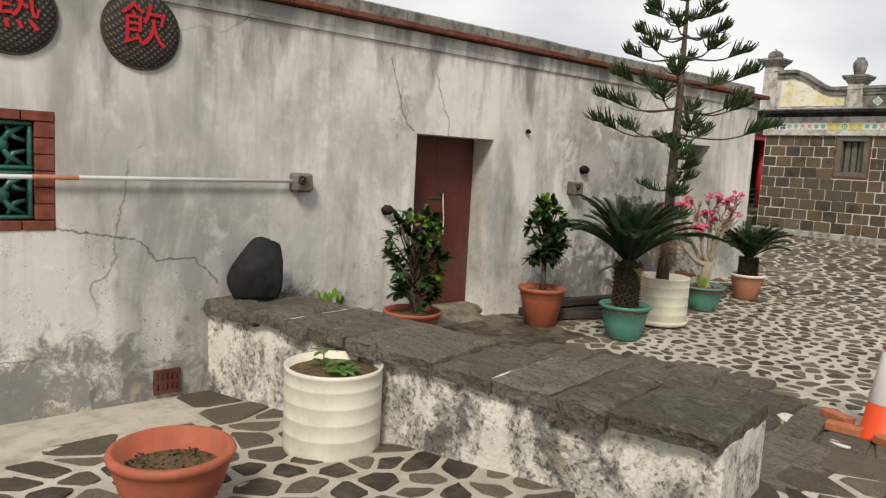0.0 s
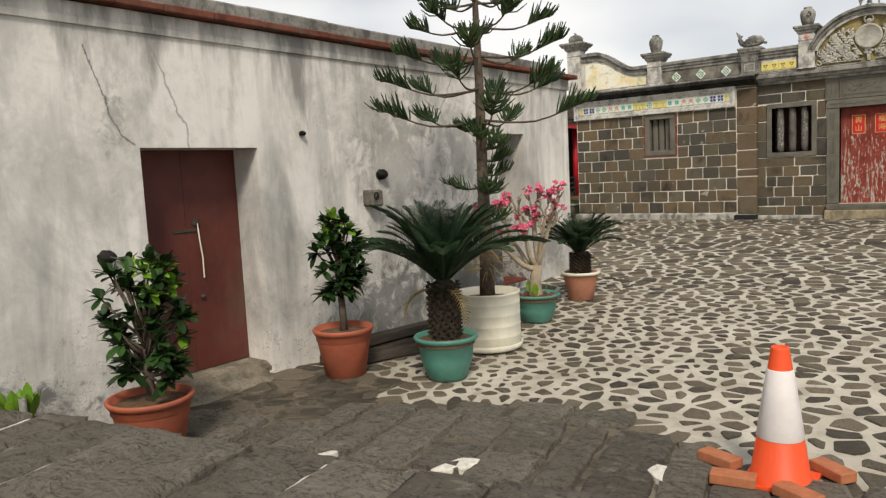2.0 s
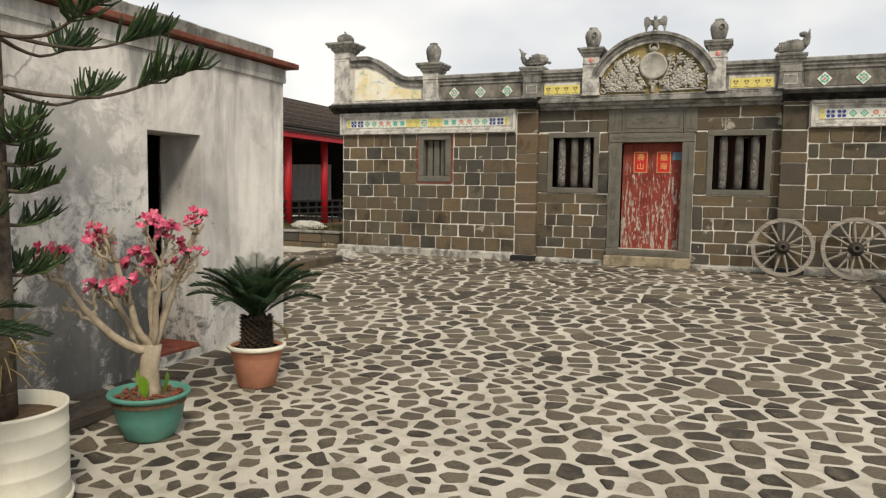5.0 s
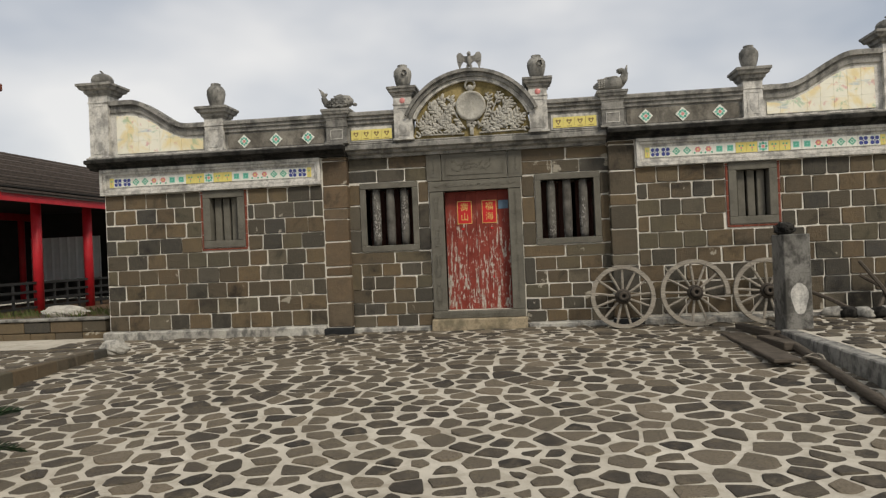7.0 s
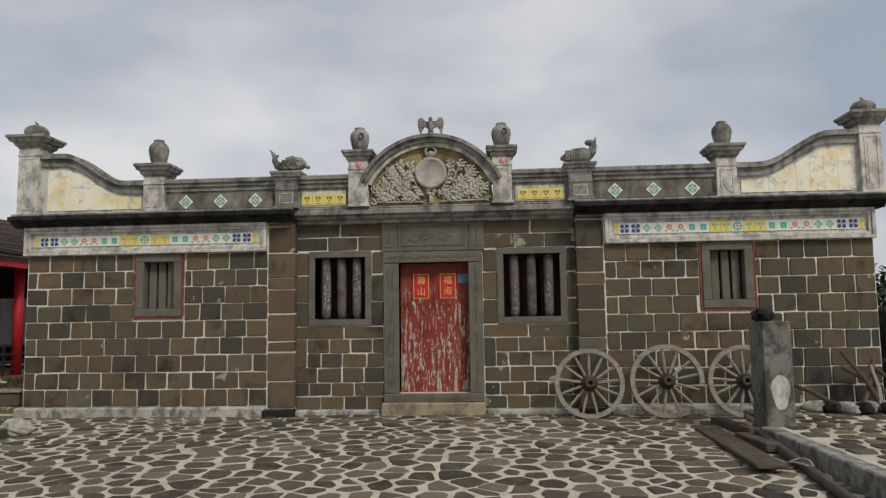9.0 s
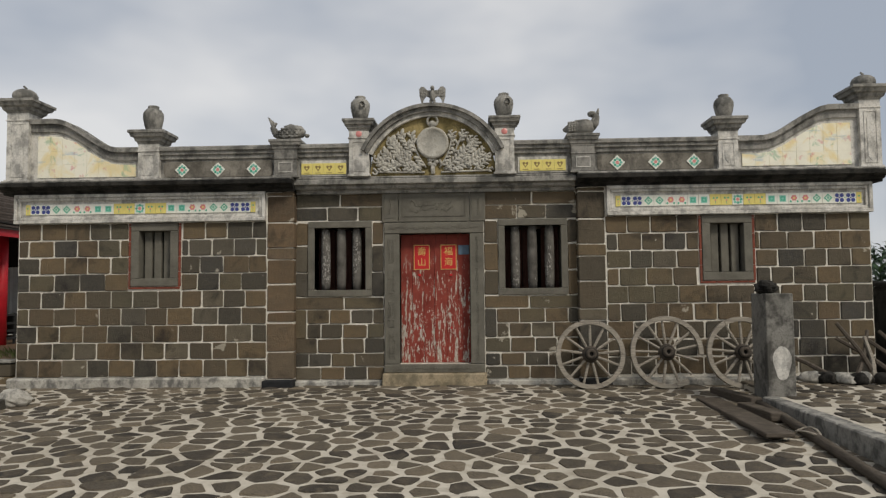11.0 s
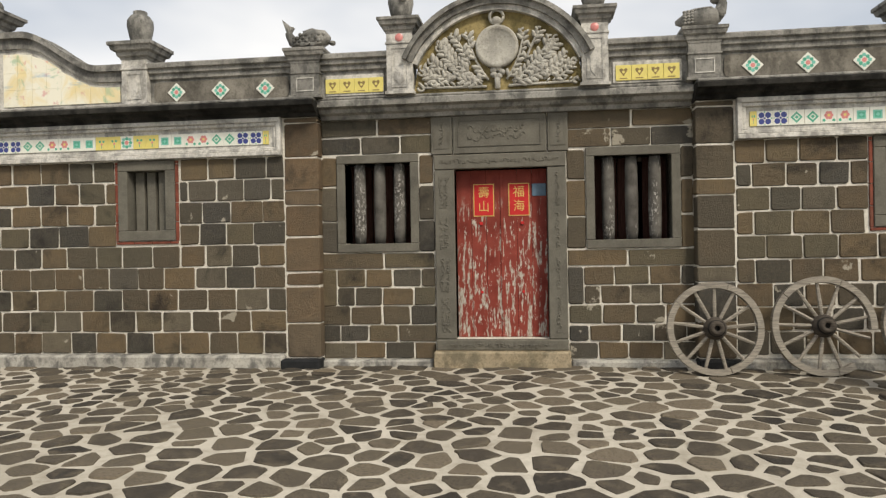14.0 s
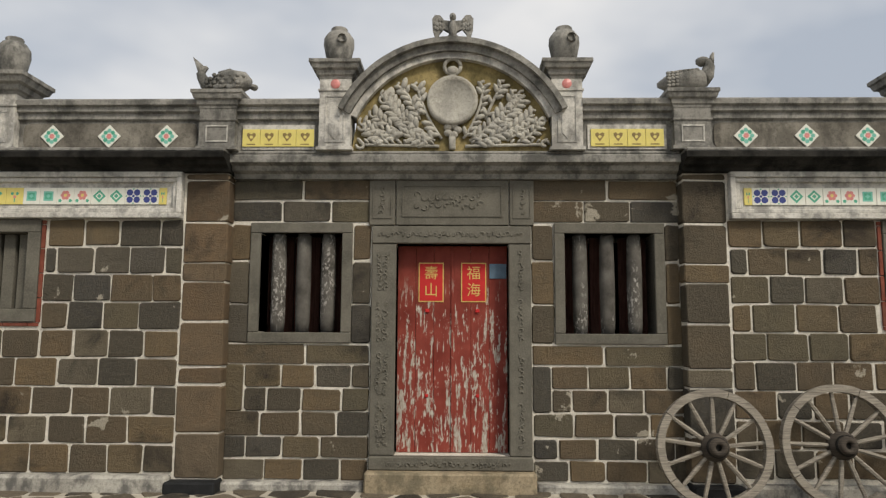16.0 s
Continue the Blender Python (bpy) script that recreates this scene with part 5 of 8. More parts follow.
def door_surround():
    s = thing("door_surround", pose(0, 0, 0), "carved grey stone door surround with an inscribed panel", "door frame", kind="structure")
    x0, x1, z0, z1 = DOOR
    xa, xb = -2.645, -1.18
    yf = MID_Y - 0.03
    for nm, q, seed in (("jamb", (xa, x0, z0, z1 - 0.003), 1), ("jamb", (x1, xb, z0, z1 - 0.003), 2)):
        o = part(nm, boxed(q[0], q[1], yf, MID_Y + 0.3, q[2], q[3], bevel=0.008), CARVED, s)
        inner = (q[0] + 0.045, q[1] - 0.06) if seed == 1 else (q[0] + 0.06, q[1] - 0.045)
        bm = bmesh.new()
        z = q[2] + 0.06
        while z < q[3] - 0.2:
            carved_run(bm, inner[0], inner[1], z, z + 0.42, yf, int(seed * 100 + z * 10))
            z += 0.47
        part("carving", bm, CARVED, o)
    lint = part("lintel", boxed(xa, xb, yf - 0.01, MID_Y + 0.3, z1, 2.69, bevel=0.008), CARVED, s)
    bm = bmesh.new()
    carved_run(bm, xa + 0.05, xb - 0.05, z1 + 0.04, 2.665, yf - 0.01, 7)
    part("carving", bm, CARVED, lint)
    panel = part("panel", boxed(-2.425, -1.385, yf, MID_Y + 0.1, 2.702, 3.128, bevel=0.006), CARVED, s)
    bm = bmesh.new()
    coat_panel(bm, -2.37, -1.44, 2.78, 3.08, yf, 0.01, 0.012)
    carved_run(bm, -2.26, -1.55, 2.84, 3.02, yf, 9, 0.07)
    part("carving", bm, CARVED, panel, "worn carved inscription")
    for a, b, seed in ((xa - 0.03, -2.437, 21), (-1.373, xb + 0.03, 22)):
        side = part("side_panel", boxed(a, b, yf, MID_Y + 0.1, 2.702, 3.128, bevel=0.006), CARVED, s)
        bm = bmesh.new()
        coat_panel(bm, a + 0.03, b - 0.03, 2.765, 3.1, yf, 0.008, 0.01)
        carved_run(bm, a + 0.07, b - 0.07, 2.79, 3.08, yf, seed, 0.05)
        part("carving", bm, CARVED, side, "carved flower vase")
    thr = part("threshold", boxed(xa, xb, MID_Y - 0.08, MID_Y + 0.3, 0.5, z0 - 0.002, bevel=0.01), CARVED, s)
    bm = bmesh.new()
    carved_run(bm, xa + 0.15, xb - 0.15, 0.515, 0.6, MID_Y - 0.08, 31)
    part("carving", bm, CARVED, thr)
    part("step", boxed(xa - 0.02, xb + 0.02, MID_Y - 0.2, MID_Y + 0.05, 0.2, 0.498, bevel=0.015), STEPSTONE, s, "ochre-stained cement doorstep")


door_surround()

# plinths
tagged(part("plinth_left", boxed(-8.17, PL[0] - 0.01, WING_Y - 0.12, WING_Y + 0.1, 0.1, 0.465, bevel=0.025), PLINTH), "patchy rendered plinth, white and mouldy", "plinth", kind="structure")
tagged(part("plinth_right", boxed(PR[1] + 0.01, 4.36, WING_Y - 0.1, WING_Y + 0.1, 0.1, 0.43, bevel=0.025), PLINTH), "patchy rendered plinth, white and mouldy", "plinth", kind="structure")
tagged(part("plinth_middle", boxed(PL[1] + 0.01, -2.67, MID_Y - 0.12, MID_Y + 0.05, 0.1, 0.395, bevel=0.02), PLINTH), "low pale plinth beside the door", "plinth", kind="structure")
tagged(part("plinth_middle", boxed(-1.155, PR[0] - 0.01, MID_Y - 0.12, MID_Y + 0.05, 0.1, 0.395, bevel=0.02), PLINTH), "low pale plinth beside the door", "plinth", kind="structure")
for a, b in (PL, PR):
    tagged(part("pier_base", boxed(a - 0.03, b + 0.03, WING_Y - 0.14, WING_Y + 0.1, 0.1, 0.42, bevel=0.015), DARKSTONE), "black stone base of the pier", "plinth", kind="structure")

# ---- the ledge ----
LEDGE_A, LEDGE_B = Vector((-5.02, 2.62)), Vector((-0.86, 3.44))
LEDGE_U = (LEDGE_B - LEDGE_A).normalized()
LEDGE_N = Vector((-LEDGE_U.y, LEDGE_U.x))
LEDGE_LEN = (LEDGE_B - LEDGE_A).length
LEDGE_TURN = math.degrees(math.atan2(LEDGE_U.y, LEDGE_U.x))
LEDGE_TOP = 0.43


def bench_ledge():
    led = thing("stone_ledge", pose(LEDGE_A.x, LEDGE_A.y, 0, 0, 0, LEDGE_TURN), "low plastered retaining wall capped with rough dark basalt slabs", "low wall", kind="structure")
    bm = bmesh.new()
    n = 40
    sec = []
    for i in range(n + 1):
        u = LEDGE_LEN * i / n
        b = 0.012 * noise.noise(Vector((u * 1.7, 0, 3)))
        sec.append([bm.verts.new((u, y, z)) for y, z in ((0.0 + b, -0.6), (0.012 + b, -0.1), (0.0 + b * 2, 0.12), (0.015 + b, LEDGE_TOP - 0.07), (0.7, LEDGE_TOP - 0.07), (0.7, -0.6))])
    for a, b in zip(sec, sec[1:]):
        for k in range(6):
            bm.faces.new((a[k], a[(k + 1) % 6], b[(k + 1) % 6], b[k]))
    bm.faces.new(sec[0])
    bm.faces.new(sec[-1][::-1])
    bmesh.ops.recalc_face_normals(bm, faces=bm.faces)
    part("plastered_face", bm, MOULDY, led, "mouldy whitewashed plaster")
    rnd = random.Random(8)
    u = 0.0
    ends = []
    while u < LEDGE_LEN:
        w = rnd.uniform(0.3, 0.5)
        e = min(u + w, LEDGE_LEN + 0.02)
        if LEDGE_LEN - e < 0.2:
            e = LEDGE_LEN + 0.02
        bm = bmesh.new()
        y0, y1 = -0.06 + rnd.uniform(-0.025, 0.02), 0.72 + rnd.uniform(-0.03, 0.04)
        g = 0.012 + (0.02 if rnd.random() < 0.3 else 0)
        sk = rnd.uniform(-0.03, 0.03)
        zt = LEDGE_TOP + rnd.uniform(-0.015, 0.015)
        th = rnd.uniform(0.085, 0.12)
        nu, nv, nw = 9, 14, 4
        seedv = Vector((u * 3.1, 7.7, 1.3))
        grid = {}
        for a in range(nu + 1):
            for b in range(nv + 1):
                for c in range(nw + 1):
                    if a in (0, nu) or b in (0, nv) or c in (0, nw):
                        fu, fv, fw = a / nu, b / nv, c / nw
                        q = Vector((u + 0.004 + (e - g - u) * fu + sk * fv, y0 + (y1 - y0) * fv, zt - th * (1 - fw)))
                        edge = min(fu, 1 - fu) < 0.02 or min(fv, 1 - fv) < 0.02
                        q.x += 0.018 * noise.noise(q * 7 + seedv) * (1 if edge else 0)
                        q.y += 0.04 * noise.noise(q * 6 + seedv * 2) * (1 if b in (0, nv) else 0) + 0.015 * noise.noise(q * 22) * (1 if b == 0 else 0)
                        q.z += 0.012 * noise.noise(q * 5 + seedv) + 0.006 * noise.noise(q * 18)
                        if edge and c == nw:
                            q.z -= 0.012 + 0.014 * abs(noise.noise(q * 13))
                        grid[a, b, c] = bm.verts.new(q)
        for a in range(nu):
            for b in range(nv):
                bm.faces.new((grid[a, b, nw], grid[a + 1, b, nw], grid[a + 1, b + 1, nw], grid[a, b + 1, nw]))
                bm.faces.new((grid[a, b, 0], grid[a, b + 1, 0], grid[a + 1, b + 1, 0], grid[a + 1, b, 0]))
        for c in range(nw):
            for a in range(nu):
                bm.faces.new((grid[a, 0, c], grid[a + 1, 0, c], grid[a + 1, 0, c + 1], grid[a, 0, c + 1]))
                bm.faces.new((grid[a, nv, c], grid[a, nv, c + 1], grid[a + 1, nv, c + 1], grid[a + 1, nv, c]))
            for b in range(nv):
                bm.faces.new((grid[0, b, c], grid[0, b, c + 1], grid[0, b + 1, c + 1], grid[0, b + 1, c]))
                bm.faces.new((grid[nu, b, c], grid[nu, b + 1, c], grid[nu, b + 1, c + 1], grid[nu, b, c + 1]))
        part("slab", bm, SLAB, led, "rough dark basalt capping slab")
        ends.append(e)
        u = e
    bm = bmesh.new()
    for e in ends[:-1]:
        if rnd.random() < 0.4:
            box(bm, e - 0.035, e + 0.012, -0.01, 0.66, LEDGE_TOP - 0.08, LEDGE_TOP - 0.022)
    part("mortar", bm, JOINT, led, "pale mortar between the slabs")
    return led


bench_ledge()


def on_ledge(u, v):
    p = LEDGE_A + LEDGE_U * u + LEDGE_N * v
    return p.x, p.y


def boulder():
    bm = bmesh.new()
    bmesh.ops.create_icosphere(bm, subdivisions=4, radius=1)
    for v in bm.verts:
        d = v.co.normalized()
        k = 1 + 0.13 * noise.noise(d * 1.9 + Vector((4, 1, 0))) + 0.035 * noise.noise(d * 7)
        y, x, z = d.y * 0.235 * k, d.x * 0.14 * k, d.z * 0.3 * k
        y += 0.32 * max(0, z) * 0.45
        y = min(y, 0.2 - 0.12 * max(0, z - 0.12))
        y = max(y, -0.25 + 0.75 * max(0, z - 0.02))
        v.co = (x, y, max(z, -0.2) + 0.2)
    o = part("boulder", bm, DARKSTONE, smooth=True)
    x, y = on_ledge(0.26, 0.3)
    o.matrix_world = pose(x, y, LEDGE_TOP + 0.002, 0, 0, -22)
    tagged(o, "upright black basalt boulder standing on the ledge", "boulder")


boulder()


# ---- pots ----
def pot_bowl(name, m, label, category, profile, mat, soil_z, soil_r, seg=32, rim_mat=None):
    """A turned pot with a wall thickness and soil in it. profile: (radius, z) of the outside, foot to lip."""
    t = thing(name, m, label, category)
    bm = bmesh.new()
    lip = profile[-1]
    inner = [(lip[0] - 0.018, lip[1] - 0.004), (soil_r, soil_z - 0.02), (0.02, soil_z - 0.025)]
    lathe(bm, profile + inner, seg)
    pot = part("pot", bm, mat, t, smooth=True)
    bm = bmesh.new()
    rings = lathe(bm, [(soil_r + 0.003, soil_z - 0.03), (soil_r + 0.003, soil_z), (soil_r * 0.7, soil_z + 0.008), (soil_r * 0.35, soil_z + 0.015), (0.01, soil_z + 0.018)], 24)
    for r in rings[2:]:
        for v in r:
            v.co.z += 0.012 * noise.noise(v.co * 16 + Vector((m.translation.x, 0, 0)))
    part("soil", bm, SOIL, pot, "brown crumbly soil")
    return t


def flower_pot_profile(r, h):
    return [(r * 0.62, 0), (r * 0.66, 0.006), (r * 0.86, h * 0.72), (r * 0.87, h * 0.74), (r * 0.9, h * 0.76), (r * 0.9, h * 0.87), (r * 0.94, h * 0.885), (r * 0.99, h * 0.93), (r, h * 0.975), (r * 0.97, h)]


def green_pot_profile(r, h):
    return [(r * 0.56, 0), (r * 0.6, 0.015), (r * 0.62, 0.02), (r * 0.8, h * 0.45), (r * 0.87, h * 0.86), (r * 0.94, h * 0.89), (r, h * 0.93), (r, h * 0.97), (r * 0.97, h)]


LEAF_GLOSSY = mat_leaf("glossy_dark_leaf", (0.012, 0.03, 0.009), (0.035, 0.085, 0.02), 0.3)
LEAF_NEW = mat_leaf("fresh_green_leaf", (0.1, 0.22, 0.02), (0.22, 0.36, 0.04), 0.35)
LEAF_CYCAD = mat_leaf("cycad_leaflet", (0.008, 0.021, 0.009), (0.032, 0.066, 0.024), 0.5)
LEAF_DRY = mat_leaf("dry_yellow_frond", (0.16, 0.12, 0.045), (0.32, 0.24, 0.1), 0.7)
LEAF_SEED = mat_leaf("seedling_leaf", (0.04, 0.1, 0.02), (0.12, 0.22, 0.04), 0.5)
NEEDLE = mat_leaf("pine_needle", (0.014, 0.03, 0.014), (0.06, 0.1, 0.03), 0.55)
PETAL = mat_leaf("pink_petal", (0.45, 0.02, 0.07), (0.8, 0.22, 0.32), 0.5)


def leaf_blade(bm, base, direction, up, length, width, droop=0.2, mi=0, fold=0.15):
    """A broad leaf with a midrib fold, a few segments long."""
    d = direction.normalized()
    side = d.cross(up)
    if side.length < 1e-3:
        side = d.orthogonal()
    side.normalize()
    nrm = side.cross(d).normalized()
    shape = ((0.0, 0.1), (0.3, 0.75), (0.62, 1.0), (0.86, 0.75), (1.0, 0.12))
    rows = []
    for t, w in shape:
        c = base + d * (length * t) - up * (droop * length * t * t)
        s = side * (width * 0.5 * w)
        rows.append((bm.verts.new(c - s + nrm * fold * width * w * 0.5), bm.verts.new(c), bm.verts.new(c + s + nrm * fold * width * w * 0.5)))
    for a, b in zip(rows, rows[1:]):
        for i in (0, 1):
            f = bm.faces.new((a[i], a[i + 1], b[i + 1], b[i]))
            f.material_index = mi


def shrub(t, z0, trunk, crown_r, crown_h, seed, clusters, split):
    """A clipped broad-leaved shrub: bare stem, forking twigs and rosettes of spoon-shaped leaves."""
    rnd = random.Random(seed)
    bm = bmesh.new()
    top = z0 + trunk
    tube(bm, [(0, 0, z0 - 0.03), (0.01, 0, z0 + trunk * 0.4), (-0.01, 0.01, top), (0.0, 0.0, top + crown_h * 0.45)], [0.036, 0.03, 0.027, 0.014], 8)
    spots = []
    for i in range(clusters):
        a = rnd.uniform(0, 2 * math.pi)
        k = (i + 0.5) / clusters
        zz = top + crown_h * (0.02 + 0.96 * k)
        env = math.sqrt(max(0.04, 1 - (2 * k - 0.95) ** 2 * 0.75))
        r = crown_r * env * rnd.uniform(0.3, 1.0)
        p = Vector((r * math.cos(a), r * math.sin(a), zz + rnd.uniform(-0.03, 0.03)))
        if split and abs(p.x) < 0.06 and k > 0.6:
            p.x += 0.12 * (1 if rnd.random() < 0.5 else -1)
        spots.append(p)
        s = Vector((0, 0, top + crown_h * max(0, k * 0.5 - 0.05)))
        tube(bm, [s, s.lerp(p, 0.5) + Vector((0, 0, -0.02)), p], [0.012, 0.009, 0.006], 5)
    part("stem", bm, BARK, t, "grey woody stem and twigs", True)
    bm = bmesh.new()
    for p in spots:
        out = Vector((p.x, p.y, 0.35 * (p.z - top - crown_h * 0.35)))
        out = out.normalized() if out.length > 1e-3 else Vector((0, 0, 1))
        fresh = rnd.random() < (0.35 if p.z > top + crown_h * 0.72 else 0.05)
        for j in range(rnd.randint(11, 16)):
            dd = (out * 0.55 + Vector((rnd.uniform(-1, 1), rnd.uniform(-1, 1), rnd.uniform(-0.55, 1.0)))).normalized()
            leaf_blade(bm, p - dd * 0.01, dd, Vector((0, 0, 1)), rnd.uniform(0.085, 0.145), rnd.uniform(0.045, 0.068), rnd.uniform(0.0, 0.35), 1 if fresh and rnd.random() < 0.7 else 0)
    part("foliage", bm, [LEAF_GLOSSY, LEAF_NEW], t, "glossy dark leaves with a few fresh green tips")


def frond(bm, base, ang, rise, length, rnd, mi=0, thin=1.0, gap=0.016):
    """An arching cycad frond with two rows of stiff narrow leaflets."""
    hd = Vector((math.cos(ang), math.sin(ang), 0))
    side = Vector((-math.sin(ang), math.cos(ang), 0))
    pts = []
    n = 12
    p = Vector(base)
    el = rise
    for i in range(n + 1):
        pts.append(p.copy())
        p = p + (hd * math.cos(el) + Vector((0, 0, math.sin(el)))) * (length / n)
        el -= (0.05 + 0.011 * i) * rnd.uniform(0.7, 1.2) * (1.25 - 0.45 * rise)
    tube(bm, pts, [0.007 - 0.0045 * i / n for i in range(n + 1)], 4, mi)
    u = 0.14
    while u < 1.0:
        k = u * n
        i = min(n - 1, int(k))
        c = pts[i].lerp(pts[i + 1], k - i)
        d = (pts[i + 1] - pts[i]).normalized()
        nrm = side.cross(d)
        ll = 0.15 * thin * math.sin(math.pi * min(1, 0.18 + 0.8 * u)) ** 0.6 * rnd.uniform(0.9, 1.1)
        for s in (-1, 1):
            tip = c + (side * s * 0.72 + d * 0.62 - nrm * 0.22).normalized() * ll
            w = d * 0.0042
            vs = [bm.verts.new(c - w), bm.verts.new(c + w), bm.verts.new(c.lerp(tip, 0.6) + w * 0.9 - nrm * 0.006), bm.verts.new(tip), bm.verts.new(c.lerp(tip, 0.6) - w * 0.9 - nrm * 0.006)]
            f = bm.faces.new(vs)
            f.material_index = mi
        u += gap / length


def cycad(t, z0, trunk_h, trunk_r, length, count, seed, dry):
    rnd = random.Random(seed)
    bm = bmesh.new()
    lathe(bm, [(trunk_r * 0.95, -0.02), (trunk_r, trunk_h * 0.25), (trunk_r * 0.98, trunk_h * 0.7), (trunk_r * 0.85, trunk_h), (trunk_r * 0.4, trunk_h + 0.05)], 16, centre=(0, 0, z0))
    for i in range(170):
        a = i * 2.39996
        z = z0 + trunk_h * (i / 170)
        r = trunk_r * 0.95
        d = Vector((math.cos(a), math.sin(a), 0.8)).normalized()
        b = Vector((r * math.cos(a), r * math.sin(a), z))
        sd = Vector((-math.sin(a), math.cos(a), 0)) * 0.016
        vs = [b - sd, b + sd, b + d * 0.045]
        vv = [bm.verts.new(v) for v in vs] + [bm.verts.new(b + Vector((0, 0, 0.035)) - Vector((d.x, d.y, 0)) * 0.01)]
        for q in ((0, 1, 2), (1, 3, 2), (3, 0, 2)):
            bm.faces.new([vv[k] for k in q])
    part("trunk", bm, CYCADTRUNK, t, "dark scaly trunk")
    bm = bmesh.new()
    for i in range(count):
        a = i * 2.39996 + rnd.uniform(-0.2, 0.2)
        k = i / count
        rise = 1.48 - 0.8 * k ** 0.9 + rnd.uniform(-0.1, 0.1)
        frond(bm, (0.03 * math.cos(a), 0.03 * math.sin(a), z0 + trunk_h + 0.02), a, rise, length * rnd.uniform(0.85, 1.08) * (0.8 + 0.2 * k), rnd)
    for a in dry:
        frond(bm, (0.04 * math.cos(a), 0.04 * math.sin(a), z0 + trunk_h - 0.02), a, -0.15, length * 0.45, rnd, 1, 0.6, 0.024)
    part("fronds", bm, [LEAF_CYCAD, LEAF_DRY], t, "arching dark green fronds with a few dry ones")


gz = ground_z
p1 = pot_bowl("potted_shrub", pose(-4.3, 4.225, gz(-4.3, 4.225), 0, 0, 20), "terracotta pot with a bushy dark-leaved shrub beside the door", "potted plant", flower_pot_profile(0.27, 0.37), TERRA, 0.32, 0.235)
shrub(p1, 0.33, 0.16, 0.29, 0.76, 2, 60, True)
p2 = pot_bowl("potted_shrub", pose(-4.45, 6.12, gz(-4.45, 6.12)), "terracotta pot with a slim-stemmed round-headed shrub by the wall", "potted plant", flower_pot_profile(0.262, 0.42), TERRA, 0.37, 0.23)
shrub(p2, 0.38, 0.32, 0.2, 0.66, 5, 54, False)
p3 = pot_bowl("potted_cycad", pose(-3.58, 6.42, gz(-3.58, 6.42) + 0.01), "green plastic pot with a broad dark cycad", "potted plant", green_pot_profile(0.265, 0.36), GREENPOT, 0.32, 0.235)
cycad(p3, 0.32, 0.45, 0.125, 0.92, 54, 3, (3.6, 5.9))
p6 = pot_bowl("potted_cycad", pose(-3.95, 9.66, gz(-3.95, 9.66) + 0.01), "pale terracotta pot with a small cycad", "potted plant", flower_pot_profile(0.225, 0.33), TERRA_PALE, 0.28, 0.19)
rim_bm = bmesh.new()
lathe(rim_bm, [(0.205, 0.3), (0.224, 0.302), (0.232, 0.312), (0.232, 0.33), (0.222, 0.338), (0.206, 0.336), (0.204, 0.3)], 36)
part("rim", rim_bm, CREAM, p6, "whitish pot rim", True)
cycad(p6, 0.27, 0.27, 0.11, 0.62, 40, 9, (0.6,))


def drum(t, r, h, rings, mat):
    prof = [(r * 0.97, 0), (r, 0.015), (r, 0.05)]
    for i in range(rings):
        z = 0.08 + (h - 0.14) * (i + 0.6) / rings
        prof += [(r, z - 0.01), (r * 1.007, z - 0.004), (r * 1.007, z + 0.004), (r, z + 0.01)]
    prof += [(r, h - 0.03), (r * 1.012, h - 0.025), (r * 1.012, h), (r * 0.97, h), (r * 0.965, h - 0.06), (0.02, h - 0.065)]
    bm = bmesh.new()
    lathe(bm, prof, 40)
    part("drum", bm, mat, t, smooth=True)
    bm = bmesh.new()
    lathe(bm, [(r * 0.96, h - 0.075), (r * 0.96, h - 0.055), (r * 0.5, h - 0.045), (0.01, h - 0.04)], 28)
    part("soil", bm, SOIL, t, "brown soil")


def pine_branch(bmw, bmn, base, ang, length, rnd, droop, fingers):
    hd = Vector((math.cos(ang), math.sin(ang), 0))
    side = Vector((-math.sin(ang), math.cos(ang), 0))
    bend = rnd.uniform(-0.12, 0.12)
    pts = []
    for i in range(9):
        u = i / 8
        z = -droop * math.sin(math.pi * min(1, u * 1.2)) + 0.09 * length * max(0, u - 0.5) ** 1.3 * 3
        pts.append(base + hd * (length * u) + side * (bend * length * u * u) + Vector((0, 0, z * 1.0)))
    tube(bmw, pts, [0.013 * (1 - 0.65 * i / 8) for i in range(9)], 5)
    lo = 0.69 if length > 0.4 else 0.35
    for j in range(fingers):
        u = lo + (1 - lo) * (j / fingers)
        k = u * 8
        i = min(7, int(k))
        c = pts[i].lerp(pts[i + 1], k - i)
        d = (pts[i + 1] - pts[i]).normalized()
        fl = rnd.uniform(0.13, 0.2) * (1.15 - 0.6 * abs(u - lo - 0.08) / (1 - lo)) * (0.75 + 0.35 * length)
        for s in (-1, 1):
            w = (d * rnd.uniform(0.1, 0.6) + side * s * rnd.uniform(0.1, 0.85) + Vector((0, 0, rnd.uniform(0.05, 0.9)))).normalized()
            mid = c + w * fl * 0.5 - Vector((0, 0, 0.008))
            tip = mid + (w + Vector((0, 0, 0.5)) + d * 0.2).normalized() * fl * 0.55
            tube(bmn, [c, mid, tip], [0.006, 0.0075, 0.0035], 4)


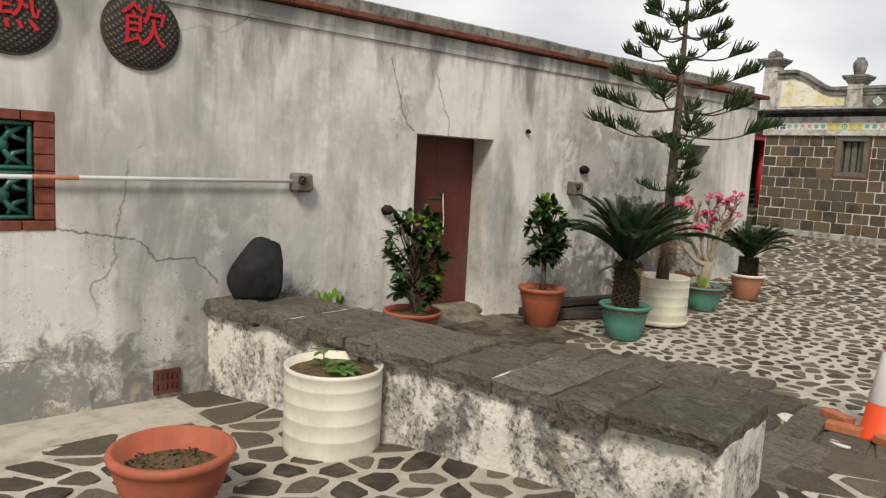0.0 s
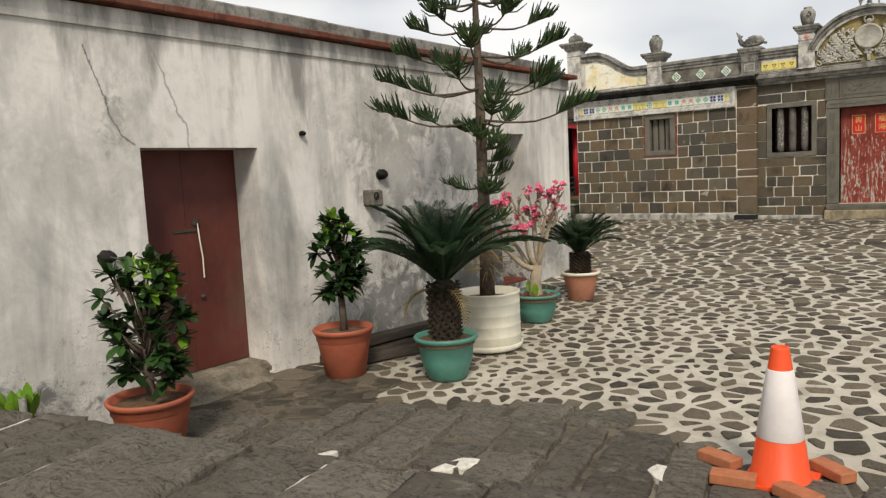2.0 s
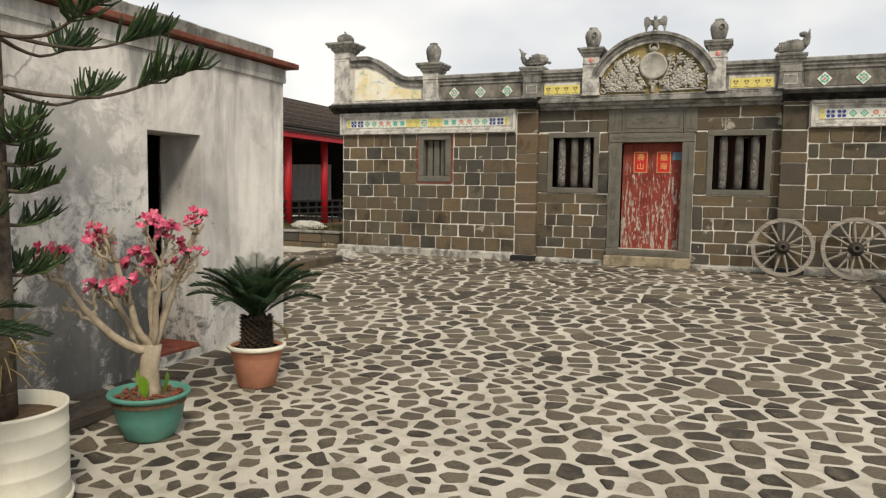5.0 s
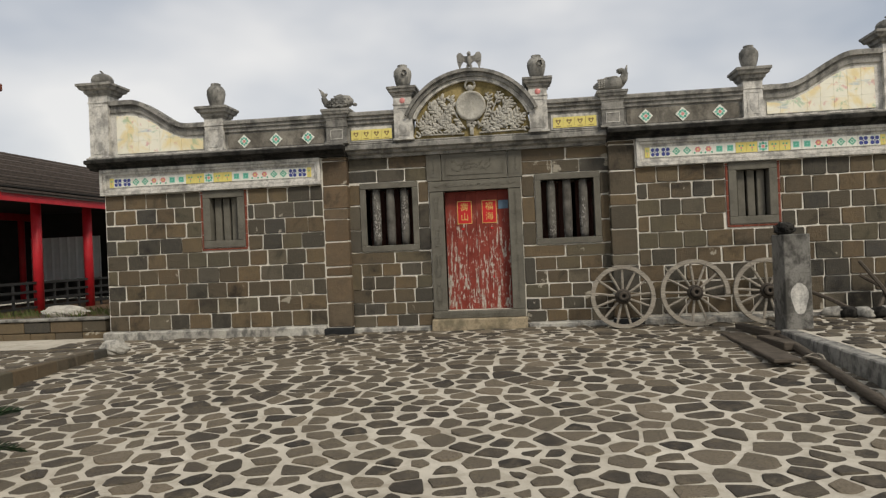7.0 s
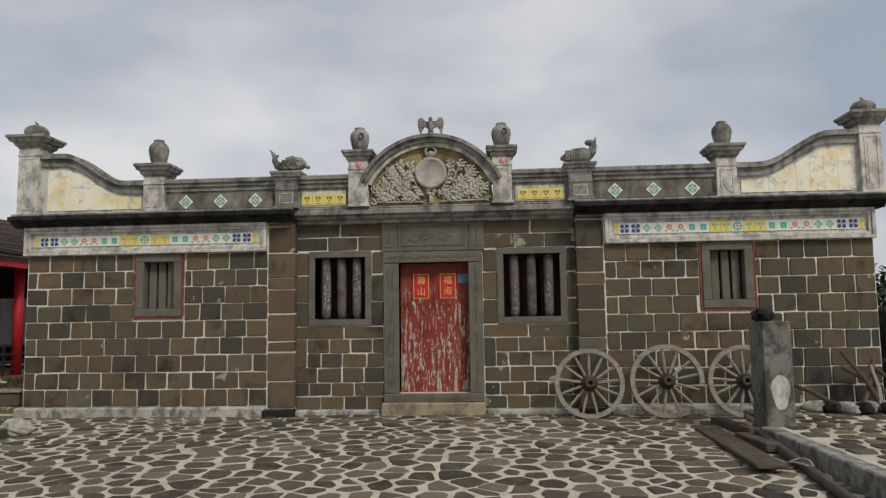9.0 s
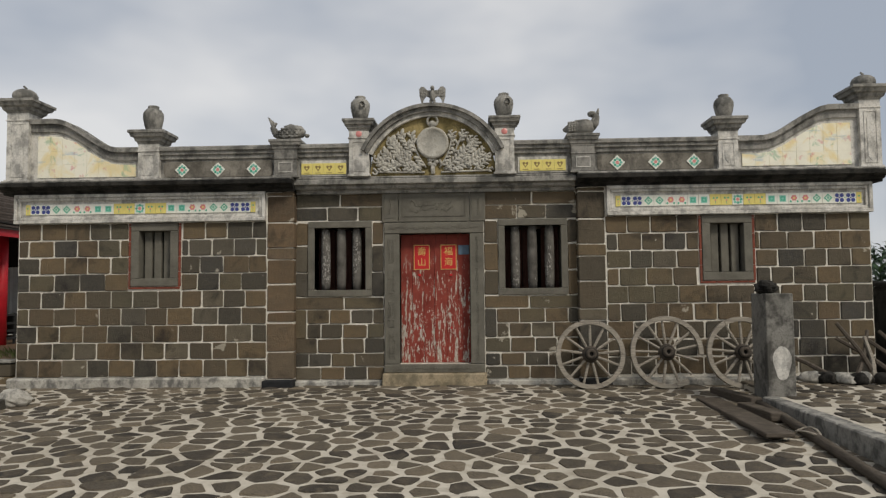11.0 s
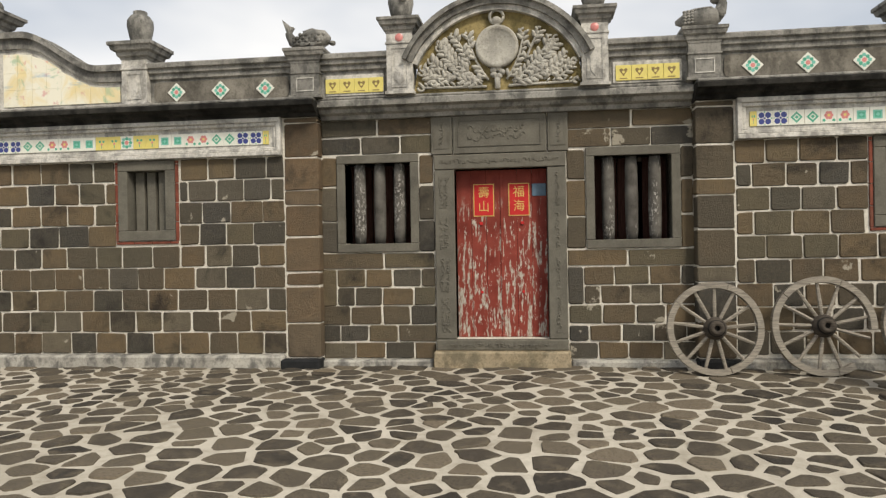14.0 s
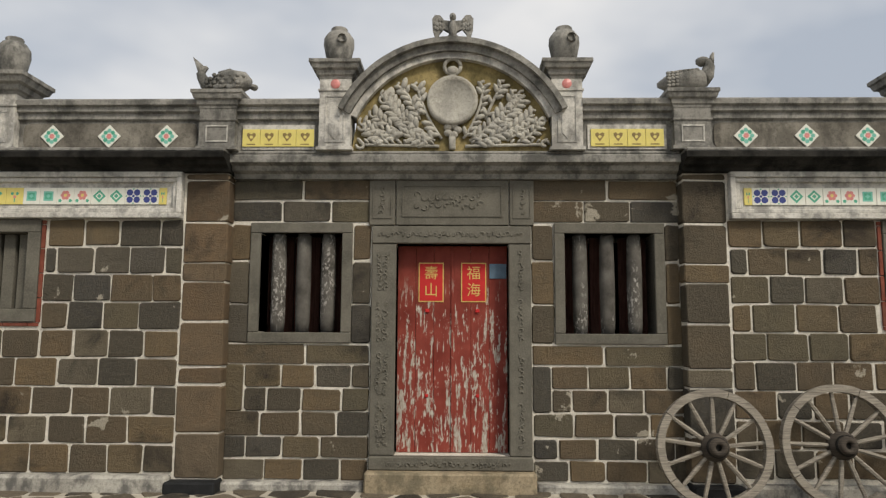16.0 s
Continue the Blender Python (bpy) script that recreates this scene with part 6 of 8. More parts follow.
def norfolk_pine():
    t = thing("potted_pine", pose(-3.78, 7.36, gz(-3.78, 7.36) + 0.012), "tall young tiered pine growing in a cream plastic drum", "potted tree")
    bm = bmesh.new()
    lathe(bm, [(0.28, 0), (0.31, 0.01), (0.32, 0.06), (0.305, 0.06), (0.295, 0.03), (0.02, 0.03)], 36)
    part("saucer", bm, CREAM, t, "cream plastic saucer", True)
    r, h = 0.3, 0.5
    prof = [(r * 0.97, 0), (r, 0.01)]
    for i in range(4):
        z = 0.1 + 0.1 * i
        prof += [(r, z - 0.01), (r * 1.008, z - 0.004), (r * 1.008, z + 0.004), (r, z + 0.01)]
    prof += [(r, h - 0.02), (r * 1.015, h - 0.015), (r * 1.015, h), (r * 0.97, h), (r * 0.96, h - 0.08), (0.02, h - 0.085)]
    bm = bmesh.new()
    lathe(bm, prof, 40)
    tub = part("drum", bm, CREAM, t, smooth=True)
    tub.location = (0, 0, 0.032)
    bm = bmesh.new()
    lathe(bm, [(0.285, 0.4), (0.285, 0.455), (0.15, 0.465), (0.01, 0.475)], 24)
    part("soil", bm, SOIL, t, "brown soil")
    rnd = random.Random(17)
    bmw, bmn = bmesh.new(), bmesh.new()
    tube(bmw, [(0.0, 0, 0.44), (0.015, 0.0, 0.9), (0.0, 0.01, 1.6), (0.015, 0, 2.3), (0.01, 0, 3.0), (0.0, 0, 3.9)], [0.075, 0.062, 0.054, 0.043, 0.03, 0.008], 10)
    for zz in np.arange(0.6, 3.5, 0.11):
        ring = [(0.012 + (0.071 - 0.0175 * zz) * math.cos(a), (0.071 - 0.0175 * zz) * math.sin(a), zz) for a in [2 * math.pi * i / 10 for i in range(11)]]
        tube(bmw, ring, 0.006, 4)
    turn = 0.4
    for z, ln, cnt, fg in ((2.11, 0.93, 5, 22), (2.38, 0.88, 6, 22), (2.66, 0.77, 5, 21), (2.93, 0.66, 5, 20), (3.16, 0.52, 5, 19), (3.37, 0.42, 5, 17), (3.56, 0.3, 5, 15), (3.72, 0.2, 4, 12)):
        for i in range(cnt):
            pine_branch(bmw, bmn, Vector((0.01, 0, z + rnd.uniform(-0.02, 0.02))), turn + 2 * math.pi * i / cnt + rnd.uniform(-0.15, 0.15), ln * rnd.uniform(0.88, 1.08), rnd, 0.05 * ln, fg)
        turn += 0.55
    for z, ln in ((2.03, 0.24), (1.95, 0.3), (1.86, 0.32), (1.75, 0.26), (1.62, 0.24), (1.5, 0.36), (1.45, 0.32), (1.2, 0.3), (1.12, 0.34), (1.05, 0.28)):
        for i in range(2):
            pine_branch(bmw, bmn, Vector((0.01, 0, z)), rnd.uniform(0, 6.28), ln * rnd.uniform(0.8, 1.2), rnd, 0.02, 12)
    part("trunk", bmw, BARK, t, "ringed grey-brown trunk and thin branches", True)
    part("needles", bmn, NEEDLE, t, "upturned tufts of dark green shoots")
    bm = bmesh.new()
    for i in range(46):
        a, el = rnd.uniform(0, 6.28), rnd.uniform(-0.6, 0.9)
        d = Vector((math.cos(a) * math.cos(el), math.sin(a) * math.cos(el), math.sin(el)))
        b = Vector((0.02, 0, rnd.uniform(0.72, 0.92))) + Vector((d.x, d.y, 0)) * 0.05
        tube(bm, [b, b + d * 0.1, b + d * 0.17 - Vector((0, 0, 0.03))], [0.004, 0.004, 0.002], 3)
    part("dead_foliage", bm, LEAF_DRY, t, "dry straw-coloured shoots")


norfolk_pine()


def desert_rose():
    t = pot_bowl("potted_desert_rose", pose(-3.87, 8.43, gz(-3.87, 8.43) + 0.01), "green plastic pot with a bare-branched pink-flowering desert rose", "potted plant", green_pot_profile(0.255, 0.3), GREENPOT, 0.26, 0.225)
    rnd = random.Random(31)
    bm, fl = bmesh.new(), bmesh.new()
    tips = []
    side, deep = Vector((0.78, 0.62, 0)), Vector((-0.62, 0.78, 0))

    def limb(p, q, r0, r1, bow):
        """A bowed limb from p to q; returns points along it."""
        pts = []
        for i in range(7):
            u = i / 6
            wob = Vector((rnd.uniform(-1, 1), rnd.uniform(-1, 1), rnd.uniform(-1, 1))) * 0.012 * (0 < i < 6)
            pts.append(p.lerp(q, u) + Vector((0, 0, bow * math.sin(math.pi * u))) + wob)
        tube(bm, pts, [r0 + (r1 - r0) * i / 6 for i in range(7)], 7)
        return pts

    def twigs(p, out, ln, r, depth):
        for i in range(rnd.choice((2, 3, 3))):
            d = (out * 0.75 + Vector((rnd.uniform(-1, 1), rnd.uniform(-1, 1), rnd.uniform(-0.25, 1.0))) * 0.8).normalized()
            q = p + d * ln * rnd.uniform(0.7, 1.2)
            limb(p, q, r, r * 0.7, -0.1 * ln)
            if depth:
                twigs(q, (d + Vector((0, 0, 0.35))).normalized(), ln * 0.72, r * 0.7, depth - 1)
            else:
                tips.append((q, d))

    fork = Vector((0.02, 0.01, 0.6))
    tube(bm, [(0, 0, 0.23), (0.004, 0, 0.32), (0.0, 0, 0.45), fork], [0.088, 0.068, 0.058, 0.06], 12)
    for a, h, d, r in ((-0.44, 1.0, -0.1, 0.034), (-0.28, 1.05, 0.16, 0.03), (-0.16, 1.14, -0.14, 0.03), (0.02, 1.2, 0.08, 0.034), (0.1, 1.12, -0.18, 0.026), (0.24, 1.18, 0.05, 0.028)):
        end = side * a + deep * d + Vector((0, 0, h))
        pts = limb(fork - Vector((0, 0, 0.04)), end, r, r * 0.55, -0.1 if a < -0.1 else 0.02)
        out = (end - fork).normalized()
        twigs(end, out, 0.14, r * 0.5, 1)
        twigs(pts[4], (out + deep * (0.6 if d > 0 else -0.6)).normalized(), 0.13, r * 0.45, 1)
    part("stem", bm, BARK_PALE, t, "smooth pale swollen branches", True)
    for p, d in tips:
        if (p.dot(side) > 0.2 and rnd.random() < 0.62) or p.z < 0.95 or rnd.random() < 0.2:
            continue
        for j in range(rnd.randint(2, 4)):
            c = p + Vector((rnd.uniform(-0.045, 0.045), rnd.uniform(-0.045, 0.045), rnd.uniform(-0.03, 0.045)))
            ax = (d + Vector((rnd.uniform(-0.9, 0.9), rnd.uniform(-1.4, 0.4), rnd.uniform(-0.4, 0.6)))).normalized()
            s = ax.orthogonal().normalized()
            q = ax.cross(s)
            for k in range(5):
                an = 2 * math.pi * k / 5
                dr = (s * math.cos(an) + q * math.sin(an) + ax * 0.45).normalized()
                sd = (q * math.cos(an) - s * math.sin(an)) * 0.013
                f = fl.faces.new([fl.verts.new(v) for v in (c, c + dr * 0.018 + sd, c + dr * 0.036 + sd * 0.6, c + dr * 0.036 - sd * 0.6, c + dr * 0.018 - sd)])
        for j in range(rnd.randint(0, 3)):
            dd = (d + Vector((rnd.uniform(-1, 1), rnd.uniform(-1, 1), rnd.uniform(-0.3, 0.6)))).normalized()
            leaf_blade(fl, p, dd, Vector((0, 0, 1)), 0.06, 0.02, 0.3, 1)
    part("blossom", fl, [PETAL, LEAF_GLOSSY], t, "clusters of small pink flowers and few leaves")
    bm = bmesh.new()
    for i in range(60):
        a, r = rnd.uniform(0, 6.28), 0.2 * math.sqrt(rnd.random())
        ellipsoid(bm, (r * math.cos(a), r * math.sin(a), 0.283), (0.016, 0.012, 0.009), 6, 4)
    tagged(part("gravel", bm, BRICKRED, t), "reddish gravel on the soil", kind="stuff")
    bm = bmesh.new()
    for a in (0.3, 2.8, 5.2):
        leaf_blade(bm, Vector((0.09 * math.cos(a), 0.09 * math.sin(a), 0.27)), Vector((0.3 * math.cos(a), 0.3 * math.sin(a), 1)), Vector((math.cos(a), math.sin(a), 0)), 0.16, 0.07, 0.1)
    tagged(part("weed", bm, LEAF_NEW, t), "yellow-green weed leaves", kind="stuff")


desert_rose()


def lower_yard():
    x, y = -3.15, 2.7
    t = thing("planter_drum", pose(x, y, gz(x, y) - 0.005), "white ribbed plastic drum planted with small seedlings", "planter")
    r, h = 0.315, 0.56
    drum(t, r, h, 4, CREAM)
    rnd = random.Random(5)
    bm = bmesh.new()
    for px, py, ph, n in ((-0.09, -0.03, 0.1, 8), (0.05, -0.02, 0.06, 9), (0.12, 0.02, 0.05, 9), (0.02, 0.06, 0.05, 7), (0.16, -0.05, 0.045, 7)):
        b = Vector((px, py, h - 0.05))
        tube(bm, [b, b + Vector((0.005, 0, ph * 0.6)), b + Vector((0, 0.005, ph))], 0.004, 5)
        for k in range(n):
            a = rnd.uniform(0, 6.28)
            dd = Vector((math.cos(a), math.sin(a), rnd.uniform(-0.1, 0.5))).normalized()
            leaf_blade(bm, b + Vector((0, 0, ph * rnd.uniform(0.5, 1.3))), dd, Vector((0, 0, 1)), rnd.uniform(0.07, 0.11), 0.042, 0.3)
    part("greenery", bm, LEAF_SEED, t, "small green seedlings")
    x, y = -2.82, 1.54
    b = pot_bowl("bowl_planter", pose(x, y, gz(x, y) - 0.004), "wide terracotta bowl with bare weedy soil", "planter", [(0.17, 0), (0.18, 0.01), (0.255, 0.14), (0.285, 0.24), (0.292, 0.285), (0.312, 0.3), (0.32, 0.318), (0.313, 0.338), (0.297, 0.345)], TERRA, 0.225, 0.25, 40)
    bm = bmesh.new()
    for i in range(240):
        a, r = rnd.uniform(0, 6.28), 0.24 * math.sqrt(rnd.random())
        p = Vector((r * math.cos(a), r * math.sin(a), 0.232))
        d = Vector((rnd.uniform(-1, 1), rnd.uniform(-1, 1), rnd.uniform(0.2, 1.2))).normalized()
        leaf_blade(bm, p, d, Vector((0, 0, 1)), rnd.uniform(0.02, 0.05), 0.012, 0.4)
    tagged(part("ground_cover", bm, LEAF_CYCAD, b), "sparse low weeds", kind="stuff")
    # vent brick at the foot of the wall
    v = thing("vent_brick", pose(WX, 2.28, -0.24), "pierced dark red clay vent brick in the wall", "vent")
    bm = bmesh.new()
    box(bm, -0.02, 0.03, -0.105, 0.105, -0.1, -0.07)
    box(bm, -0.02, 0.03, -0.105, 0.105, 0.07, 0.1)
    box(bm, -0.02, 0.03, -0.105, 0.105, -0.014, 0.014)
    for k in range(6):
        yy = -0.105 + k * 0.038
        box(bm, -0.02, 0.028, yy, yy + 0.02, -0.07, 0.07)
    part("grille", bm, REDPAINT, v)
    part("back", boxed(-0.03, -0.005, -0.1, 0.1, -0.095, 0.095), BLACK, v)


lower_yard()


def small_pot():
    t = pot_bowl("potted_succulent", pose(-4.74, 3.64, gz(-4.74, 4.0)), "small dark red pot with a bright green seedling", "potted plant", flower_pot_profile(0.12, 0.3), REDPAINT, 0.27, 0.1, 20)
    rnd = random.Random(12)
    bm = bmesh.new()
    for i in range(16):
        a = i * 2.4
        d = Vector((0.45 * math.cos(a), 0.45 * math.sin(a), rnd.uniform(0.6, 1.1))).normalized()
        leaf_blade(bm, Vector((0.015 * math.cos(a), 0.015 * math.sin(a), 0.27)), d, Vector((math.cos(a), math.sin(a), 0.2)), rnd.uniform(0.19, 0.29), 0.075, 0.15)
    part("foliage", bm, LEAF_NEW, t)
    bm = bmesh.new()
    lathe(bm, [(0.022, 0.2), (0.022, 0.47), (0.018, 0.47), (0.018, 0.3)], 12, centre=(0.1, -0.03, 0))
    part("pipe_stub", bm, CEMENT_PALE, t, "grey plastic pipe stub")


small_pot()


# ---- on the white wall ----
def wall_fixtures():
    pvc = mat_plain("white_pvc", (0.68, 0.68, 0.66), 0.4, 0.08, 5, dirt=0.15)
    c = thing("conduit_pipe", pose(WX + 0.06, 1.2, 1.39), "white plastic conduit with a rusty sleeve fixed along the wall", "pipe")
    bm = bmesh.new()
    tube(bm, [(0, -7.0, 0.02), (0, -0.0, 0.0), (0, 2.16, 0.02)], 0.017, 12)
    part("pipe", bm, pvc, c, smooth=True)
    bm = bmesh.new()
    tube(bm, [(0, 0.12, 0.002), (0, 0.42, 0.003)], 0.0185, 12)
    part("sleeve", bm, TERRA_PALE, c, "rusty brown sleeve")
    for y, z, nm in ((3.43, 1.4, "socket"), (7.17, 1.41, "socket")):
        b = thing("stone_bracket", pose(WX, y, z), "small rough stone bracket with a hole, set in the wall", "bracket", "stone brackets")
        bm = bmesh.new()
        box(bm, -0.02, 0.12, -0.09, 0.09, -0.085, 0.085, bevel=0.02)
        for v in bm.verts:
            v.co += Vector((noise.noise(v.co * 20), noise.noise(v.co * 20 + Vector((9, 0, 0))), noise.noise(v.co * 20 + Vector((0, 9, 0))))) * 0.012
        body = part("body", bm, PEBBLE, b)
        bm = bmesh.new()
        lathe(bm, [(0.035, 0), (0.04, 0.008), (0.028, 0.01), (0.025, 0.002)], 14)
        bmesh.ops.transform(bm, matrix=pose(0.12, -0.03, 0.02, 0, 90, 0), verts=bm.verts)
        part("hole", bm, BLACK, body)
    for y, z, r in ((7.35, 1.64, 0.07), (6.31, 2.04, 0.032), (4.4, 1.15, 0.065)):
        bm = bmesh.new()
        ellipsoid(bm, (0.025, 0, 0), (0.06 if r > 0.05 else 0.03, r, r * 0.75), 12, 8, rough=0.35)
        o = part("wall_stone", bm, CEMENT_DARK, smooth=True)
        o.location = (WX, y, z)
        tagged(o, "dark stone stub sticking out of the plaster", "stone", "stone stubs")
    # woven trays
    k = Mat("dark_woven_bamboo", 0.7)
    v = k.coords((1, 1, 1))
    a = k.wave(14, k.coords(), 0.4, 1, "DIAGONAL")
    bb = k.wave(11, k.coords((1, -1, 1)), 0.4, 1, "DIAGONAL")
    weave = k.maths("MULTIPLY", a, bb)
    k.bump(weave, 0.8, 0.01)
    tray = k.color(k.mix(k.ramp(k.noise(30, 3, 0.6), (0.4, 0.0), (0.7, 0.6)), k.ramp(weave, (0.1, (0.03, 0.026, 0.022)), (0.6, (0.13, 0.11, 0.095))), (0.055, 0.05, 0.045)))
    paint = mat_plain("red_sign_paint", (0.5, 0.012, 0.02), 0.6, 0.15, 12)
    for y, ch in ((2.07, "\u98f2"), (1.22, "\u71b1")):
        b = thing("woven_tray", pose(WX + 0.002, y, 2.5), "round dark woven bamboo tray painted with a red character", "wall sign", "woven trays")
        bm = bmesh.new()
        lathe(bm, [(0.27, 0), (0.28, 0.012), (0.265, 0.03), (0.2, 0.055), (0.1, 0.068), (0.01, 0.072)], 36)
        bmesh.ops.transform(bm, matrix=pose(0, 0, 0, 0, 90, 0), verts=bm.verts)
        part("weave", bm, tray, b, smooth=True)
        bm = bmesh.new()
        ring = [(0.012, 0.278 * math.cos(t), 0.278 * math.sin(t)) for t in [2 * math.pi * i / 32 for i in range(33)]]
        tube(bm, ring, 0.012, 6)
        part("rim", bm, HUBWOOD, b)
        me = text_mesh(ch, 0.34, 0.003)
        me.materials.append(paint)
        o = new("character", me)
        o.parent = b
        o.matrix_local = pose(0.078, 0, 0.01, 90, 0, 90)
        o["label"] = "red painted character"


wall_fixtures()


def lattice_window():
    glaze = mat_plain("green_glazed_clay", (0.02, 0.11, 0.085), 0.3, 0.35, 14, dirt=0.2, spec=0.5)
    y0, y1, z0, z1 = WN
    w = thing("window_5", pose(WX, (y0 + y1) / 2, z0), "window of green glazed openwork tiles framed in red brick", "window", kind="structure")
    hw, h = (y1 - y0) / 2, z1 - z0
    f = 0.13
    n = 5
    for i in range(n):
        a = -hw + 2 * hw * i / n
        for zz in (0, h - 0.07):
            part("brick", boxed(-0.2, 0.012, a + 0.002, a + 2 * hw / n - 0.006, zz, zz + 0.066, bevel=0.005), BRICKRED, w)
    m = 6
    for i in range(m):
        a = 0.07 + (h - 0.14) * i / m
        for s in (-1, 1):
            ya = s * hw - (f if s > 0 else 0)
            part("brick", boxed(-0.2, 0.004, ya + 0.002, ya + f - 0.002, a + 0.003, a + (h - 0.14) / m - 0.003, bevel=0.005), BRICKRED, w)
    cols, rows = 2, 2
    cw, ch = (2 * hw - 2 * f) / cols, (h - 0.14) / rows
    for i in range(cols):
        for j in range(rows):
            cy, cz = -hw + f + cw * (i + 0.5), 0.07 + ch * (j + 0.5)
            bm = bmesh.new()
            t = 0.035
            for q in ((cy - cw / 2 + 0.004, cy + cw / 2 - 0.004, cz - ch / 2 + 0.004, cz - ch / 2 + t), (cy - cw / 2 + 0.004, cy + cw / 2 - 0.004, cz + ch / 2 - t, cz + ch / 2 - 0.004), (cy - cw / 2 + 0.004, cy - cw / 2 + t, cz - ch / 2 + t, cz + ch / 2 - t), (cy + cw / 2 - t, cy + cw / 2 - 0.004, cz - ch / 2 + t, cz + ch / 2 - t)):
                box(bm, -0.12, -0.03, q[0], q[1], q[2], q[3], bevel=0.008)
            for s1 in (-1, 1):
                for s2 in (-1, 1):
                    tube(bm, [(-0.07, cy, cz), (-0.06, cy + s1 * cw * 0.13, cz + s2 * ch * 0.24), (-0.07, cy + s1 * cw * 0.36, cz + s2 * ch * 0.38)], [0.018, 0.024, 0.016], 7)
                    tube(bm, [(-0.07, cy + s1 * cw * 0.38, cz + s2 * ch * 0.1), (-0.06, cy + s1 * cw * 0.2, cz + s2 * ch * 0.16), (-0.07, cy + s1 * cw * 0.1, cz + s2 * ch * 0.38)], [0.014, 0.02, 0.014], 6)
            lathe(bm, [(0.05, -0.02), (0.055, 0.0), (0.03, 0.02)], 10)
            vs = list(bm.verts)[-30:]
            bmesh.ops.transform(bm, matrix=pose(-0.06, cy, cz, 0, 90, 0), verts=vs)
            part("lattice_tile", bm, glaze, w, "green glazed openwork tile", True)


lattice_window()


# ---- loose things in the yard ----
def timber_pile():
    rnd = random.Random(4)
    for i, (x, y, z, ln, turn, tl) in enumerate(((-4.72, 6.95, 0.0, 1.5, 84, 0), (-4.55, 6.85, 0.0, 1.3, 78, 1), (-4.38, 6.8, 0.0, 0.9, 66, 0), (-4.64, 7.05, 0.085, 1.4, 86, 2), (-4.6, 8.4, 0.0, 1.7, 93, 0), (-4.45, 8.3, 0.0, 1.5, 96, 0))):
        bm = bmesh.new()
        box(bm, -ln / 2, ln / 2, -0.07, 0.07, 0, 0.08, bevel=0.008)
        for v in bm.verts:
            v.co += Vector((0.03 * noise.noise(v.co * 5 + Vector((i, 0, 0))), 0.008 * noise.noise(v.co * 9), 0.006 * noise.noise(v.co * 7)))
        o = part("timber_baulk", bm, PLANKWOOD)
        o.matrix_world = pose(x, y, gz(x, y) + 0.01 + z, 0, tl * 0.6, turn)
        tagged(o, "dark rotten timber baulk lying along the wall", "timber", "timbers by the wall")


timber_pile()


def traffic_cone():
    orange = mat_plain("faded_orange_plastic", (0.78, 0.085, 0.022), 0.5, 0.1, 6, dirt=0.12)
    white = mat_plain("worn_white_sleeve", (0.72, 0.68, 0.66), 0.6, 0.1, 7, dirt=0.2)
    t = thing("traffic_cone", pose(-0.88, 5.63, gz(-0.88, 5.63) + 0.024), "orange traffic cone with a worn white band, weighed down with bricks", "traffic cone")
    bm = bmesh.new()
    lathe(bm, [(0.158, 0.0), (0.158, 0.012), (0.145, 0.02), (0.044, 0.69), (0.042, 0.7), (0.036, 0.7), (0.036, 0.6)], 28)
    cone_body = part("cone", bm, orange, t, smooth=True)
    bm = bmesh.new()
    lathe(bm, [(0.1135, 0.235), (0.1148, 0.238), (0.0645, 0.583), (0.0625, 0.587)], 28)
    part("band", bm, white, cone_body, "white reflective band", True)
    bm = bmesh.new()
    prism(bm, [(-0.165, -0.165), (0.165, -0.165), (0.165, 0.165), (-0.165, 0.165)], "z", 0.0, 0.012)
    part("base", bm, orange, t)
    for x, y, z, turn, ty in ((-1.07, 5.47, 0.0, 8, 0), (-0.76, 5.43, 0.0, -28, 0), (-1.2, 5.69, 0.0, -22, 0), (-0.67, 5.81, 0.0, -38, 0)):
        bm = bmesh.new()
        box(bm, -0.11, 0.11, -0.05, 0.05, 0, 0.056, bevel=0.005)
        for v in bm.verts:
            v.co += Vector((noise.noise(v.co * 30), noise.noise(v.co * 31 + Vector((5, 0, 0))), 0)) * 0.004
        o = part("loose_brick", bm, BRICK_NEW)
        o.matrix_world = pose(x, y, gz(x, y) + 0.026 + z, 0, 0, turn)
        tagged(o, "orange clay brick lying against the traffic cone", "brick", "bricks round the cone")
    for x, y, r in ((-1.35, 5.38, 0.115), (-3.21, 4.68, 0.05), (-1.73, 4.78, 0.06), (-0.98, 5.19, 0.05)):
        bm = bmesh.new()
        n = 11
        poly = [(r * (1 + 0.28 * noise.noise(Vector((math.cos(a) * 2 + x, math.sin(a) * 2, y)))) * math.cos(a) * 1.5, r * (1 + 0.28 * noise.noise(Vector((math.cos(a) * 2 + x, math.sin(a) * 2, y)))) * math.sin(a) * 0.7) for a in [2 * math.pi * i / n for i in range(n)]]
        prism(bm, poly, "z", 0.0, 0.036)
        o = part("mortar_patch", bm, JOINT)
        o.matrix_world = pose(x, y, gz(x, y), 0, 0, 20 + 40 * x)
        tagged(o, "white splash of hardened mortar on the slabs", "mortar patch", "mortar patches")


BRICK_NEW = mat_plain("orange_clay_brick", (0.42, 0.15, 0.07), 0.85, 0.25, 14, dirt=0.2)
traffic_cone()


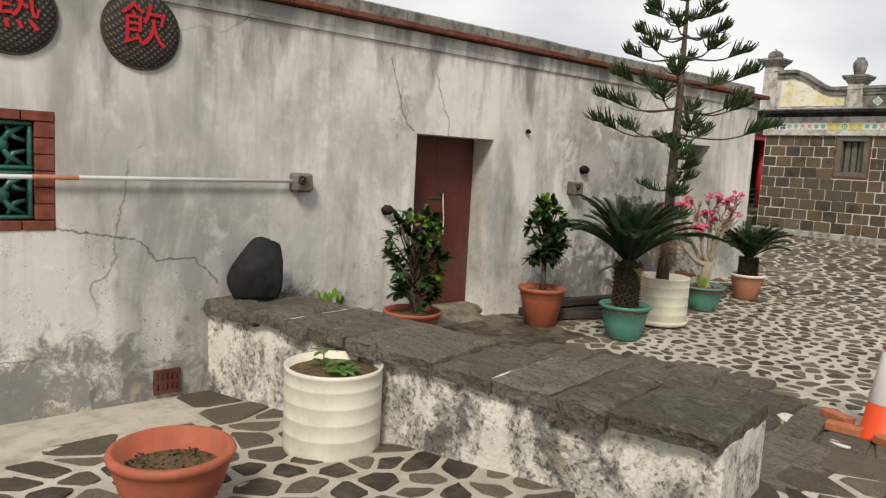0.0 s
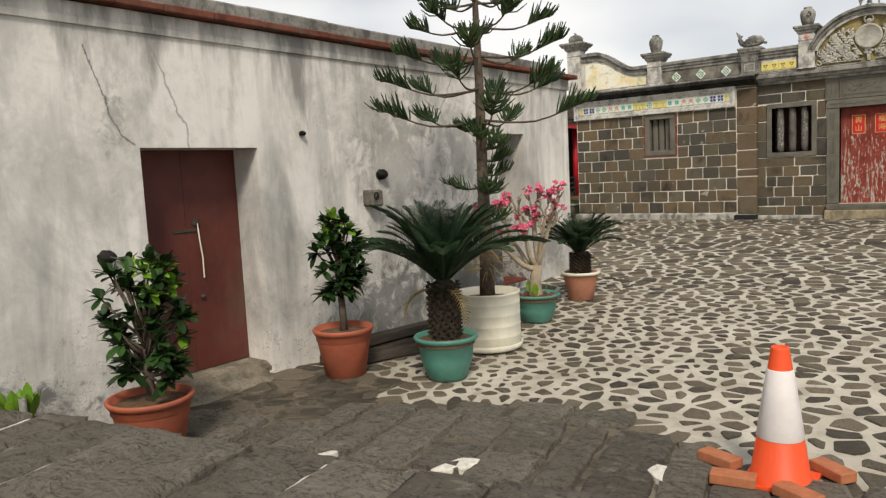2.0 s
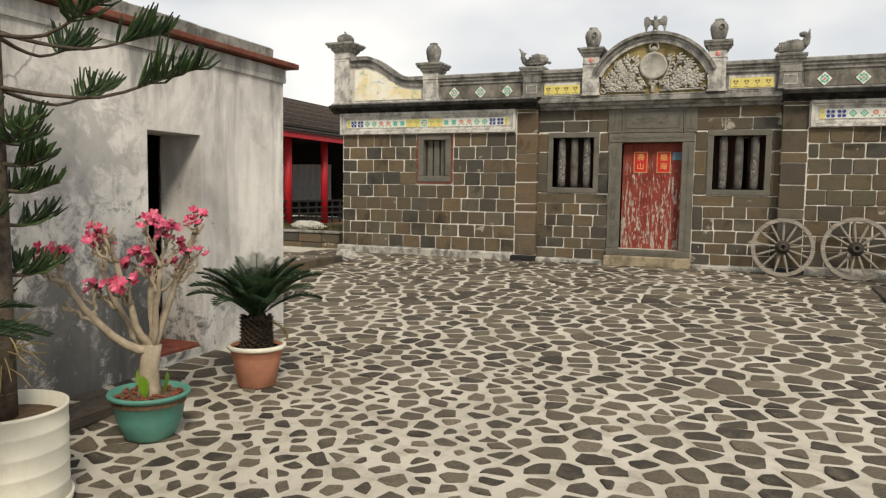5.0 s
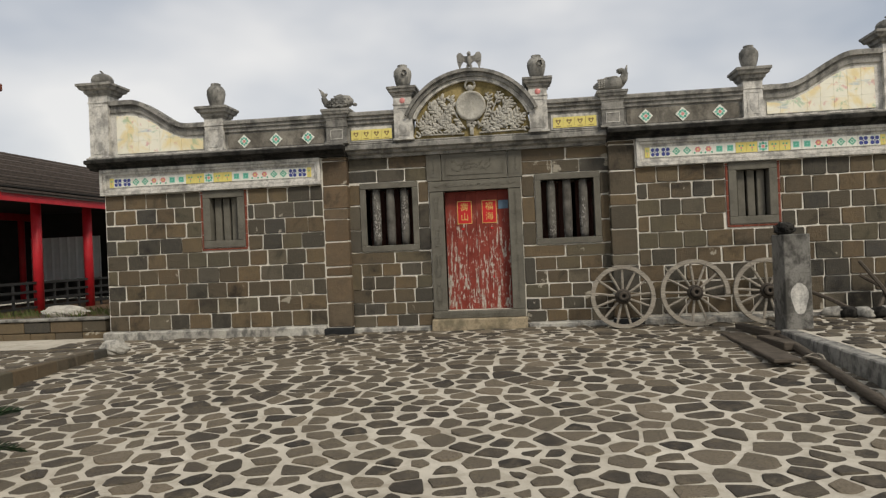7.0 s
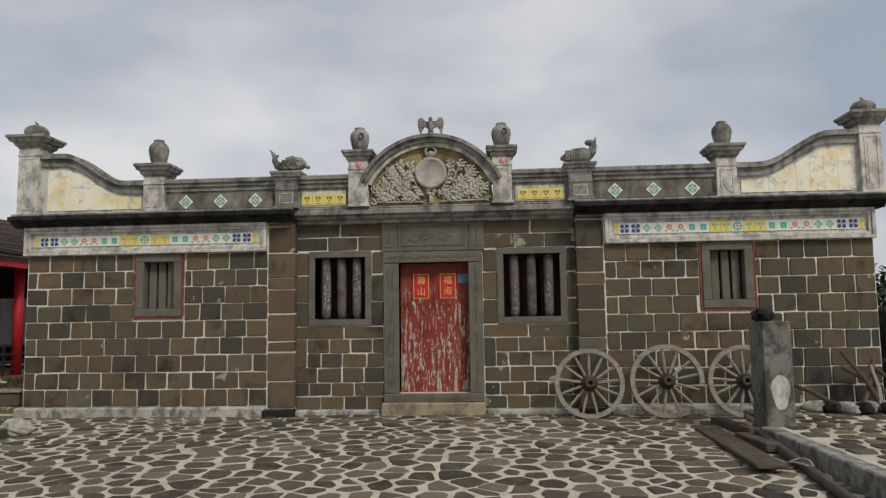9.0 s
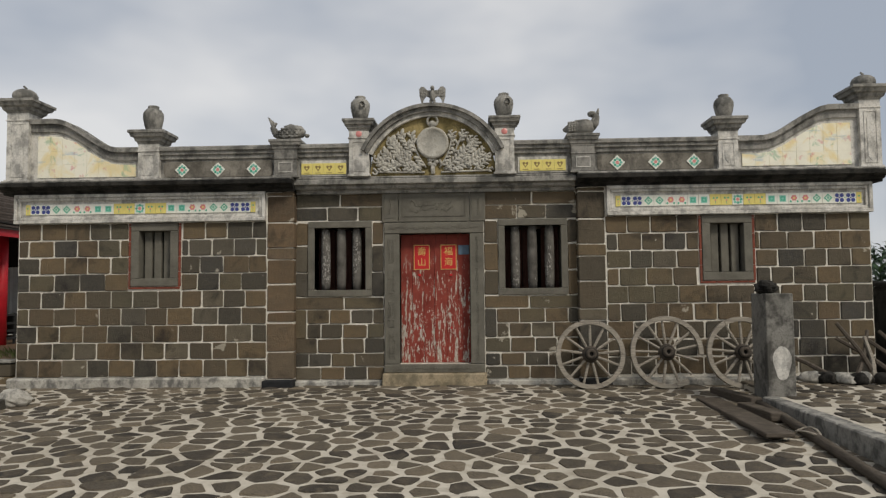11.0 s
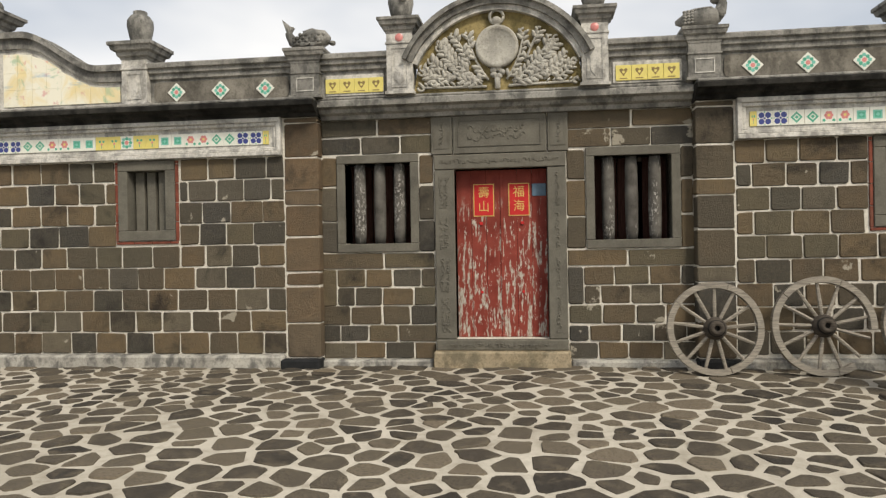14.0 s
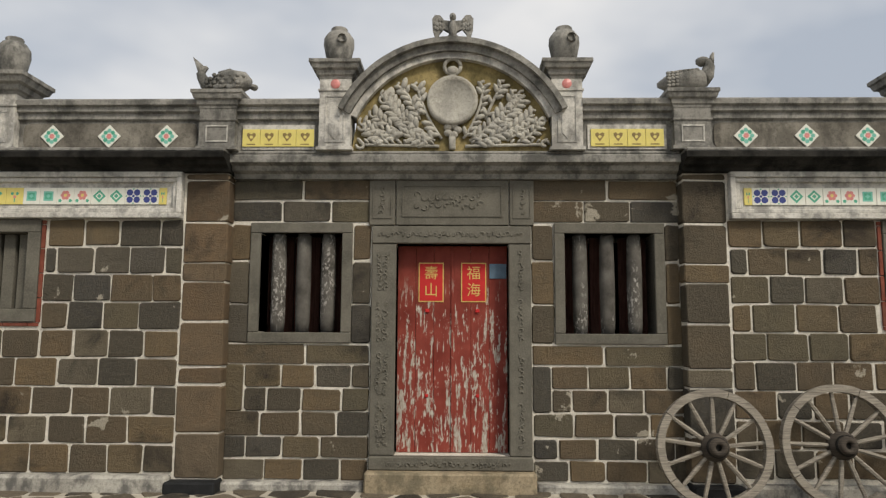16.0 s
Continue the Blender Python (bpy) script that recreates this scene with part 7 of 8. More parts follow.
# ---- cart wheels ----
def cart_wheel(x, r, lean, turn, gap):
    t = thing("cart_wheel", pose(x, 17.74, ground_z(x, 17.74) + 0.004), "old grey spoked wooden cart wheel " + ("with a broken rim" if gap else "leaning on the house"), "cart wheel", "cart wheels")
    tilt = Matrix.Rotation(radians(-lean), 4, "X") @ Matrix.Translation((0, 0, r)) @ Matrix.Rotation(radians(turn), 4, "Y")
    n = 5
    for i in range(n):
        if gap and i == 0:
            span = (0.0, 0.3)
        else:
            span = (0.0, 1.0)
        a0, a1 = 2 * math.pi * (i + span[0]) / n + 0.006, 2 * math.pi * (i + span[1]) / n - 0.006
        bm = bmesh.new()
        k = 9
        poly = [(r * math.cos(a0 + (a1 - a0) * j / k), r * math.sin(a0 + (a1 - a0) * j / k)) for j in range(k + 1)] + [((r - 0.062) * math.cos(a1 - (a1 - a0) * j / k), (r - 0.062) * math.sin(a1 - (a1 - a0) * j / k)) for j in range(k + 1)]
        prism(bm, poly, "y", -0.035, 0.035)
        bmesh.ops.transform(bm, matrix=tilt, verts=bm.verts)
        part("felloe", bm, GREYWOOD, t)
    m = 13
    for i in range(m):
        a = 2 * math.pi * i / m + 0.1
        bm = bmesh.new()
        c, s = math.cos(a), math.sin(a)
        tube(bm, [(0.09 * c, 0, 0.09 * s), (0.25 * c, 0, 0.25 * s), ((r - 0.055) * c, 0, (r - 0.055) * s)], [0.017, 0.02, 0.016], 6)
        bmesh.ops.transform(bm, matrix=tilt, verts=bm.verts)
        part("spoke", bm, GREYWOOD, t)
    bm = bmesh.new()
    lathe(bm, [(0.06, -0.12), (0.075, -0.1), (0.08, -0.06), (0.11, -0.045), (0.118, 0.0), (0.11, 0.045), (0.08, 0.06), (0.072, 0.12), (0.03, 0.125), (0.028, 0.08), (0.004, 0.08)], 20)
    bmesh.ops.transform(bm, matrix=tilt @ Matrix.Rotation(radians(90), 4, "X"), verts=bm.verts)
    hub = part("hub", bm, HUBWOOD, t, "dark turned hub", True)
    bm = bmesh.new()
    lathe(bm, [(0.082, 0.058), (0.086, 0.062), (0.086, 0.085), (0.08, 0.09)], 20)
    bmesh.ops.transform(bm, matrix=tilt @ Matrix.Rotation(radians(90), 4, "X"), verts=bm.verts)
    part("hub_band", bm, CEMENT_DARK, hub, "rusted iron hub band")


cart_wheel(0.262, 0.472, 7, 0, False)
cart_wheel(1.305, 0.495, 8, 77, True)
cart_wheel(2.33, 0.485, 7, 25, False)


# ---- raised walk at the right ----
RZ = 0.41


def right_side():
    bm = bmesh.new()
    prism(bm, [(2.05, -2.0), (9.0, -2.0), (9.0, 17.9), (2.3, 17.9), (2.3, 16.4), (2.05, 16.4)], "z", -0.3, RZ - 0.012)
    walk_r = tagged(part("pavement_right", bm, MORTAR), "raised paved walk of small cobbles in mortar", "pavement", kind="structure")
    rnd = random.Random(14)
    y = -2.0
    k = 0
    while y < 16.2:
        ln = rnd.uniform(0.45, 0.75)
        x = 2.17
        bm = bmesh.new()
        box(bm, -0.16, 0.02, 0, min(ln, 16.36 - y) - 0.012, -0.3, 0, bevel=0.015)
        o = part("kerb_stone", bm, CEMENT, walk_r)
        o.location = (x, y, RZ + rnd.uniform(-0.006, 0.006))
        y += ln
    p = thing("stone_post", pose(2.225, 16.575, 0.24, 0, 0, 1), "square grey cement gate post with a worn pale patch", "post")
    bm = bmesh.new()
    box(bm, -0.14, 0.19, -0.21, 0.21, 0, 1.365, bevel=0.012)
    part("shaft", bm, mat_concrete("post_cement", (0.14, 0.135, 0.12), (0.28, 0.27, 0.245), 0.85), p)
    bm = bmesh.new()
    plate(bm, [(0.035 + 0.105 * math.cos(a) * (1 + 0.15 * math.sin(3 * a)), 0.55 + 0.2 * math.sin(a)) for a in [2 * math.pi * i / 16 for i in range(16)]], -0.21, 0.004)
    part("patch", bm, CEMENT_PALE, p, "pale oval patch of cement")
    bm = bmesh.new()
    ellipsoid(bm, (0, 0, 0.075), (0.125, 0.12, 0.085), 24, 16, rough=0.3)
    for v in bm.verts:
        v.co += v.co.normalized() * 0.018 * noise.noise(v.co * 40)
    o = part("coral_stone", bm, CEMENT_DARK)
    o.location = (2.17, 16.52, 1.6)
    tagged(o, "round dark coral stone on top of the post", "stone")
    for x, y, z, ln, w, h, turn, ty, mt, lb in ((1.53, 15.78, 0.0, 2.3, 0.27, 0.045, 88, 0, PLANKWOOD, "dark flat plank lying beside the kerb"), (1.79, 15.85, 0.0, 0.8, 0.17, 0.09, 97, 0, PLANKWOOD, "weathered dark timber block beside the kerb"), (1.86, 16.85, 0.0, 1.0, 0.13, 0.09, 99, 0, PLANKWOOD, "short dark timber piece by the post")):
        bm = bmesh.new()
        box(bm, -ln / 2, ln / 2, -w / 2, w / 2, 0, h, bevel=0.01)
        for v in bm.verts:
            v.co += Vector((0.05 * noise.noise(v.co * 4), 0.03 * noise.noise(v.co * 3 + Vector((3, 0, 0))), 0.008 * noise.noise(v.co * 8)))
        o = part("timber_board", bm, mt)
        o.matrix_world = pose(x, y, gz(x, y) + 0.01 + z, 0, 0, turn)
        tagged(o, lb, "timber", "timbers by the kerb")
    bm = bmesh.new()
    tube(bm, [(1.95, 16.3, 0.335), (1.9, 15.5, 0.31), (1.78, 14.0, 0.235), (1.66, 12.4, 0.155)], [0.045, 0.05, 0.05, 0.045], 8)
    tagged(part("wooden_pole", bm, PLANKWOOD, smooth=True), "long dark wooden pole lying along the kerb", "pole")
    bm = bmesh.new()
    ring = [(1.79 + 0.1 * math.cos(t) + 0.008 * math.sin(9 * t), 14.72 + 0.13 * math.sin(t), 0.315 + 0.02 * math.sin(2 * t)) for t in [2 * math.pi * i / 40 * 3 for i in range(41)]]
    tube(bm, ring, 0.008, 5)
    tagged(part("rope", bm, GREYWOOD), "coil of frayed grey rope round the pole", "rope")
    # scrap by the corner of the house
    rnd = random.Random(6)
    for i in range(7):
        bm = bmesh.new()
        ln = rnd.uniform(0.5, 1.1)
        tube(bm, [(0, 0, 0), (0.03, 0.0, ln * 0.5), (0.0, 0.02, ln)], [0.035, 0.03, 0.025], 6)
        o = part("old_stick", bm, PLANKWOOD if i != 2 else GREYWOOD)
        o.matrix_world = pose(3.5 + 0.2 * i + rnd.uniform(-0.1, 0.1), 17.75 - rnd.uniform(0.0, 0.25), RZ, rnd.uniform(-40, -8), rnd.uniform(-60, 60), 0)
        tagged(o, "old dark stick leaning by the house corner", "stick", "old sticks")
    for i in range(9):
        bm = bmesh.new()
        ellipsoid(bm, (0, 0, 0.07), (rnd.uniform(0.1, 0.2), rnd.uniform(0.08, 0.14), 0.085), 12, 8, rough=0.35)
        o = part("field_stone", bm, CEMENT_DARK if i % 2 else PLINTH, smooth=True)
        o.matrix_world = pose(3.15 + 0.17 * i, 17.55 + rnd.uniform(-0.15, 0.1), RZ - 0.012, 0, 0, rnd.uniform(0, 180))
        tagged(o, "loose grey field stone at the wall foot", "stone", "loose stones")
    bm = bmesh.new()
    box(bm, -0.45, 0.65, -0.3, 0.5, 0, 1.28, bevel=0.06)
    box(bm, -0.5, 0.7, -0.35, 0.55, 1.28, 1.36, bevel=0.03)
    o = part("dark_tank", bm, CEMENT_DARK)
    o.location = (4.98, 18.2, RZ - 0.012)
    tagged(o, "dark mossy concrete tank beside the house", "tank")


right_side()


# ---- left side: kerbed bed, planter wall, open pavilion ----
REDWOOD = mat_plain("red_lacquered_wood", (0.42, 0.012, 0.02), 0.5, 0.2, 5, dirt=0.15)
ROOFTILE = mat_plain("brown_roof_shingle", (0.07, 0.055, 0.045), 0.85, 0.4, 9)
RAILWOOD = mat_plain("black_rail_wood", (0.02, 0.02, 0.019), 0.6, 0.3, 9)
CORRUGATED = mat_plain("grey_corrugated_sheet", (0.68, 0.69, 0.7), 0.5, 0.1, 4, dirt=0.15)


def left_side():
    bm = bmesh.new()
    prism(bm, [(-7.22, 12.6), (-7.22, 16.45), (-12.0, 16.45), (-12.0, 12.6)], "z", 0.0, 0.385)
    bed = tagged(part("pavement_left", bm, MORTAR), "raised kerbed walk beside the plastered building", "pavement", kind="structure")
    rnd = random.Random(3)
    for i in range(10):
        bm = bmesh.new()
        box(bm, -0.02, 0.1, 0, 0.385, -0.3, 0, bevel=0.012)
        o = part("kerb_stone", bm, BLOCK, bed)
        o.location = (-7.22, 12.6 + 0.395 * i, 0.4)
    for i in range(6):
        bm = bmesh.new()
        box(bm, 0, 0.42, -0.1, 0.02, -0.3, 0, bevel=0.012)
        o = part("kerb_stone", bm, BLOCK, bed)
        o.location = (-7.64 - 0.43 * i, 16.56, 0.4)
    bm = bmesh.new()
    ellipsoid(bm, (0, 0, 0.1), (0.2, 0.17, 0.13), 18, 12, rough=0.25)
    o = part("coral_stone", bm, PLINTH)
    o.location = (-7.12, 16.62, 0.27)
    tagged(o, "round pale coral stone at the kerb end", "stone")
    w = thing("planter_wall", pose(-8.45, 18.7, 0.0), "low basalt block planter wall with cement top", "planter wall", kind="structure")
    for r in range(2):
        x = 0.0
        while x > -4.2:
            ln = rnd.uniform(0.4, 0.6)
            part("block", boxed(x - ln + 0.012, x, -0.12, 0.1, 0.24 + 0.2 * r, 0.43 + 0.2 * r, bevel=0.012), BLOCK, w)
            x -= ln
    part("top", boxed(-4.2, 0.02, -0.15, 0.13, 0.642, 0.69, bevel=0.012), CEMENT, w)
    bm = bmesh.new()
    prism(bm, [(-14.5, 18.8), (-8.42, 18.8), (-8.42, 26.5), (-14.5, 26.5)], "z", 0.0, 0.66)
    tagged(part("planted_terrace", bm, SOIL), "earth terrace with sparse grass", "ground", kind="structure")
    bm = bmesh.new()
    for i in range(900):
        p = Vector((rnd.uniform(-12.5, -8.5), rnd.uniform(18.85, 20.4), 0.66))
        leaf_blade(bm, p, Vector((rnd.uniform(-0.6, 0.6), rnd.uniform(-0.6, 0.6), 1)), Vector((0, 1, 0)), rnd.uniform(0.06, 0.16), 0.012, 0.2)
    tagged(part("grass", bm, mat_leaf("dull_grass", (0.06, 0.09, 0.025), (0.16, 0.17, 0.06), 0.7)), "dull green grass on the terrace", "grass", kind="stuff")
    bm = bmesh.new()
    ellipsoid(bm, (0, 0, 0.09), (0.45, 0.25, 0.13), 18, 10, rough=0.25)
    o = part("flat_rock", bm, STUCCO)
    o.location = (-9.7, 19.3, 0.65)
    tagged(o, "flat tan rock lying on the terrace", "rock")
    # pavilion
    pv = thing("pavilion", pose(-11.2, 20.7, 0.66), "open pavilion with red posts, red fascia and shingled roof", "pavilion")
    for y in (0.0, 1.75, 3.6, 5.4):
        for x in (0.0, -4.4):
            bm = bmesh.new()
            tube(bm, [(x, y, 0), (x, y, 2.4)], 0.1, 12)
            part("post", bm, REDWOOD, pv, smooth=True)
    part("fascia", boxed(0.4, 0.46, -1.6, 6.4, 2.22, 2.4), REDWOOD, pv, "red fascia board")
    part("beam", boxed(-0.08, 0.08, -1.4, 6.2, 2.3, 2.5), REDWOOD, pv)
    part("beam", boxed(-4.48, -4.32, -1.4, 6.2, 2.3, 2.5), REDWOOD, pv)
    bm = bmesh.new()
    prism(bm, [(0.5, 2.4), (0.5, 2.36), (-2.2, 3.6), (-4.9, 2.36), (-4.9, 2.4), (-2.2, 3.72)], "y", -1.6, 6.4)
    pv_roof = part("roof", bm, ROOFTILE, pv, "brown shingled roof")
    n = 14
    for i in range(n):
        u0 = i / n
        x, z = 0.52 - 2.72 * u0, 2.42 + 1.3 * u0
        part("shingle_course", boxed(x - 0.24, x, -1.62, 6.42, z - 0.01, z + 0.025 + 0.012 * (i % 2)), ROOFTILE, pv_roof)
    part("back_screen", boxed(-4.5, -4.42, -1.4, 6.0, 0.0, 2.3), BLACK, pv, "dark boarded back")
    part("end_screen", boxed(-4.6, 2.4, 6.1, 6.2, 0.0, 2.6), BLACK, pv, "dark boarded end")
    part("soffit", boxed(-4.8, 0.36, -1.5, 6.1, 2.5, 2.53), BLACK, pv, "dark boarded soffit")
    for y in np.arange(-1.2, 5.4, 0.42):
        part("rail_post", boxed(-0.02, 0.02, float(y), float(y) + 0.035, 0.0, 0.66), RAILWOOD, pv)
    for z in (0.1, 0.26, 0.42, 0.6):
        part("rail", boxed(-0.025, 0.025, -1.3, 5.4, z, z + 0.05), RAILWOOD, pv)
    sh = thing("corrugated_screen", pose(-14.8, 24.6, 0.2), "pale grey corrugated metal screen behind the pavilion", "screen")
    for i in range(9):
        bm = bmesh.new()
        prism(bm, [(0, 0), (0.05, 0.03), (0.2, 0.03), (0.25, 0)] + [(0.25, 0.05), (0, 0.05)], "z", 0, 1.25)
        o = part("sheet", bm, CORRUGATED, sh)
        o.location = (-0.9 + 0.25 * i, 1.9, 1.0)


left_side()


# ---- far vegetation ----
def far_hedge(name, x0, x1, y0, y1, z_top, seed, count, label):
    rnd = random.Random(seed)
    bm = bmesh.new()
    for i in range(count):
        x, y = rnd.uniform(x0, x1), rnd.uniform(y0, y1)
        top = z_top * (0.75 + 0.25 * noise.noise(Vector((x * 0.35, y * 0.35, seed))))
        z = top * rnd.random() ** 0.6
        d = Vector((rnd.uniform(-1, 1), rnd.uniform(-1, 1), rnd.uniform(-0.3, 1))).normalized()
        leaf_blade(bm, Vector((x, y, z)), d, Vector((0, 0, 1)), rnd.uniform(0.16, 0.32), rnd.uniform(0.05, 0.1), 0.3)
    tagged(part(name, bm, LEAF_CYCAD), label, "hedge", kind="stuff")


far_hedge("thicket", 5.0, 16.0, 24.0, 29.0, 3.6, 4, 16000, "dark green thicket beyond the house corner")
far_hedge("thicket", -24.0, -15.5, 30.5, 33.5, 3.0, 5, 3000, "dark thicket beyond the pavilion")


# ---- pieces: the blocks of the house ----
def block(x0, x1, z0, z1, y, rnd, big=False):
    bm = bmesh.new()
    j = rnd.choice((0.006, 0.0075, 0.009, 0.0125))
    d = rnd.uniform(0.006, 0.016)
    k = 0.012
    pts = []
    for (x, z) in ((x0 + j, z0 + j), (x1 - j, z0 + j), (x1 - j, z1 - j), (x0 + j, z1 - j)):
        pts.append((x + rnd.uniform(-0.006, 0.006), z + rnd.uniform(-0.006, 0.006)))
    # eight-sided worn outline
    ring = []
    for i in range(4):
        p, q, r = Vector(pts[i - 1]), Vector(pts[i]), Vector(pts[(i + 1) % 4])
        c = min(rnd.uniform(0.004, 0.022), 0.3 * (q - p).length, 0.3 * (r - q).length)
        ring += [q + (p - q).normalized() * c, q + (r - q).normalized() * c]
    mid = sum(ring, Vector((0, 0))) / len(ring)
    back = [bm.verts.new((p.x, y + (0.165 if big else 0.03), p.y)) for p in ring]
    rim = [bm.verts.new((p.x, y + 0.014 - d * 0.55, p.y)) for p in ring]
    face = [bm.verts.new((p.x + (mid.x - p.x) * min(0.4, k / max((p - mid).length, 0.03)), y + 0.014 - d - 0.006, p.y + (mid.y - p.y) * min(0.4, k / max((p - mid).length, 0.03)))) for p in ring]
    n = len(ring)
    for a, b in ((back, rim), (rim, face)):
        for i in range(n):
            bm.faces.new((a[i], a[(i + 1) % n], b[(i + 1) % n], b[i]))
    bm.faces.new(face)
    part("block", bm, BLOCK_BROWN if big and mid.x < 0 else BLOCK, wall_house_left if mid.x < PL[1] - 0.01 else wall_house if mid.x < PR[0] + 0.01 else wall_house_right)


def course(x0, x1, z0, z1, y, width, rnd, start=0.0, skip=()):
    x = x0
    first = width * (start if start else 1.0)
    while x < x1 - 0.02:
        w = (first if x == x0 else width) * rnd.uniform(0.9, 1.12)
        xe = x + w
        if x1 - xe < 0.09:
            xe = x1
        xe = min(xe, x1)
        spans = [(x, xe)]
        for a, b, c, d in skip:
            if z0 < c < z1 - 0.01 and xe > a and x < b and c - z0 > 0.05:
                block(max(x, a), min(xe, b), z0, c, y, rnd)
            if z1 > c + 0.01 and z0 < d - 0.01:
                new_spans = []
                for s, e in spans:
                    if e <= a or s >= b:
                        new_spans.append((s, e))
                    else:
                        if s < a:
                            new_spans.append((s, a))
                        if e > b:
                            new_spans.append((b, e))
                spans = new_spans
        for s, e in spans:
            if e - s > 0.05:
                block(s, e, z0, z1, y, rnd)
        x = xe


def lay_blocks():
    rnd = random.Random(5)
    rows = 9
    z0, z1 = 0.465, 2.735
    h = (z1 - z0) / rows
    for (xa, xb, hole) in ((XL, PL[0], (-6.425, -5.635, 1.745, 2.735)), (PR[1], XR, (1.895, 2.685, 1.745, 2.735))):
        for r in range(rows):
            course(xa, xb, z0 + r * h, z0 + (r + 1) * h, WING_Y, 0.345, rnd, 0.5 if r % 2 else 0.95, [hole])
    for a, b in (PL, PR):
        z = 0.42
        for hh in (0.4, 0.42, 0.16, 0.4, 0.36, 0.17, 0.37, 0.4, 0.14):
            block(a - (0.02 if a > 0 else 0), b + (0.02 if a < 0 else 0), z, min(z + hh, 3.16), WING_Y, rnd, True)
            z += hh
            if z > 3.1:
                break
    for xa, xb, hole in ((PL[1], -2.65, (-3.78, -2.83, 1.61, 2.725)), (-1.175, PR[0], (-0.965, 0.045, 1.61, 2.725))):
        m = (xa + xb) / 2
        course(xa, xb, 2.935, 3.14, MID_Y, (xb - xa) / 2, rnd)
        course(xa, xb, 2.73, 2.935, MID_Y, (xb - xa) / 3, rnd)
        for a, b in ((xa, hole[0]), (hole[1], xb)):
            z = 1.61
            for hh in (0.36, 0.4, 0.345):
                if b - a > 0.05:
                    block(a, b, z, z + hh, MID_Y, rnd)
                z += hh
        course(xa, xb, 1.42, 1.605, MID_Y, (xb - xa) / 2, rnd)
        zs = [0.395, 0.585, 0.78, 1.0, 1.21, 1.42]
        block(xa, xa + 0.17, 0.99, 1.42, MID_Y, rnd)
        for r, (a, b) in enumerate(zip(zs, zs[1:])):
            course(xa + (0.17 if r > 2 else 0), xb, a, b, MID_Y, 0.34, rnd, 0.6 if r % 2 else 1.0)


lay_blocks()


# ---- pieces: paving ----
def cell(p, others, grow):
    """The Voronoi cell of p among its neighbours, as a list of points."""
    poly = [Vector((p[0] + dx * grow, p[1] + dy * grow)) for dx, dy in ((-1, -1), (1, -1), (1, 1), (-1, 1))]
    c = Vector(p)
    for q in others:
        q = Vector(q)
        n = q - c
        mid = (q + c) / 2
        out = []
        for i in range(len(poly)):
            a, b = poly[i - 1], poly[i]
            da, db = (a - mid).dot(n), (b - mid).dot(n)
            if (da <= 0) != (db <= 0):
                out.append(a + (b - a) * (da / (da - db)))
            if db <= 0:
                out.append(b)
        poly = out
        if len(poly) < 3:
            return []
    return poly


def inset(poly, d, rnd):
    c = sum(poly, Vector((0, 0))) / len(poly)
    out = []
    for p in poly:
        r = (p - c).length
        out.append(c + (p - c) * max(0.35, 1 - d * rnd.uniform(0.75, 1.3) / max(r, 0.02)))
    return out


def rounded(poly, times=1):
    for _ in range(times):
        out = []
        for i in range(len(poly)):
            a, b = poly[i - 1], poly[i]
            if (a - b).length > 0.012:
                out += [a * 0.87 + b * 0.13, a * 0.13 + b * 0.87]
            else:
                out.append((a + b) / 2)
        poly = out
    return poly


def stone_into(bm, poly, zf, h, tilt):
    n = len(poly)
    c = sum(poly, Vector((0, 0))) / n
    rim = [bm.verts.new((p.x, p.y, zf(p.x, p.y) - 0.01)) for p in poly]
    top = [bm.verts.new((c.x + (p.x - c.x) * 0.93, c.y + (p.y - c.y) * 0.93, zf(p.x, p.y) + h * 0.75 + tilt[0] * (p.x - c.x) + tilt[1] * (p.y - c.y))) for p in poly]
    inn = [bm.verts.new((c.x + (p.x - c.x) * 0.72, c.y + (p.y - c.y) * 0.72, zf(p.x, p.y) + h + tilt[0] * (p.x - c.x) + tilt[1] * (p.y - c.y))) for p in poly]
    for a, b in ((rim, top), (top, inn)):
        for i in range(n):
            bm.faces.new((a[i], a[(i + 1) % n], b[(i + 1) % n], b[i]))
    bm.faces.new(inn)


def stone_size(x, y):
    """Spacing of the cobbles: fine along the potted plants, coarse towards the house."""
    fine = 1 / (1 + math.exp((abs(x + 2.7) - 1.5) * 3)) * 1 / (1 + math.exp((y - 11.5) * 0.9))
    s = 0.25 - 0.075 * fine + 0.09 / (1 + math.exp(-(y - 11.5) * 0.9))
    if y < 4.8:
        s = 0.3
    return s


def in_ledge(x, y, m=0.0):
    d = (Vector((x, y)) - LEDGE_A)
    return -m < d.dot(LEDGE_N) < 0.76 + m and d.dot(LEDGE_U) < (LEDGE_B - LEDGE_A).length + m


def in_slabs(x, y):
    d = (Vector((x, y)) - LEDGE_A).dot(LEDGE_N)
    return d > 0.7 and y < 6.0 + 0.25 * math.sin(x * 2.1) and x < 0.4 and not (x < -3.9 and y > 5.0) and not (x > -0.8 and y < 4.75 + 0.2 * math.sin(x * 5))


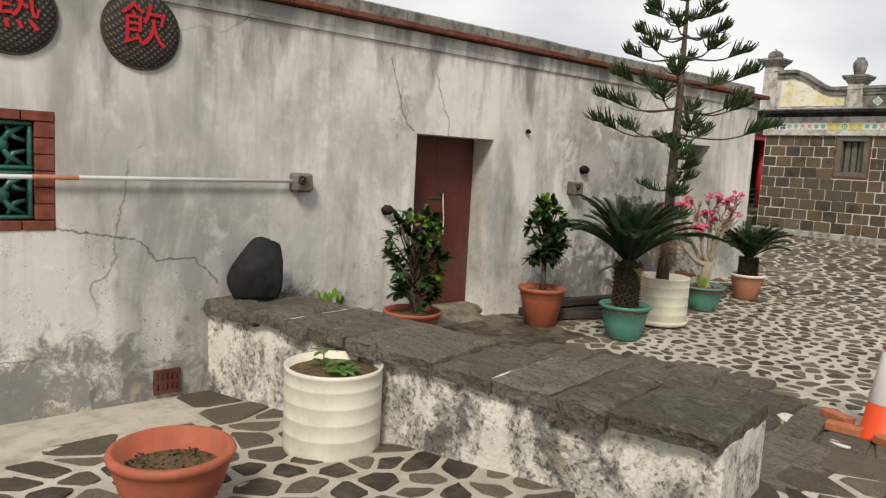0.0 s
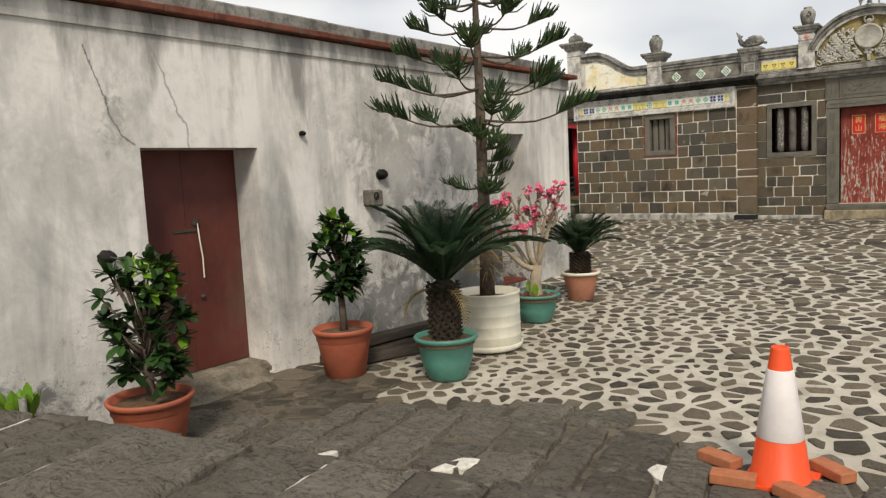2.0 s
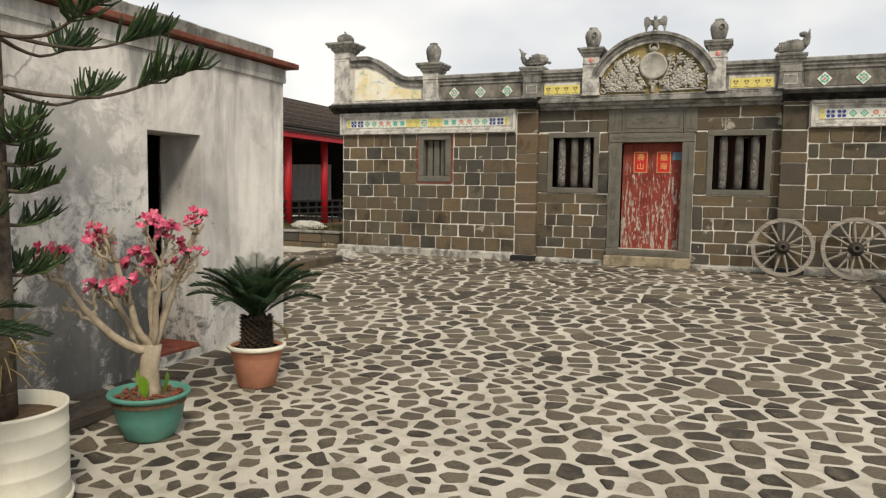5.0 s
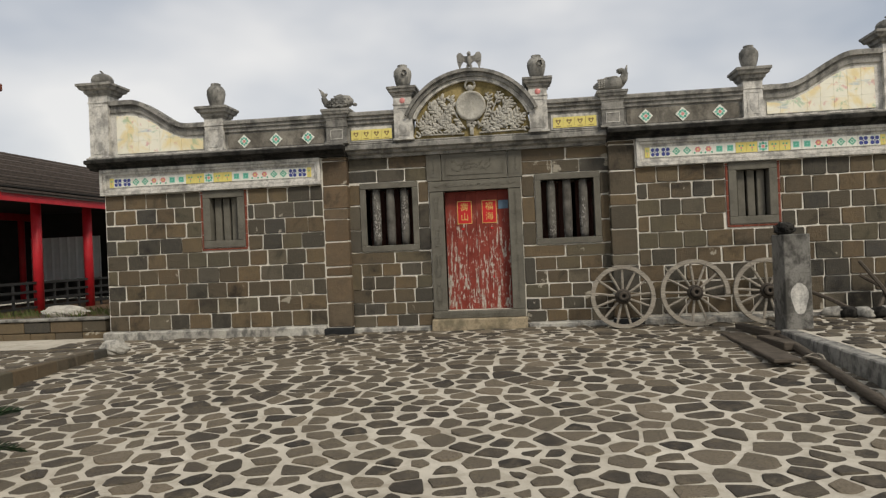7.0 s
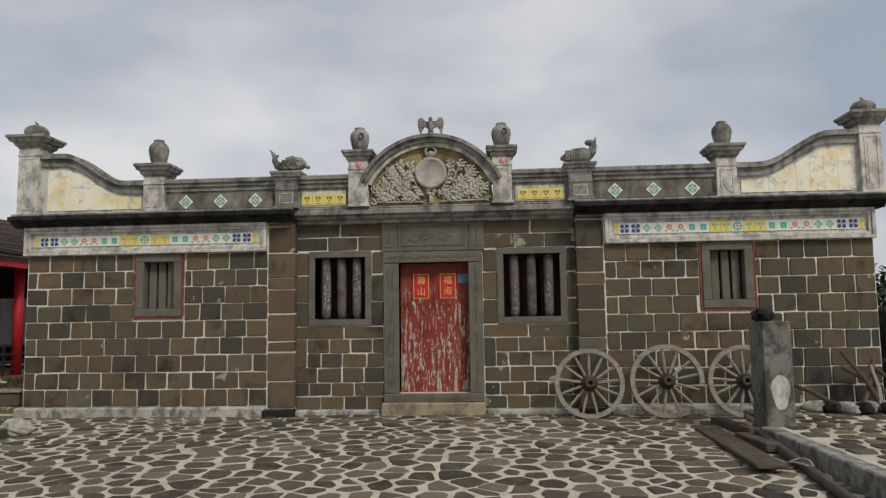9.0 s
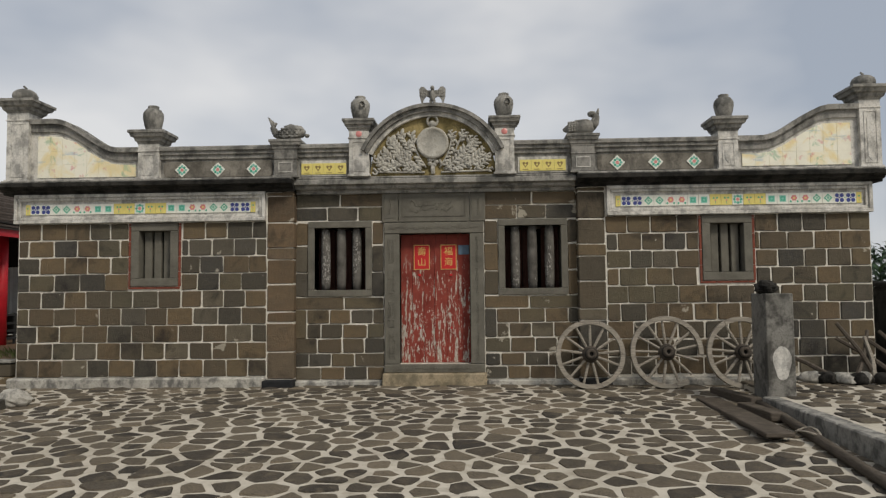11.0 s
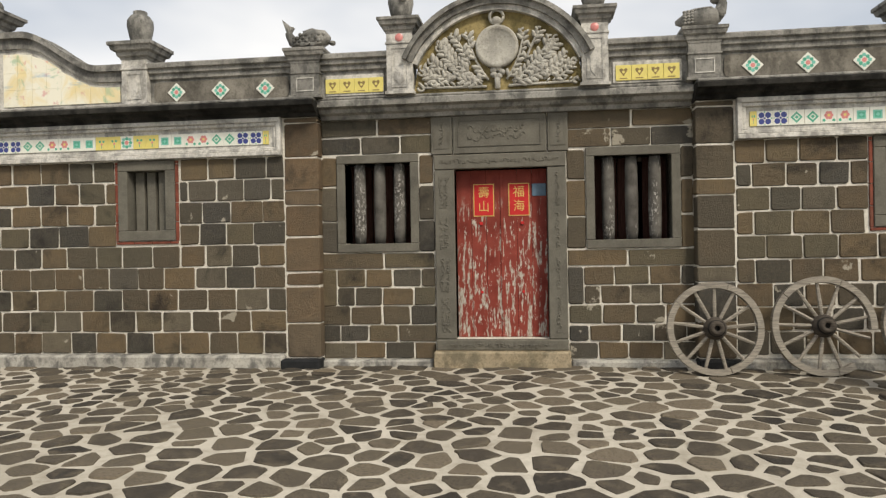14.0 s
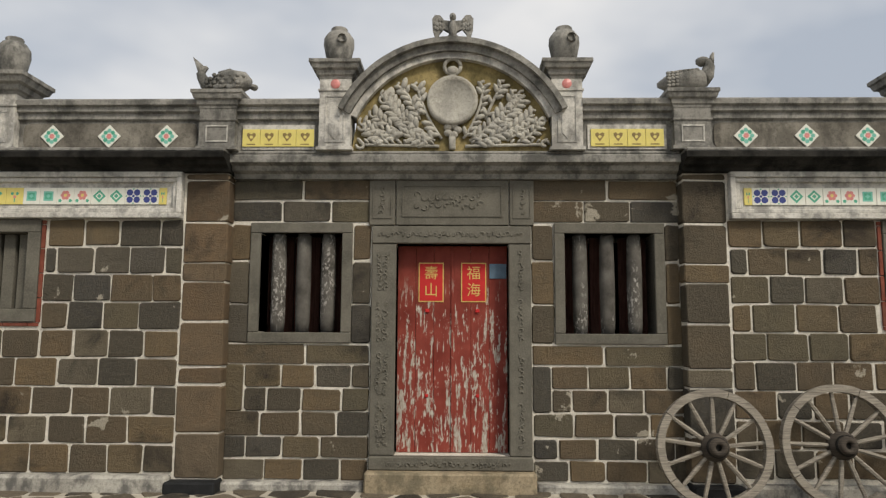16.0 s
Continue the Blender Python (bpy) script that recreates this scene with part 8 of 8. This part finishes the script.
def pave():
    rnd = random.Random(21)
    rng = np.random.default_rng(4)
    pts = []
    cand = np.stack([rng.uniform(-8.4, 2.4, 120000), rng.uniform(-1.0, 18.1, 120000)], 1)
    grid = {}
    for x, y in cand:
        x, y = float(x), float(y)
        if (x < -4.9 and y < 11.7) or (x < -4.45 and y < 11.4 and rnd.random() < 0.75) or (x < -7.15 and y < 16.7) or in_slabs(x, y) or in_ledge(x, y, 0.02) or (x < -3.75 + 0.25 * math.sin(y * 3) and y < 2.6):
            continue
        s = stone_size(x, y) * rnd.uniform(0.5, 1.3) * (1.65 if rnd.random() < 0.05 else 1)
        gx, gy = int(x / 0.5 + 100), int(y / 0.5 + 100)
        ok = True
        for i in (-1, 0, 1):
            for j in (-1, 0, 1):
                for (a, b, t) in grid.get((gx + i, gy + j), ()):
                    if (a - x) ** 2 + 1.6 * (b - y) ** 2 < (0.5 * (s + t)) ** 2 * 0.9:
                        ok = False
                        break
                if not ok:
                    break
            if not ok:
                break
        if ok:
            grid.setdefault((gx, gy), []).append((x, y, s))
            pts.append((x, y, s))
    near, far = [], []
    for x, y, s in pts:
        gx, gy = int(x / 0.5 + 100), int(y / 0.5 + 100)
        nb = sorted(((a - x) ** 2 + (b - y) ** 2, a, b) for i in (-2, -1, 0, 1, 2) for j in (-2, -1, 0, 1, 2) for a, b, t in grid.get((gx + i, gy + j), ()) if (a, b) != (x, y))[:16]
        poly = cell((x, y), [(a, b) for _, a, b in nb], 0.34)
        if len(poly) < 3:
            continue
        gap = 0.026 + 0.1 * max(0, 0.27 - s)
        poly = rounded(inset(poly, gap * rnd.uniform(0.75, 1.5), rnd), 1)
        poly = [p + Vector((noise.noise(Vector((p.x * 14, p.y * 14, 1))), noise.noise(Vector((p.x * 14, p.y * 14, 7))))) * 0.028 for p in poly]
        h = rnd.uniform(0.004, 0.016)
        tilt = (rnd.uniform(-0.04, 0.04), rnd.uniform(-0.04, 0.04))
        (near if -2.6 < x < 0.9 and 6.0 < y < 9.4 else far).append((poly, h, tilt))
    for poly, h, tilt in near[:300]:
        bm = bmesh.new()
        stone_into(bm, poly, ground_z, h, tilt)
        part("cobble", bm, COBBLE, GROUND)
    bm = bmesh.new()
    for poly, h, tilt in far + near[300:]:
        stone_into(bm, poly, ground_z, h, tilt)
    o = part("cobbles", bm, COBBLE_FAR, GROUND)
    tagged(o, "irregular brown basalt cobbles set in mortar", kind="stuff")
    # long narrow slabs, laid in rows behind the ledge
    v = 0.775
    while v < 3.1:
        depth = rnd.uniform(0.82, 1.0)
        u = 0.03
        while u < 5.5:
            w = rnd.uniform(0.24, 0.44)
            off = rnd.uniform(-0.07, 0.07) if v > 0.8 else 0.0
            va, vb = v + off, v + depth + rnd.uniform(-0.04, 0.05)
            sk = rnd.uniform(-0.04, 0.04)
            while vb > va + 0.15:
                p = LEDGE_A + LEDGE_U * (u + w / 2) + LEDGE_N * vb
                if in_slabs(p.x, p.y):
                    break
                vb -= 0.06
            p = LEDGE_A + LEDGE_U * (u + w / 2) + LEDGE_N * ((va + vb) / 2)
            if vb - va > 0.2 and p.x > WX + 0.1 and in_slabs(p.x, p.y):
                cut = va + (vb - va) * rnd.uniform(0.35, 0.65) if rnd.random() < 0.25 and vb - va > 0.6 else vb
                for a, b in ((va, cut), (cut, vb)):
                    if b - a < 0.1:
                        continue
                    g = rnd.uniform(0.006, 0.014)
                    n = max(3, int((b - a) / 0.13))
                    line = [(u + g + sk * i / n, a + g + (b - a - 2 * g) * i / n) for i in range(n + 1)]
                    far_side = [(u + w - g + sk * i / n, a + g + (b - a - 2 * g) * i / n) for i in range(n, -1, -1)]
                    c0 = (u + w / 2, (a + b) / 2)
                    poly = []
                    for k, (uu, vv) in enumerate(far_side[::-1] + line[::-1]):
                        if vv in (a + g, b - g):
                            uu += (c0[0] - uu) * 0.06
                        q = LEDGE_A + LEDGE_U * uu + LEDGE_N * vv
                        q += Vector((noise.noise(Vector((q.x * 7, q.y * 7, 1))), noise.noise(Vector((q.x * 7, q.y * 7, 7))))) * 0.036
                        poly.append(q)
                    bm = bmesh.new()
                    stone_into(bm, poly, ground_z, rnd.uniform(0.016, 0.05), (rnd.uniform(-0.045, 0.045), rnd.uniform(-0.045, 0.045)))
                    part("slab", bm, SLAB, GROUND)
            u += w
        v += depth
    # earth and dirty sand in the joints of the slabs and before the door
    bm = bmesh.new()
    n = 0.11
    for i in range(50):
        for j in range(28):
            x, y = WX + 0.005 + i * n, 3.1 + j * n
            apron = x < -3.75 + 0.3 * noise.noise(Vector((x, y * 2, 0))) and 4.2 < y < 7.0
            if all((in_slabs(x + a, y + b) and not in_ledge(x + a, y + b, -0.04)) or apron for a in (0, n) for b in (0, n)):
                bm.faces.new([bm.verts.new((x + a, y + b, ground_z(x + a, y + b) + 0.003 + 0.006 * abs(noise.noise(Vector((x + a, y + b, 4)) * 5)))) for a, b in ((0, 0), (n, 0), (n, n), (0, n))])
    bmesh.ops.remove_doubles(bm, verts=bm.verts, dist=0.0005)
    tagged(part("joint_earth", bm, JOINT_EARTH, GROUND), "dirty sand and earth between the slabs", kind="stuff")
    # spilled pale mortar
    for (cx, cy, ra, rb, turn) in ((-2.7, 4.5, 0.26, 0.05, 68), (-2.42, 4.96, 0.15, 0.075, 62)):
        bm = bmesh.new()
        poly = []
        for i in range(22):
            a = 2 * math.pi * i / 22
            k = 1 + 0.45 * noise.noise(Vector((math.cos(a) * 1.7, math.sin(a) * 1.7, cx * 5)))
            x, y = ra * k * math.cos(a), rb * k * math.sin(a)
            t = radians(turn)
            poly.append(Vector((cx + x * math.cos(t) - y * math.sin(t), cy + x * math.sin(t) + y * math.cos(t))))
        stone_into(bm, poly, ground_z, 0.043, (0, 0))
        part("mortar_patch", bm, JOINT, GROUND, "pale spilled mortar")


pave()


def pave_raised():
    """Smaller cobbles on the raised walks."""
    rnd = random.Random(77)
    for nm, x0, x1, y0, y1, z in (("right", 2.32, 5.2, 10.5, 17.7, 0.396), ("left", -9.5, -7.3, 12.7, 16.4, 0.383)):
        ps = []
        for _ in range(4000):
            x, y = rnd.uniform(x0, x1), rnd.uniform(y0, y1)
            if all((a - x) ** 2 + (b - y) ** 2 > 0.048 for a, b in ps):
                ps.append((x, y))
        bm = bmesh.new()
        for p in ps:
            nb = sorted(((a - p[0]) ** 2 + (b - p[1]) ** 2, a, b) for a, b in ps if (a, b) != p)[:12]
            poly = cell(p, [(a, b) for _, a, b in nb], 0.16)
            if len(poly) > 2:
                stone_into(bm, rounded(inset(poly, 0.03, rnd), 1), lambda x, y: z, rnd.uniform(0.012, 0.022), (0, 0))
        tagged(part("cobbles_" + nm, bm, COBBLE_FAR), "brown cobbles set in the raised walk", "cobbles", kind="stuff")


pave_raised()
